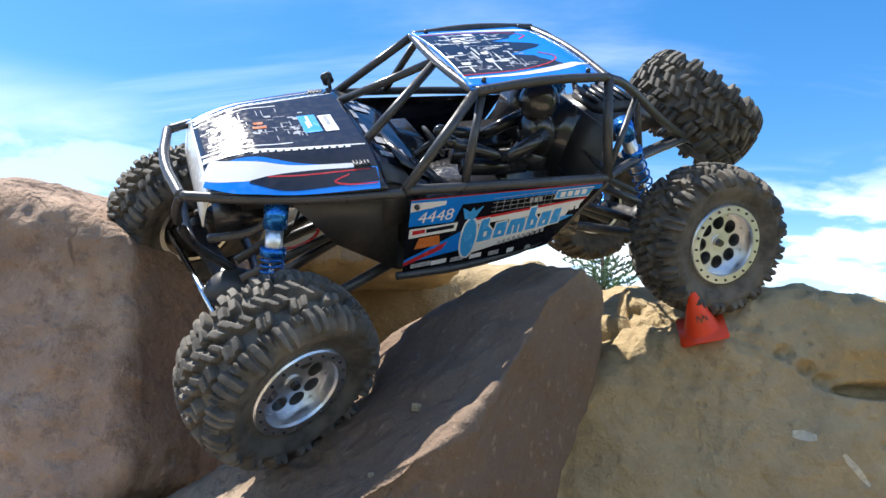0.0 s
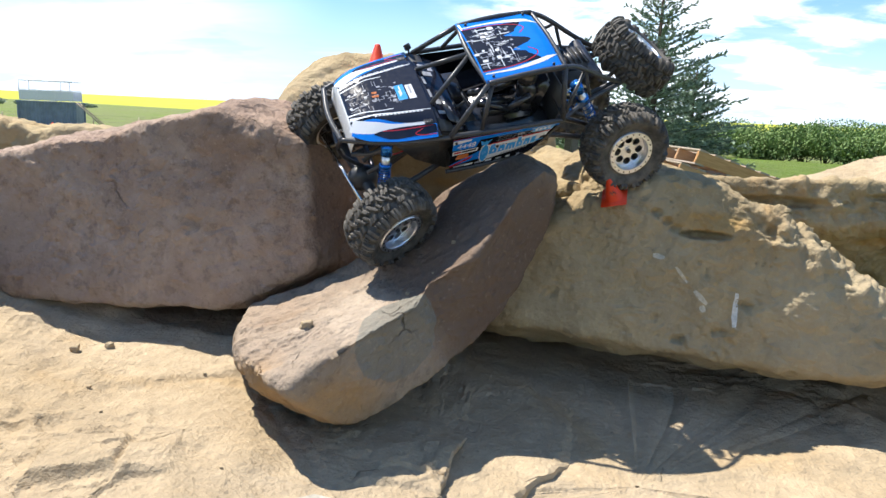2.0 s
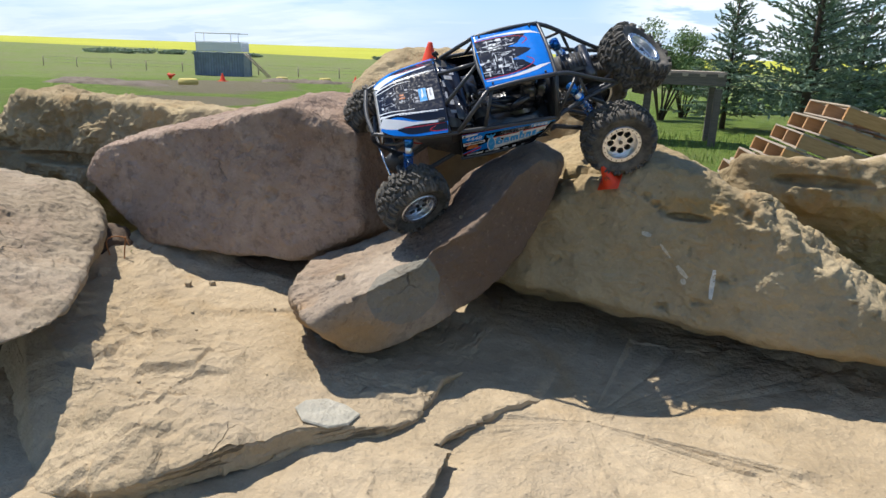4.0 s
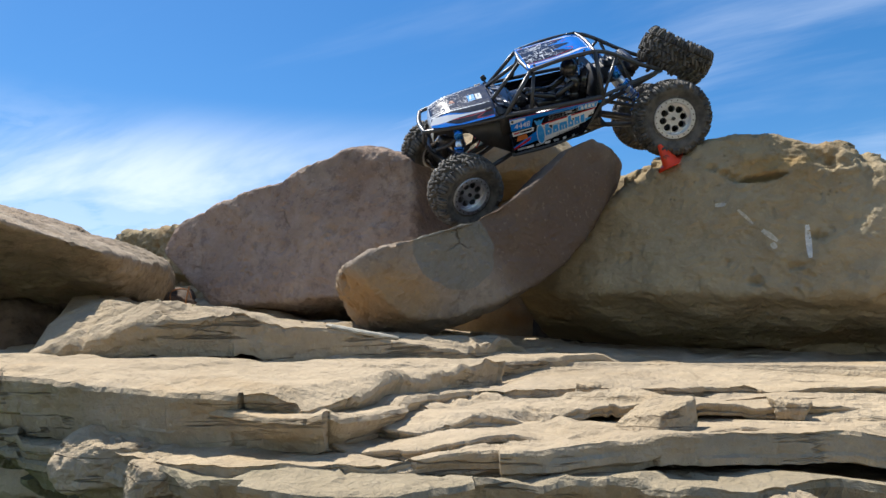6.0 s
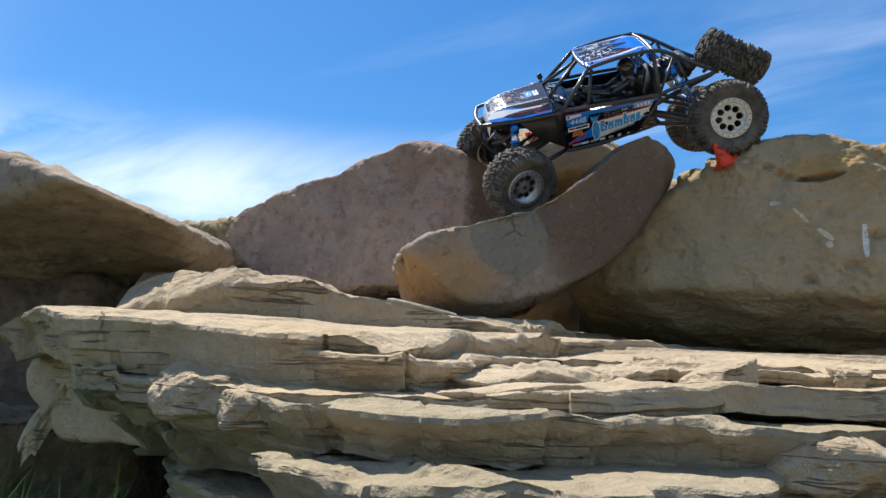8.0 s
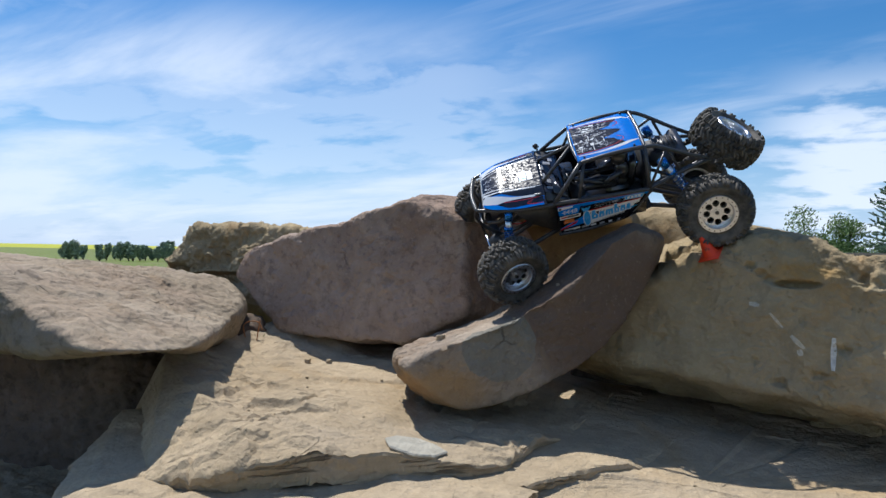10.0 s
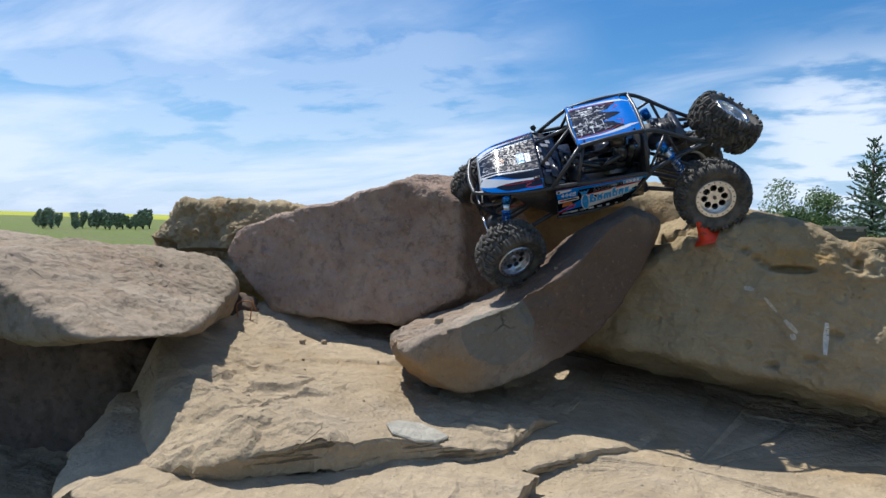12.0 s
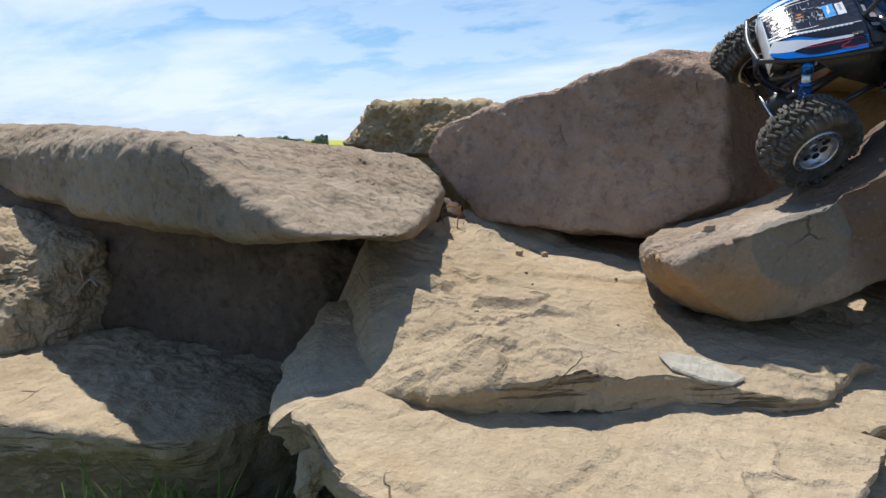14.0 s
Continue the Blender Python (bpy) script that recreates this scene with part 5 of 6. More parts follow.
for s in (1, -1):
    part("seat", join(box_bm((-0.018, 0.034 * s, 0.064), (0.046, 0.044, 0.012), 0.004), box_bm((-0.046, 0.034 * s, 0.092), (0.012, 0.044, 0.062), 0.005, Matrix.Rotation(-0.25, 4, "Y"))), GLOSS, car, "black moulded seat")
part("steering_wheel", join(turned([(0.0125 + 0.0016 * math.cos(w), 0.0016 * math.sin(w)) for w in (2 * math.pi * k / 8 for k in range(9))], 28)), BLACK, car).matrix_basis = pose(0.062, 0.036, 0.098, 0, -55, 0)
part("steering_column", rod_bm((0.062, 0.036, 0.098), (0.092, 0.036, 0.078), 0.002), BLACK, car)
part("dash_box", box_bm((0.070, -0.02, 0.072), (0.034, 0.050, 0.020), 0.002), GLOSS, car)
part("cowl", grid_bm(6, 12, lambda u, v: (0.117 - 0.040 * u, (v * 2 - 1) * (0.082 - 0.004 * u), 0.1045 - 0.0135 * u - 0.010 * abs(v * 2 - 1) ** 3), 0.0014), NAVY, car, "glossy dark cowl behind the bonnet")
for s in (1, -1):
    patches("cowl_print", GREY_FILM, lambda x, y, lift: (x, y, 0.1045 - 0.0135 * (0.117 - x) / 0.040 - 0.010 * abs(y / 0.080) ** 3 + 0.0006 + lift),
            [(0.100, 0.030 * s, 0.014, 0.010), (0.104, 0.050 * s, 0.010, 0.006), (0.092, 0.044 * s, 0.008, 0.012), (0.110, 0.014 * s, 0.004, 0.016)], car)
part("gauge_panel", prism([(0.100, 0.1015), (0.074, 0.084), (0.074, 0.082), (0.100, 0.0995)], "y", 0.008, 0.070, 0.0005), GLOSS, car)
part("engine_cover", join(box_bm((-0.115, 0, 0.088), (0.062, 0.060, 0.026), 0.004), box_bm((-0.118, 0, 0.104), (0.044, 0.042, 0.012), 0.003)), BLACK, car)
part("rear_tank", rod_bm((-0.140, -0.036, 0.098), (-0.140, 0.036, 0.098), 0.011, None, 20), DARKSTEEL, car)
for k in range(5):
    part("vent_rib", box_bm((-0.098 - 0.0085 * k, 0, 0.1115), (0.0035, 0.036, 0.003), 0.0006), CAGE, car)
part("gearbox", join(box_bm((0.010, 0, 0.030), (0.080, 0.052, 0.026), 0.004), rod_bm((0.05, -0.03, 0.034), (0.05, 0.03, 0.034), 0.018, None, 20)), BLACK, car)
part("battery_tray", box_bm((0.165, 0.0, 0.066), (0.090, 0.060, 0.030), 0.004), BLACK, car)
part("servo", join(box_bm((0.205, 0.008, 0.040), (0.040, 0.024, 0.020), 0.001), rod_bm((0.218, 0.008, 0.05), (0.218, 0.008, 0.056), 0.004)), DARKSTEEL, car)


def axle(a, b, name):
    """A solid axle between two wheels of the car, with its differential."""
    pa, pb = c(a), c(b)
    d = (pb - pa).normalized()
    a1, b1 = pa + d * 0.018, pb - d * 0.018
    ax = part(name, rod_bm(a1, b1, 0.0085, None, 18), BLACK, car, "black axle housing")
    mid = pa.lerp(pb, 0.42)
    bm = bmesh.new()
    bmesh.ops.create_uvsphere(bm, u_segments=20, v_segments=12, radius=0.021)
    bmesh.ops.transform(bm, matrix=Matrix.Translation(mid) @ Matrix.Diagonal((1.15, 0.85, 1.0, 1)), verts=bm.verts)
    part("differential", bm, BLACK, ax)
    for p, q in ((a1, 1), (b1, -1)):
        part("knuckle", join(box_bm(p + d * 0.004 * q, (0.022, 0.016, 0.034), 0.003), rod_bm(p - d * 0.012 * q, p + d * 0.004 * q, 0.011, None, 16)), DARKSTEEL, ax)
    return pa, pb, mid, d


fa, fb, fm, fd = axle(FL, FR, "front_axle")
ra, rb, rm, rd = axle(RL, RR, "rear_axle")
for s, pf, pr in ((1, fa, ra), (-1, fb, rb)):
    part("lower_link", rod_bm(pf.lerp(fm, 0.55) + Vector((-0.012, 0, -0.008)), (0.045, 0.040 * s, 0.014), 0.0042), CAGE, car)
    part("upper_link", rod_bm(fm + Vector((-0.004, 0.012 * s, 0.022)), (0.075, 0.026 * s, 0.044), 0.0034), CAGE, car)
    part("lower_link", rod_bm(pr.lerp(rm, 0.55) + Vector((0.012, 0, -0.008)), (-0.030, 0.042 * s, 0.018), 0.0042), CAGE, car)
    part("upper_link", rod_bm(rm + Vector((0.004, 0.014 * s, 0.022)), (-0.050, 0.030 * s, 0.060), 0.0034), CAGE, car)
part("drive_shaft", rod_bm(fm + Vector((-0.02, 0, 0.004)), (0.055, 0, 0.034), 0.0040), DARKSTEEL, car)
part("drive_shaft", rod_bm(rm + Vector((0.02, 0, 0.004)), (-0.030, 0, 0.034), 0.0040), DARKSTEEL, car)
part("tie_rod", rod_bm(fa + fd * 0.03 + Vector((0.022, 0, 0.004)), fb - fd * 0.03 + Vector((0.022, 0, 0.004)), 0.0026), STEEL, car, "bright steel tie rod")
part("track_rod", rod_bm((0.218, 0.008, 0.054), fb - fd * 0.03 + Vector((0.020, 0, 0.010)), 0.0024), STEEL, car)


def shock(top, bottom, turns=9):
    """A coil-over shock absorber: top cap, body, spring, shaft."""
    top, bottom = Vector(top), Vector(bottom)
    d = (bottom - top)
    n = d.normalized()
    mid = top + d * 0.52
    sh = part("shock_absorber", rod_bm(top + n * 0.016, mid, 0.0060, None, 20), ALU, car, "aluminium shock with a blue coil spring")
    part("cap", rod_bm(top, top + n * 0.017, 0.0082, None, 20), BLUE_ANO, sh, "blue anodised cap")
    part("spring_collar", rod_bm(top + n * 0.030, top + n * 0.036, 0.0088, None, 20), BLUE_ANO, sh)
    part("shaft", rod_bm(mid, bottom, 0.0020, None, 12), STEEL, sh)
    part("spring_seat", rod_bm(bottom - n * 0.006, bottom - n * 0.002, 0.0082, None, 16), BLACK, sh)
    a = n.cross(Vector((1, 0, 0.2))).normalized()
    b = n.cross(a)
    p0, p1 = top + n * 0.036, bottom - n * 0.005
    pts = []
    for k in range(turns * 12 + 1):
        w = 2 * math.pi * k / 12
        pts.append(p0.lerp(p1, k / (turns * 12)) + 0.0078 * (math.cos(w) * a + math.sin(w) * b))
    bm = bmesh.new()
    rings = []
    for i, p in enumerate(pts):
        t = (pts[min(i + 1, len(pts) - 1)] - pts[max(i - 1, 0)]).normalized()
        u = t.cross(n).normalized()
        v = t.cross(u)
        rings.append([bm.verts.new(p + 0.00085 * (math.cos(w) * u + math.sin(w) * v)) for w in (0, 1.047, 2.094, 3.142, 4.189, 5.236)])
    for p, q in zip(rings[:-1], rings[1:]):
        for k in range(6):
            bm.faces.new((p[k], p[(k + 1) % 6], q[(k + 1) % 6], q[k]))
    part("coil_spring", bm, BLUE_ANO, sh, "blue coil spring")


shock((0.188, 0.070, 0.080), fa.lerp(fm, 0.42) + Vector((-0.006, 0, 0.018)))
shock((0.190, -0.060, 0.076), fb.lerp(fm, 0.36) + Vector((-0.006, 0, 0.018)), 7)
shock((-0.096, 0.056, 0.110), ra.lerp(rm, 0.50) + Vector((0.020, 0, 0.004)))
shock((-0.096, -0.056, 0.110), rb.lerp(rm, 0.50) + Vector((0.020, 0, 0.004)), 7)
for k in range(2):
    tube("cable", [(0.16, 0.02 - 0.03 * k, 0.055), (0.150, 0.05 - 0.06 * k, 0.040), (0.17, 0.04 - 0.02 * k, 0.020), (0.19, 0.02, 0.010)], 0.0012, RED_FILM if k == 0 else BLACK, car)


def dummy():
    """The moulded driver figure, one plain shape in gloss black."""
    bm = bmesh.new()
    def ell(cx, size, rot=(0, 0, 0)):
        b = bmesh.new()
        bmesh.ops.create_uvsphere(b, u_segments=20, v_segments=14, radius=1)
        bmesh.ops.transform(b, matrix=pose(*cx, *rot) @ Matrix.Diagonal((*size, 1)), verts=b.verts)
        return b
    y = 0.036
    return join(ell((-0.026, y, 0.124), (0.016, 0.0145, 0.017)), ell((-0.030, y, 0.096), (0.015, 0.020, 0.022)), ell((-0.027, y, 0.076), (0.015, 0.018, 0.014)),
                rod_bm((-0.026, y + 0.019, 0.104), (0.008, y + 0.022, 0.088), 0.006, 0.005), rod_bm((0.008, y + 0.022, 0.088), (0.050, y + 0.010, 0.100), 0.005, 0.0045),
                rod_bm((-0.026, y - 0.019, 0.104), (0.008, y - 0.022, 0.088), 0.006, 0.005), rod_bm((0.008, y - 0.022, 0.088), (0.050, y - 0.010, 0.100), 0.005, 0.0045),
                ell((0.052, y + 0.010, 0.101), (0.006, 0.005, 0.005)), ell((0.052, y - 0.010, 0.101), (0.006, 0.005, 0.005)),
                rod_bm((-0.016, y + 0.008, 0.072), (0.040, y + 0.010, 0.078), 0.008, 0.0065), rod_bm((-0.016, y - 0.008, 0.072), (0.040, y - 0.010, 0.078), 0.008, 0.0065))


doll = part("dummy_figure", dummy(), GLOSS, None)
doll.matrix_world = CAR.copy()
tagged(doll, "glossy black moulded plastic dummy seated in the buggy", "doll")

# ---------------------------------------------------------------- small things on the rocks
from mathutils.bvhtree import BVHTree


def drape(ob, axis):
    """Gives a function that lays plan points on a rock: axis "z" from above (x, y), axis "y" from the front (x, z)."""
    me = ob.data
    co = [ob.matrix_world @ v.co for v in me.vertices] if ob.parent is None else [v.co.copy() for v in me.vertices]
    if ob.parent is None:
        co = [v.co + ob.location for v in me.vertices]
    tree = BVHTree.FromPolygons(co, [tuple(p.vertices) for p in me.polygons])
    def place(a, b, lift=0.0):
        if axis == "z":
            hit = tree.ray_cast(Vector((a, b, 3)), Vector((0, 0, -1)))
        else:
            hit = tree.ray_cast(Vector((a, -1, b)), Vector((0, 1, 0)))
        if hit[0] is None:
            return Vector((a, b, 0.6)) if axis == "z" else Vector((a, 0.6, b))
        n = hit[1] if hit[1].dot(Vector((0, -1, 0.5))) > 0 else -hit[1]
        return hit[0] + n * lift
    return place


on_ochre = drape(bpy.data.objects["ochre_boulder"], "y")
on_slab = drape(bpy.data.objects["bed"], "z")
on_slab_front = drape(bpy.data.objects["bed.003"], "z")
on_brown_m = drape(bpy.data.objects["leaning_boulder"], "z")
CHALK = plain("white_scrape", (0.70, 0.67, 0.60), 0.9, 0, 0.2, 0.25, 200)
PALE = plain("pale_scratch", (0.60, 0.53, 0.40), 0.9, 0, 0.2, 0.3, 200)
for (x, z), (dx, dz), w, mat in (((0.4120, 0.763), (-0.001, -0.052), 0.0085, CHALK), ((0.318, 0.798), (0.020, -0.024), 0.005, PALE), ((0.350, 0.762), (0.020, -0.020), 0.008, PALE),
                                 ((0.362, 0.740), (0.004, -0.010), 0.009, PALE), ((0.285, 0.812), (0.016, -0.002), 0.008, PALE)):
    line = [(x + dx * k, z + dz * k, w * (0.35 + 0.65 * math.sin(math.pi * min(1, 0.15 + 0.75 * k)))) for k in (0, 0.25, 0.5, 0.75, 1)]
    tagged(ribbon("scrape_mark", mat, on_ochre, line, None, 0.0012, 14, 3), "pale scrape on the ochre boulder", "scrape", "scrapes on the boulder")

def chip(name, place, size, seed, label, material, turn=0.0, category="stone", group="loose stones", flat=0.35, sink=0.25):
    rk = random.Random(seed)
    planes = [(rk.gauss(0, 1), rk.gauss(0, 1), rk.gauss(0, 1) * 0.6, size * rk.uniform(0.6, 1.0)) for _ in range(9)]
    planes += [(1, 0, 0, size), (-1, 0, 0, size), (0, 1, 0, size * 0.7), (0, -1, 0, size * 0.7), (0.1, 0, 1, size * flat), (0, 0, -1, size * flat)]
    p = Vector(place) + Vector((0, 0, size * flat * (1 - sink)))
    ob = boulder(name, material, p, planes, label, level=4, p=26, seed=float(seed), rough=0.06 * size, scale=0.5 / size, chips=0.02 * size, category=category, group=group)
    ob.rotation_euler = (0, 0, turn)
    return ob


SLATE = sandstone("grey_flake", (0.40, 0.37, 0.30), (0.50, 0.465, 0.385), (0.30, 0.26, 0.20))
GREYST = sandstone("grey_stone", (0.34, 0.33, 0.31), (0.5, 0.48, 0.44), (0.4, 0.36, 0.3))
flake = bmesh.new()
rim = [(-0.050, 0.002), (-0.030, 0.020), (0.004, 0.027), (0.034, 0.018), (0.046, -0.004), (0.026, -0.018), (-0.004, -0.024), (-0.034, -0.013)]
loops = [[flake.verts.new((x * g + 0.002 * math.sin(9 * k), y * g * 1.5, z + 0.0008 * math.sin(5 * k))) for k, (x, y) in enumerate(rim)] for g, z in ((0.97, 0.0), (1.0, 0.0025), (0.95, 0.0045), (0.5, 0.0052))]
for p, q in zip(loops[:-1], loops[1:]):
    for k in range(8):
        flake.faces.new((p[k], p[(k + 1) % 8], q[(k + 1) % 8], q[k]))
flake.faces.new(loops[0][::-1])
flake.faces.new(loops[-1])
fl = tagged(part("stone_flake", flake, SLATE, None, smooth=False), "thin grey stone flake lying on the sandstone ledge", "stone", "loose stones")
spots = [on_slab(-0.16, 0.128), on_slab(-0.09, 0.165), on_slab(-0.145, 0.175)]
up = (spots[1] - spots[0]).cross(spots[2] - spots[0]).normalized()
fl.matrix_world = Matrix.Translation((spots[0] + spots[1] + spots[2]) / 3 + up * 0.001) @ up.to_track_quat("Z", "X").to_matrix().to_4x4() @ Matrix.Rotation(0.30, 4, "Z")
for k, (x, y, r) in enumerate(((0.02, -0.03, 0.007), (0.115, -0.02, 0.006), (0.19, 0.055, 0.010), (-0.12, 0.02, 0.006), (-0.33, -0.12, 0.006), (0.05, 0.02, 0.004),
                               (-0.02, -0.10, 0.004), (0.13, 0.10, 0.005), (-0.20, -0.16, 0.004), (0.24, 0.10, 0.006), (0.30, 0.16, 0.008), (0.08, -0.08, 0.004))):
    chip("pebble", on_slab_front(x, y), r * 0.5, 90 + k, "small tan pebble on the sandstone ledge", TAN, k, flat=0.6)
for k, (x, y, r) in enumerate(((-0.48, 0.34, 0.006), (-0.36, 0.42, 0.005), (-0.25, 0.20, 0.004), (-0.40, 0.10, 0.005), (-0.52, 0.46, 0.012), (-0.56, 0.44, 0.014), (-0.43, 0.28, 0.004))):
    chip("pebble", on_slab(x, y), r * 0.6, 120 + k, "small tan pebble on the sandstone ledge", TAN, k, flat=0.6)
for k, (x, y, r) in enumerate(((-0.075, 0.400, 0.004), (-0.02, 0.470, 0.005), (-0.045, 0.43, 0.003), (-0.20, 0.36, 0.010))):
    chip("pebble", on_brown_m(x, y), r * 0.8, 140 + k, "small pale pebble on the leaning slab", TAN, k, flat=0.6)


def traffic_cone(base, axis, height, turn, label):
    """A small orange cone with a square foot."""
    ob = tagged(new("traffic_cone"), label, "cone", "orange cones")
    a = Vector(axis).normalized()
    ob.matrix_world = Matrix.Translation(base) @ a.to_track_quat("Z", "Y").to_matrix().to_4x4() @ Matrix.Rotation(turn, 4, "Z")
    w = height * 0.48
    foot = bmesh.new()
    bmesh.ops.create_cube(foot, size=1)
    bmesh.ops.transform(foot, matrix=Matrix.Translation((0, 0, height * 0.04)) @ Matrix.Diagonal((2 * w, 2 * w, height * 0.08, 1)), verts=foot.verts)
    bmesh.ops.bevel(foot, geom=list(foot.edges), offset=height * 0.03, segments=2, affect="EDGES")
    part("foot", foot, ORANGE, ob)
    prof = [(height * 0.36, height * 0.078), (height * 0.34, height * 0.10), (height * 0.085, height * 0.97), (height * 0.06, height), (height * 0.03, height * 0.985), (0.0003, height * 0.96)]
    part("body", turned(prof, 32), ORANGE, ob)
    return ob


CONE_H = 0.041
cone_one = traffic_cone((0.2215, 0.6035, 0.8960), (-0.40, -0.52, 0.75), CONE_H, 0.35, "small orange plastic cone leaning against the buggy's rear tyre")
def cone_patch(u, v, lift):
    r = CONE_H * (0.36 - 0.285 * v) + lift
    return (r * math.cos(u), r * math.sin(u), CONE_H * (0.09 + 0.88 * v))
patches("print", BLACK, cone_patch, [(-1.75 + 0.09 * k, 0.42 + 0.05 * math.sin(k * 1.3), 0.07, 0.09 + 0.04 * math.cos(k * 2.1)) for k in range(10)], cone_one, 0.0004)
patches("print", ORANGE_FILM, cone_patch, [(-1.65 + 0.12 * k, 0.36, 0.05, 0.04) for k in range(5)], cone_one, 0.0007)
traffic_cone((-0.19, 0.815, 1.072), (0.02, 0.0, 1), 0.060, 0.3, "small orange plastic cone standing on the flat rock")

traffic_cone((0.900, 1.04, 0.568), (0.1, 0.0, 1), 0.060, 0.9, "small orange plastic cone standing behind the ochre boulder")

# dry stalks in the cracks
STRAW = plain("dry_straw", (0.42, 0.19, 0.08), 0.8, 0, 0.2, 0.3, 80)
for path in ([(-0.724, 0.439, 0.626), (-0.742, 0.447, 0.685), (-0.763, 0.453, 0.726), (-0.729, 0.472, 0.731), (-0.718, 0.472, 0.709)],
             [(-0.708, 0.445, 0.626), (-0.721, 0.456, 0.685), (-0.716, 0.462, 0.732)],
             [(-0.761, 0.423, 0.626), (-0.772, 0.43, 0.675), (-0.787, 0.436, 0.709)]):
    tagged(tube("dry_stalk", path, 0.0014, STRAW, None, "", 6), "snapped orange-brown stalk bent over in the crack", "stalk", "dry stalks")
TWIG = plain("bare_twig", (0.42, 0.36, 0.28), 0.8, 0, 0.2, 0.3, 80)
tw = tagged(tube("dry_twig", [(-1.25, -0.06, 0.555), (-1.20, -0.05, 0.598), (-1.15, -0.06, 0.588)], 0.002, TWIG, None, "", 6), "bare grey twig caught between boulders", "twig")
tube("side_shoot", [(-1.22, -0.054, 0.581), (-1.213, -0.064, 0.618)], 0.0013, TWIG, tw, "", 5)
tube("side_shoot", [(-1.20, -0.05, 0.598), (-1.178, -0.03, 0.578)], 0.0013, TWIG, tw, "", 5)

# ---------------------------------------------------------------- the land round about
def field():
    m = Mat("field", 0.95, 0.0, 0.15)
    n1, n2, n3 = m.noise(0.35, 6, 0.6), m.noise(3.5, 6, 0.65), m.noise(30, 4, 0.7)
    c = m.mix(m.ramp(n2, 0.3, 0.7), (0.11, 0.172, 0.028), (0.185, 0.25, 0.05))
    c = m.mix(m.ramp(n1, 0.42, 0.66, 0, 0.6), c, (0.17, 0.185, 0.06))
    c = m.mix(m.ramp(n3, 0.35, 0.7, 0, 0.45), c, (0.075, 0.14, 0.02))
    sep = m.nt.nodes.new("ShaderNodeSeparateXYZ")
    m.link(m.tc.outputs["Object"], sep.inputs[0])
    length = m.nt.nodes.new("ShaderNodeVectorMath")
    length.operation = "LENGTH"
    m.link(m.tc.outputs["Object"], length.inputs[0])
    far = m.ramp(m.math("ADD", length.outputs["Value"], m.math("MULTIPLY", n1, 30.0)), 52, 80)
    c = m.mix(m.math("MULTIPLY", far, m.ramp(m.noise(0.11, 5, 0.65), 0.30, 0.60)), c, (0.165, 0.18, 0.075))
    c = m.mix(m.ramp(m.noise(1.1, 5, 0.7, 0.8), 0.50, 0.66, 0, 0.55), c, (0.20, 0.27, 0.05))
    # the worn patches of a dirt track
    edge = m.math("MULTIPLY", m.math("SUBTRACT", m.noise(0.5, 5, 0.65), 0.5), 1.3)
    for az, away, wide, deep in ((-35.0, 25.0, 3.1, 7.5), (-38.5, 15.0, 2.2, 1.6), (-26.5, 42.0, 3.6, 14.0), (-19.8, 26.0, 1.9, 4.0)):
        a = radians(az)
        across = m.math("SUBTRACT", m.math("MULTIPLY", sep.outputs["X"], math.cos(a) / wide), m.math("MULTIPLY", sep.outputs["Y"], math.sin(a) / wide))
        along = m.math("SUBTRACT", m.math("ADD", m.math("MULTIPLY", sep.outputs["X"], math.sin(a) / deep), m.math("MULTIPLY", sep.outputs["Y"], math.cos(a) / deep)), away / deep)
        worn = m.math("ADD", m.math("ADD", m.math("MULTIPLY", across, across), m.math("MULTIPLY", along, along)), edge)
        c = m.mix(m.ramp(worn, 1.15, 0.75, 0, 0.85), c, (0.19, 0.15, 0.11))
    # the crop in flower, far off
    crop = m.ramp(m.math("ADD", length.outputs["Value"], m.math("MULTIPLY", m.math("MINIMUM", sep.outputs["X"], -50.0), 0.8)), 138, 142)
    y = m.mix(m.ramp(m.noise(0.02, 4), 0.35, 0.65), (0.35, 0.36, 0.04), (0.42, 0.42, 0.06))
    c = m.mix(crop, c, y)
    # bare earth among the rocks
    soil = m.ramp(length.outputs["Value"], 1.7, 1.1)
    c = m.mix(m.math("MULTIPLY", soil, 0.8), c, (0.085, 0.062, 0.042))
    # trodden earth on the near side of the pile
    earth = m.math("MULTIPLY", m.ramp(m.math("ADD", sep.outputs["Y"], m.math("MULTIPLY", m.noise(2.5, 4), 0.3)), -0.25, -0.45), m.ramp(length.outputs["Value"], 9.0, 6.0))
    c = m.mix(earth, c, m.mix(m.noise(60, 4), (0.10, 0.083, 0.058), (0.17, 0.145, 0.105)))
    m.color(c)
    m.bump(m.math("ADD", n3, m.noise(140, 3)), 0.8, 0.05)
    return m.m


def lie(x, y):
    """The height of the land."""
    r = math.hypot(x + 0.1, y - 0.5)
    k = min(1.0, max(0.0, (r - 14) / 66))
    z = -1.85 * k * k * (3 - 2 * k)
    k = max(0.0, r - 90)
    z += 0.0105 * k - 0.000004 * min(k, 900) ** 2
    if r < 2.2:
        z += 0.20 * (1 - r / 2.2) ** 0.8
    return z + 0.05 * noise.noise((x * 0.3, y * 0.3, 0)) * min(1, r / 4)


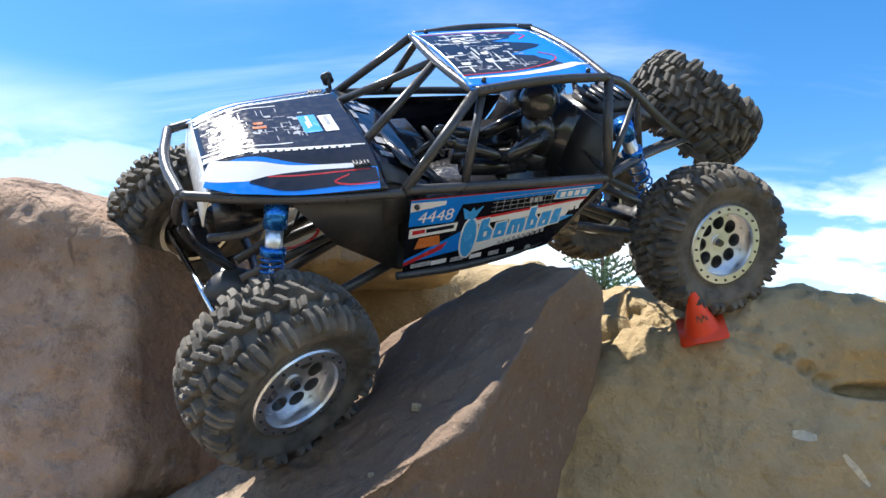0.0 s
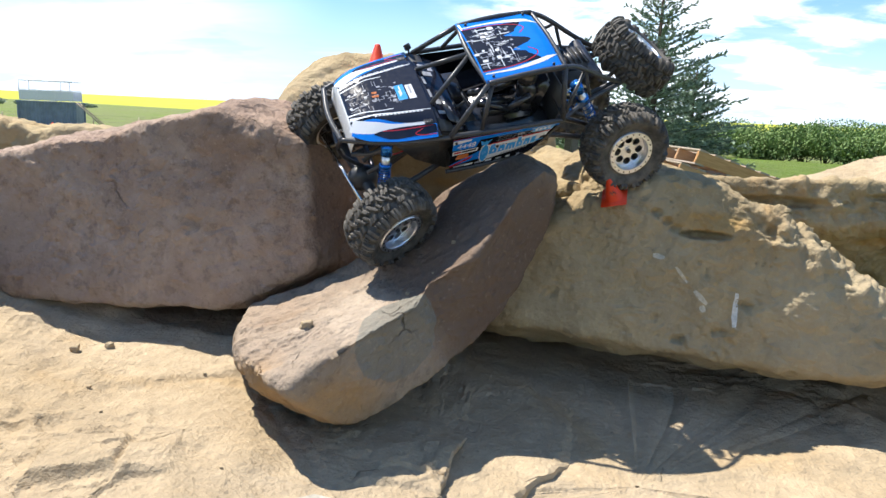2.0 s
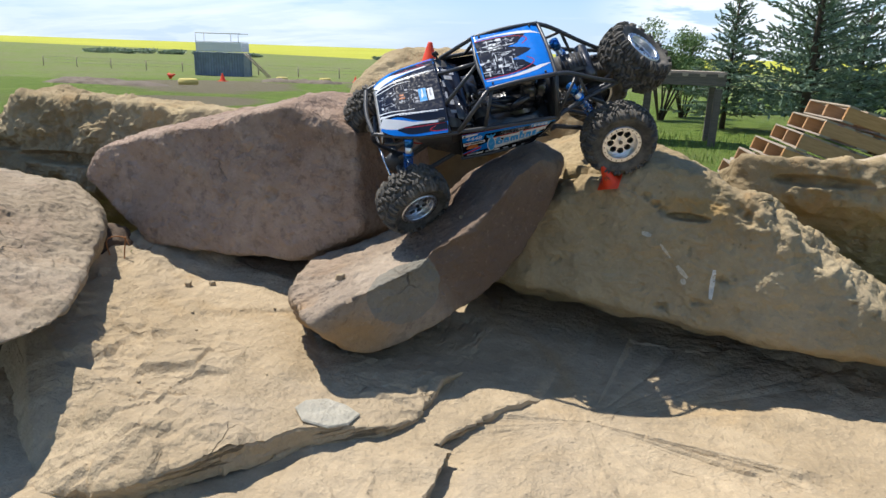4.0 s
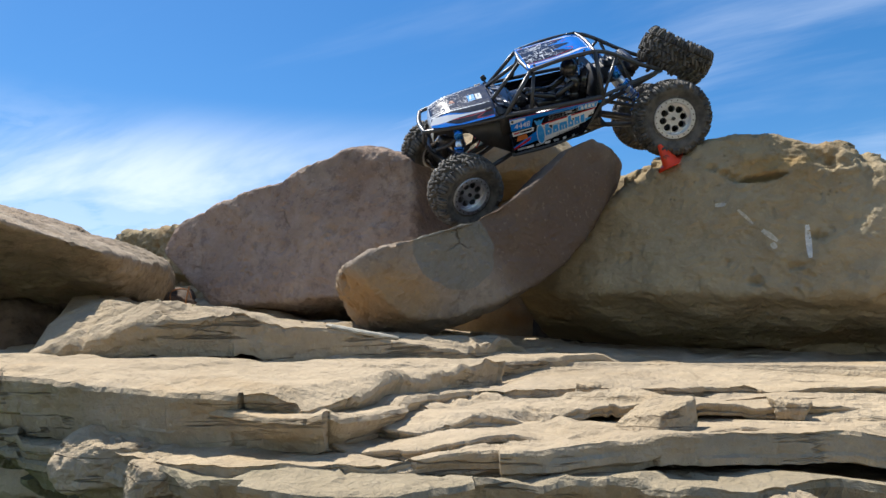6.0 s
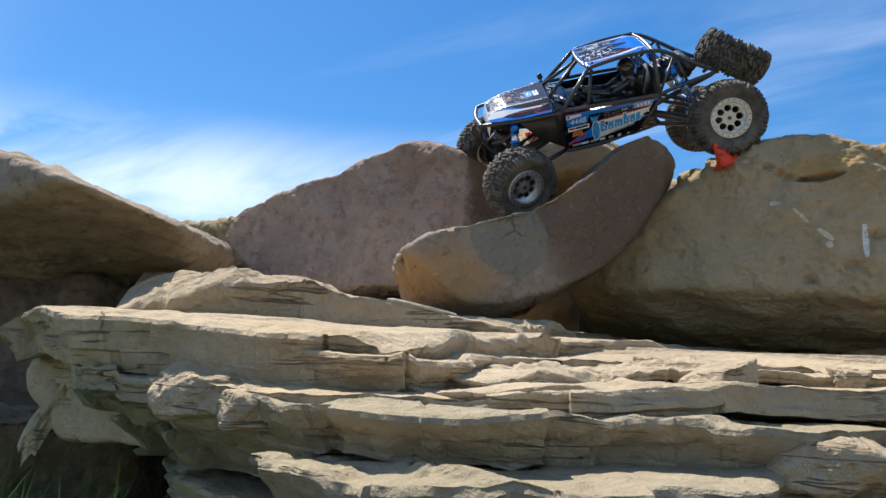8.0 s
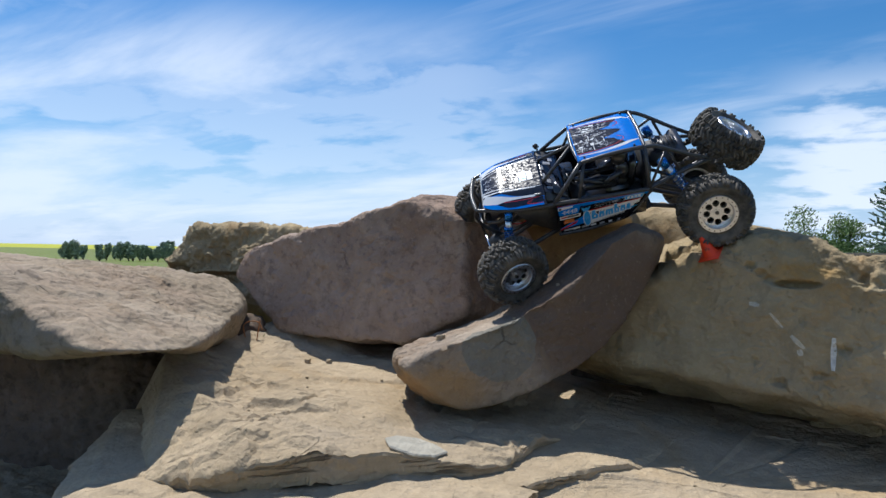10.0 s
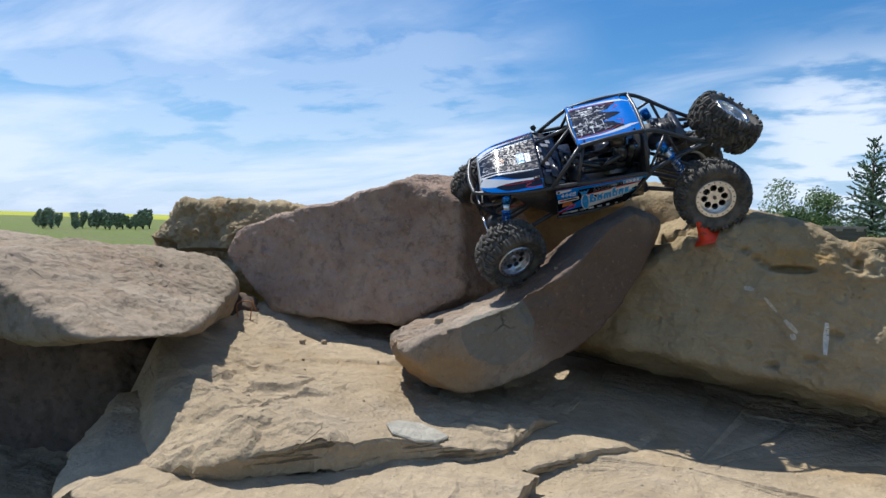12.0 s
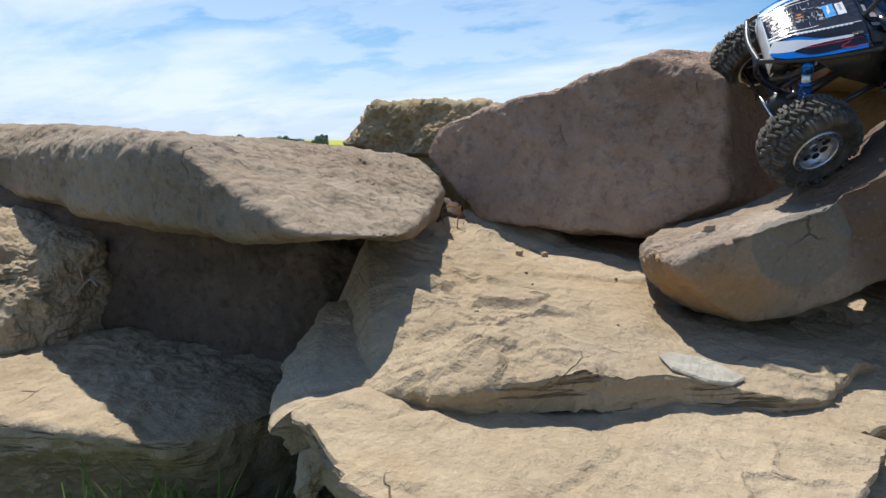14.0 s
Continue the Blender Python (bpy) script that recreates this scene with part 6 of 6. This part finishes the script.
def ground_mesh():
    radii = np.concatenate([[0.01], np.linspace(0.3, 6, 24), np.geomspace(6.6, 1500, 70)])
    turns = 160
    v = [(-0.1 + r * math.cos(2 * math.pi * k / turns), 0.5 + r * math.sin(2 * math.pi * k / turns)) for r in radii for k in range(turns)]
    v = [(x, y, lie(x, y)) for x, y in v]
    a = np.arange(turns)
    b = (a + 1) % turns
    f = np.concatenate([np.column_stack([i * turns + a, i * turns + b, (i + 1) * turns + b, (i + 1) * turns + a]) for i in range(len(radii) - 1)])
    return v, f


gv, gf = ground_mesh()
ground = tagged(mesh_object("ground", gv, gf, field()), "green meadow with a worn dirt track and a yellow crop beyond", "ground", "", "structure")


def leaf_material(name, a, b, rough=0.6):
    m = Mat(name, rough, 0.0, 0.3)
    geo = m.nt.nodes.new("ShaderNodeNewGeometry")
    c = m.mix(geo.outputs["Random Per Island"], a, b)
    m.color(c)
    m.b.inputs["Subsurface Weight"].default_value = 0.0
    return m.m


GRASS = leaf_material("grass_blades", (0.085, 0.17, 0.022), (0.21, 0.31, 0.06))
DRYGRASS = leaf_material("dry_grass", (0.25, 0.20, 0.08), (0.38, 0.32, 0.14))
NEEDLES = leaf_material("spruce_needles", (0.13, 0.19, 0.125), (0.29, 0.37, 0.26))
LEAVES = leaf_material("willow_leaves", (0.11, 0.18, 0.06), (0.24, 0.33, 0.13))
# far leaves lightened: the haze of distance is put into their colour
FARLEAF = leaf_material("hazed_poplar_leaves", (0.18, 0.24, 0.155), (0.30, 0.37, 0.25))
HEDGE = leaf_material("hedge_leaves", (0.10, 0.17, 0.05), (0.22, 0.31, 0.10))
BARK = plain("bark", (0.10, 0.075, 0.055), 0.9, 0, 0.2, 0.4, 25)


def blades(name, material, places, seed, label):
    """Many grass blades, each bent, as one mesh. places: (x, y, z, height, width)."""
    rs = np.random.RandomState(seed)
    v, f = [], []
    for x, y, z, h, w in places:
        t, lean = rs.uniform(0, 2 * math.pi), rs.uniform(0.05, 0.6) * h
        cx, cy = math.cos(t), math.sin(t)
        px, py = -cy * w / 2, cx * w / 2
        b = len(v)
        for k, wk in ((0.0, 1.0), (0.45, 0.85), (0.8, 0.5), (1.0, 0.06)):
            ox, oy, oz = cx * lean * k * k, cy * lean * k * k, h * k * (1 - 0.15 * k)
            v += [(x + ox - px * wk, y + oy - py * wk, z + oz), (x + ox + px * wk, y + oy + py * wk, z + oz)]
        f += [(b + 2 * k, b + 2 * k + 1, b + 2 * k + 3, b + 2 * k + 2) for k in range(3)]
    return tagged(mesh_object(name, v, f, material), label, "grass", "", "stuff")


rs = np.random.RandomState(77)
near = []
for _ in range(1500):
    x, y = rs.uniform(-1.5, 0.2), rs.uniform(-0.75, -0.05)
    if y < -0.28 - 0.25 * (x > -0.35) or x < -0.62:
        near.append((x, y, lie(x, y) - 0.01, rs.uniform(0.06, 0.17), rs.uniform(0.003, 0.006)))
blades("tall_grass", GRASS, [p for p in near if not (p[0] > -0.45 and p[1] < -0.42)], 3, "tall green grass in the shade below the rocks")
blades("shade_grass", GRASS, [(rs.uniform(-0.78, -0.15), rs.uniform(-0.40, -0.10), 0.15, rs.uniform(0.14, 0.32), rs.uniform(0.003, 0.007)) for _ in range(1500)], 8, "tall green grass growing in the gap under the ledge")
blades("green_weed", GRASS, [(-0.745 + rs.uniform(-0.02, 0.02), 0.485 + rs.uniform(-0.01, 0.01), 0.650, rs.uniform(0.03, 0.06), rs.uniform(0.004, 0.007)) for _ in range(18)], 9, "small bright green weed growing in the crack")
blades("dry_grass", DRYGRASS, [(rs.uniform(-0.75, -0.45), rs.uniform(-0.40, -0.20), 0.19, rs.uniform(0.08, 0.2), 0.0025) for _ in range(60)], 4, "thin dry grass below the ledge")
meadow = []
while len(meadow) < 24000:
    a, r = rs.uniform(0.15 * math.pi, 0.95 * math.pi), 1.7 + 9 * rs.uniform(0, 1) ** 1.6
    x, y = r * math.cos(a), 0.5 + r * math.sin(a)
    meadow.append((x, y, lie(x, y) - 0.01, rs.uniform(0.05, 0.14) * (1.9 if r < 4.5 else 1), rs.uniform(0.006, 0.013)))
blades("meadow_grass", GRASS, meadow, 5, "short green meadow grass behind the rocks")


# --- trees and shrubs ----------------------------------------------------------
def spruce(x, y, height, spread, seed):
    """A spruce: tapered trunk, whorls of drooping branches set with needle sprays."""
    rk = random.Random(seed)
    z0 = lie(x, y)
    tree = tagged(new("spruce_tree"), "blue-green spruce tree with open whorled branches", "tree", "spruces behind the rocks")
    tree.location = (x, y, z0)
    trunk = bmesh.new()
    bmesh.ops.create_cone(trunk, segments=10, radius1=height * 0.020, radius2=0.006, depth=height, cap_ends=True)
    bmesh.ops.translate(trunk, verts=trunk.verts, vec=(0, 0, height / 2))
    v, f = [], []
    def spray(p, d, length, width):
        side = d.cross(Vector((rk.gauss(0, 1), rk.gauss(0, 1), rk.gauss(0, 1)))).normalized() * width
        other = d.cross(side).normalized() * width
        for s in (side, other):
            b = len(v)
            v.extend([tuple(p), tuple(p + d * length * 0.4 + s), tuple(p + d * length), tuple(p + d * length * 0.4 - s)])
            f.append((b, b + 1, b + 2, b + 3))
    z = height * 0.10
    branches = []
    while z < height * 0.97:
        k = z / height
        reach = spread * (1 - k) ** 0.85 * (0.75 + 0.4 * rk.random()) + 0.05
        n = 7 if k < 0.85 else 4
        t0 = rk.uniform(0, 6.28)
        for i in range(n):
            t = t0 + 2 * math.pi * i / n + rk.uniform(-0.3, 0.3)
            ln = reach * rk.uniform(0.7, 1.1)
            rise = 0.10 + 0.75 * k
            d = Vector((math.cos(t), math.sin(t), rise * rk.uniform(0.6, 1.2))).normalized()
            a = Vector((0, 0, z))
            tip = a + d * ln + Vector((0, 0, -0.12 * ln * (1 - k)))
            branches.append((a, tip))
            m = max(6, int(ln / 0.030))
            for j in range(m):
                q = a.lerp(tip, 0.12 + 0.88 * (j + rk.random()) / m)
                out = Vector((rk.gauss(0, 0.6), rk.gauss(0, 0.6), rk.gauss(0.05, 0.35))) + d * 0.9
                spray(q, out.normalized(), rk.uniform(0.07, 0.14) * (0.6 + 0.6 * (1 - k)), rk.uniform(0.012, 0.022))
        z += height * rk.uniform(0.022, 0.038) * (1.0 if k < 0.8 else 1.5)
    for a, tip in branches[::2]:
        me = rod_bm(a, tip, 0.008, 0.003, 5)
        trunk = join(trunk, me)
    part("trunk", trunk, BARK, tree, "grey-brown bark")
    mesh_object("crown", v, f, NEEDLES, tree, "blue-green needle sprays", smooth=False)
    return tree


def shrub(name, x, y, width, height, seed, material, label, group, leaf, n, trunk=0.0, category="shrub", squash=0.9):
    """A broadleaf tree or shrub: stems and a loose crown of many small leaves."""
    rk = random.Random(seed)
    z0 = lie(x, y)
    tree = tagged(new(name), label, category, group)
    tree.location = (x, y, z0)
    stems = None
    clumps = []
    for i in range(9):
        t = rk.uniform(0, 6.28)
        rr = width * 0.5 * rk.uniform(0.15, 0.8)
        top = Vector((math.cos(t) * rr, math.sin(t) * rr, trunk + (height - trunk) * rk.uniform(0.35, 0.95)))
        b = rod_bm((rk.gauss(0, 0.02 * width), rk.gauss(0, 0.02 * width), -0.05), top, height * 0.014, height * 0.004, 5)
        stems = b if stems is None else join(stems, b)
        clumps.append((top, width * rk.uniform(0.16, 0.30)))
        clumps.append((top * rk.uniform(0.6, 0.85) + Vector((0, 0, trunk * 0.2)), width * rk.uniform(0.15, 0.26)))
    v, f = [], []
    for _ in range(n):
        p, r = rk.choice(clumps)
        d = Vector((rk.gauss(0, 1), rk.gauss(0, 1), rk.gauss(0, 1))).normalized() * r * rk.random() ** 0.4
        d.z *= squash
        q = p + d
        if q.z < 0.02:
            continue
        a = Vector((rk.gauss(0, 1), rk.gauss(0, 1), rk.gauss(0, 1))).normalized()
        u = a.orthogonal().normalized() * leaf * rk.uniform(0.6, 1.2)
        w = a.cross(u).normalized() * leaf * 0.45
        b = len(v)
        v.extend([tuple(q - u), tuple(q + w), tuple(q + u), tuple(q - w)])
        f.append((b, b + 1, b + 2, b + 3))
    part("trunk", stems, BARK, tree, "thin brown stems")
    mesh_object("crown", v, f, material, tree, "many small green leaves", smooth=False)
    return tree


spruce(2.75, 11.0, 3.7, 1.55, 1)
spruce(1.75, 12.2, 2.45, 0.85, 2)
spruce(3.3, 13.2, 2.6, 1.2, 3)
spruce(3.7, 12.0, 2.2, 1.2, 5)
shrub("willow_tree", 0.75, 13.6, 1.3, 1.8, 11, LEAVES, "slender grey-green young willow with open twigs", "young willows", 0.030, 9000, 0.5, "tree")
shrub("willow_tree", 1.20, 14.6, 1.3, 1.4, 12, LEAVES, "slender grey-green young willow with open twigs", "young willows", 0.030, 9000, 0.3, "tree")
rk0 = random.Random(8)
for k in range(17):
    az = 16.0 + 1.5 * k
    d = 36 + rk0.uniform(-2, 3)
    x, y = d * math.sin(radians(az)), d * math.cos(radians(az))
    shrub("hedge_shrub", x, y, rk0.uniform(3.6, 4.8), rk0.uniform(1.0, 1.2) + 0.030 * (az - 12), 300 + k, HEDGE, "dense dark green shrub in a hedge row", "hedge", 0.075, 6500, squash=0.6)
for k in range(16):
    az = -57.6 + 0.46 * k + rk0.uniform(-0.12, 0.12) + (0.7 if k > 3 else 0)
    d = 150 + rk0.uniform(-8, 8)
    x, y = d * math.sin(radians(az)), d * math.cos(radians(az))
    h = rk0.uniform(2.4, 3.8)
    shrub("poplar_tree", x, y, h * 0.62, h, 400 + k, FARLEAF, "dark green poplar in a far windbreak row", "windbreak", 0.28, 1900, h * 0.02, "tree", squash=1.5)
for k in range(12):
    az = -30 + 9 * k + rk0.uniform(-1, 1) if k < 4 else -42 + 1.15 * (k - 4) + rk0.uniform(-0.3, 0.3)
    d = 185 + rk0.uniform(-8, 8)
    x, y = d * math.sin(radians(az)), d * math.cos(radians(az))
    shrub("field_shrub", x, y, rk0.uniform(4.5, 7.5), rk0.uniform(0.5, 1.1), 500 + k, FARLEAF, "low dark green bush at the field's edge", "field bushes", 0.3, 700, squash=0.35)

# --- pallets, deck, container, fence, track markers -------------------------------
def wood(name, a, b):
    m = Mat(name, 0.85, 0, 0.25)
    v = m.coord((3, 30, 30))
    info = m.nt.nodes.new("ShaderNodeObjectInfo")
    c = m.mix(m.ramp(m.noise(2.5, 6, 0.6, 0.4, v), 0.3, 0.7), a, b)
    c = m.mix(m.math("MULTIPLY", info.outputs["Random"], 0.28), c, (0.28, 0.24, 0.20))
    m.color(c)
    m.bump(m.noise(4, 6, 0.6, 0.2, v), 0.4, 0.004)
    return m.m


PALLET = wood("pallet_wood", (0.44, 0.225, 0.09), (0.56, 0.31, 0.135))
GREYWOOD = wood("weathered_wood", (0.30, 0.24, 0.18), (0.47, 0.39, 0.30))
DARKWOOD = wood("dark_wood", (0.06, 0.05, 0.042), (0.13, 0.105, 0.085))
STRINGER = as_mesh("stringer", box_bm((0.65, 0, 0.073), (1.3, 0.040, 0.115), 0.004), PALLET, False)
BOARD = as_mesh("board", box_bm((0, 0, 0), (0.095, 1.0, 0.016), 0.002), GREYWOOD, False)
for k in range(6):
    pal = tagged(new("pallet"), "stacked wooden pallet of worn brown and grey boards", "pallet", "stack of pallets")
    up = 5 - k
    pal.matrix_world = pose(1.93 - 0.150 * up, 6.45 + 0.015 * (k % 2), 0.660 - 0.128 * up, 0, 17, 3 + 1.5 * (k % 3))
    for yy in (-0.48, 0.0, 0.48):
        o = new("stringer", STRINGER)
        o.parent = pal
        o.location = (0, yy, 0)
    for z, xs in ((0.138, [0.05 + 0.157 * j for j in range(8)]), (0.007, [0.05, 0.38, 0.82, 1.15])):
        for xx in xs:
            o = new("board", BOARD)
            o.parent = pal
            o.location = (xx, 0, z)
prop = tagged(mesh_object("pallet_prop", *(lambda b: ([tuple(v.co) for v in b.verts], [[q.index for q in fc.verts] for fc in b.faces]))((lambda b: (b.verts.index_update(), b)[1])(box_bm((1.75, 6.72, 0.03), (0.9, 1.0, 0.22)))), GREYWOOD, smooth=False),
              "low grey timber under the stack of pallets", "timber")

deck = tagged(new("timber_deck"), "raised dark timber deck with pale joist ends", "deck")
deck.location = (-0.05, 9.2, 0)
for k in range(6):
    part("plank", box_bm((0, 0.09 + 0.145 * k, 0.985), (2.86, 0.138, 0.030), 0.004), GREYWOOD, deck, smooth=False)
part("rim_board", box_bm((0, 0.0, 0.893), (2.84, 0.04, 0.15), 0.004), DARKWOOD, deck, smooth=False)
part("rim_board", box_bm((0, 0.9, 0.893), (2.84, 0.04, 0.15), 0.004), DARKWOOD, deck, smooth=False)
for k in range(13):
    part("joist_end", box_bm((-1.35 + 0.225 * k, -0.028, 0.955), (0.075, 0.03, 0.040), 0.003), GREYWOOD, deck, "pale cut joist end", smooth=False)
for x in (-1.35, -0.45, 0.45, 1.35):
    for y in (0.05, 0.85):
        part("post", box_bm((x, y, 0.38), (0.09, 0.09, 0.80), 0.004), DARKWOOD, deck, smooth=False)

CORR = plain("blue_grey_steel", (0.185, 0.225, 0.285), 0.55, 0.0, 0.4, 0.25, 1.5)
CORR_L = plain("pale_grey_steel", (0.34, 0.38, 0.42), 0.55, 0.0, 0.4, 0.25, 1.5)
WHITE_RAIL = plain("white_rail", (0.7, 0.7, 0.7), 0.5)
az, d = -33.4, 78.0
cx, cy = d * math.sin(radians(az)), d * math.cos(radians(az))
con = tagged(new("shipping_container"), "blue-grey corrugated steel container with a white railing on its roof", "container")
con.matrix_world = pose(cx, cy, lie(cx, cy) - 0.05, 0, 0, 12)


def corrugated(length, height, pitch, depth):
    n = int(length / pitch) * 4
    prof = [(i * length / n - length / 2, depth * (0, 0, 1, 1)[i % 4]) for i in range(n + 1)]
    bm = bmesh.new()
    lo = [bm.verts.new((x, y, 0.12)) for x, y in prof]
    hi = [bm.verts.new((x, y, height - 0.12)) for x, y in prof]
    for i in range(n):
        bm.faces.new((lo[i], lo[i + 1], hi[i + 1], hi[i]))
    return bm


L_CON, W_CON, H_CON = 5.2, 2.44, 2.5
for sgn in (-1, 1):
    w = corrugated(L_CON - 0.1, H_CON, 0.28, 0.04)
    bmesh.ops.translate(w, verts=w.verts, vec=(0, sgn * (W_CON / 2 - 0.03), 0))
    part("long_wall", w, CORR, con, smooth=False)
    w = corrugated(W_CON - 0.1, H_CON, 0.24, 0.04)
    bmesh.ops.rotate(w, verts=w.verts, matrix=Matrix.Rotation(math.pi / 2, 3, "Z"))
    bmesh.ops.translate(w, verts=w.verts, vec=(sgn * (L_CON / 2 - 0.03), 0, 0))
    part("end_wall", w, CORR_L, con, "pale grey corrugated end", smooth=False)
    for z in (0.07, H_CON - 0.07):
        part("rail", box_bm((0, sgn * W_CON / 2, z), (L_CON, 0.10, 0.14), 0.01), CORR, con, smooth=False)
        part("rail", box_bm((sgn * L_CON / 2, 0, z), (0.10, W_CON, 0.14), 0.01), CORR_L, con, smooth=False)
    for sy in (-1, 1):
        part("corner_post", box_bm((sgn * L_CON / 2, sy * W_CON / 2, H_CON / 2), (0.14, 0.14, H_CON), 0.01), CORR, con, smooth=False)
part("roof_sheet", box_bm((0, 0, H_CON - 0.02), (L_CON, W_CON, 0.05), 0.01), CORR_L, con, smooth=False)
for sx in (-1, -0.33, 0.33, 1):
    for sy in (-1, 1):
        part("railing_post", rod_bm((sx * 2.45, sy * 1.1, H_CON), (sx * 2.45, sy * 1.1, H_CON + 1.1), 0.03, None, 6), WHITE_RAIL, con)
for sy in (-1, 1):
    for z in (0.55, 1.08):
        part("railing_bar", rod_bm((-2.45, sy * 1.1, H_CON + z), (2.45, sy * 1.1, H_CON + z), 0.03, None, 6), WHITE_RAIL, con)
for sx in (-1, 0, 1):
    part("screen_panel", box_bm((sx * 1.63, -1.13, H_CON + 0.55), (1.60, 0.02, 0.92), 0.004), WHITE_RAIL, con, "pale windscreen panel", smooth=False)
    part("screen_panel", box_bm((sx * 1.63, 1.13, H_CON + 0.55), (1.60, 0.02, 0.92), 0.004), WHITE_RAIL, con, "pale windscreen panel", smooth=False)
for sx in (-2.45, 1.35):
    for sy in (-1.1, 1.1):
        part("canopy_post", rod_bm((sx, sy, H_CON), (sx, sy, H_CON + 1.95), 0.035, None, 6), WHITE_RAIL, con)
    part("canopy_bar", rod_bm((sx, -1.1, H_CON + 1.95), (sx, 1.1, H_CON + 1.95), 0.035, None, 6), WHITE_RAIL, con)
for sy in (-1.1, 1.1):
    part("canopy_bar", rod_bm((-2.45, sy, H_CON + 1.95), (2.45, sy, H_CON + 1.95), 0.035, None, 6), WHITE_RAIL, con)
for k in range(9):
    part("stair_tread", box_bm((L_CON / 2 + 0.35 + 0.27 * k, -0.6, H_CON - 0.28 - 0.26 * k), (0.28, 0.8, 0.04)), GREYWOOD, con, smooth=False)
for sy in (-1.0, -0.2):
    part("stair_stringer", rod_bm((L_CON / 2, sy, H_CON), (L_CON / 2 + 2.7, sy, 0.0), 0.06, None, 6), GREYWOOD, con)

TYRE_Y = plain("yellow_paint", (0.62, 0.50, 0.16), 0.7, 0, 0.3, 0.2, 4)
for az, el_d, sz in ((-36.4, 24, 0.33), (-29.0, 34, 0.3), (-25.5, 36, 0.3), (-22.3, 30, 0.3)):
    x, y = el_d * math.sin(radians(az)), el_d * math.cos(radians(az))
    b = turned([(sz * (0.72 + 0.28 * math.cos(w)), 0.12 + 0.12 * math.sin(w)) for w in (2 * math.pi * k / 10 for k in range(11))], 24)
    o = part("track_tyre", b, TYRE_Y, None)
    o.location = (x, y, lie(x, y) - 0.03)
    tagged(o, "old tyre painted pale yellow marking the dirt track", "tyre", "track markers")
for az, dd, tip in ((-33.7, 30, 0), (-37.6, 38, 1), (-23.0, 40, 0), (-18.2, 34, 1)):
    x, y = dd * math.sin(radians(az)), dd * math.cos(radians(az))
    traffic_cone((x, y, lie(x, y) + (0.12 if tip else 0)), (0.9, 0.2, 0.35) if tip else (0, 0, 1), 0.34, 0.2, "orange plastic cone lying by the dirt track" if tip else "orange plastic cone standing by the dirt track")
DIRT = sandstone("dry_earth", (0.15, 0.12, 0.092), (0.21, 0.17, 0.13), (0.13, 0.10, 0.07))
for mx, my, mw, md, mh, ms in ((-8.2, 22.6, 1.5, 0.9, 0.34, 41.0), (-15.5, 17.0, 2.6, 0.9, 0.10, 42.0), (-13.5, 26.0, 2.2, 0.8, 0.12, 43.0)):
    ob = boulder("dirt_mound", DIRT, (mx, my, lie(mx, my) - 0.1), [(0, 0, 1, mh + 0.1), (1, 0, 0.9, mw * 0.62), (-1, 0, 0.9, mw * 0.62), (0, 1, 0.9, md * 0.62), (0, -1, 0.9, md * 0.62), (0, 0, -1, 0.3)],
                 "bare earth mound of a dirt track in the meadow", level=5, p=6, aspect=(2, 1, 0.5), rough=0.12, scale=1.5, chips=0.03, seed=ms, category="mound", group="dirt mounds")
POST_ME = as_mesh("fence_post", rod_bm((0, 0, -0.2), (0, 0, 1.15), 0.06, 0.05, 7), GREYWOOD)
posts = []
for k in range(20):
    x = -72 + 5.0 * k
    y = 70 + 0.10 * k
    o = tagged(new("fence_post", POST_ME), "grey wooden post of a wire fence", "post", "field fence")
    o.location = (x, y, lie(x, y))
    posts.append(o.location.copy())
for z in (0.45, 0.8, 1.1):
    wire = tube("fence_wire", [p + Vector((0, 0, z)) for p in (posts[0], posts[6], posts[13], posts[-1])], 0.008, DARKSTEEL, None, "", 4)
    tagged(wire, "thin steel wire of the field fence", "wire", "field fence wires")
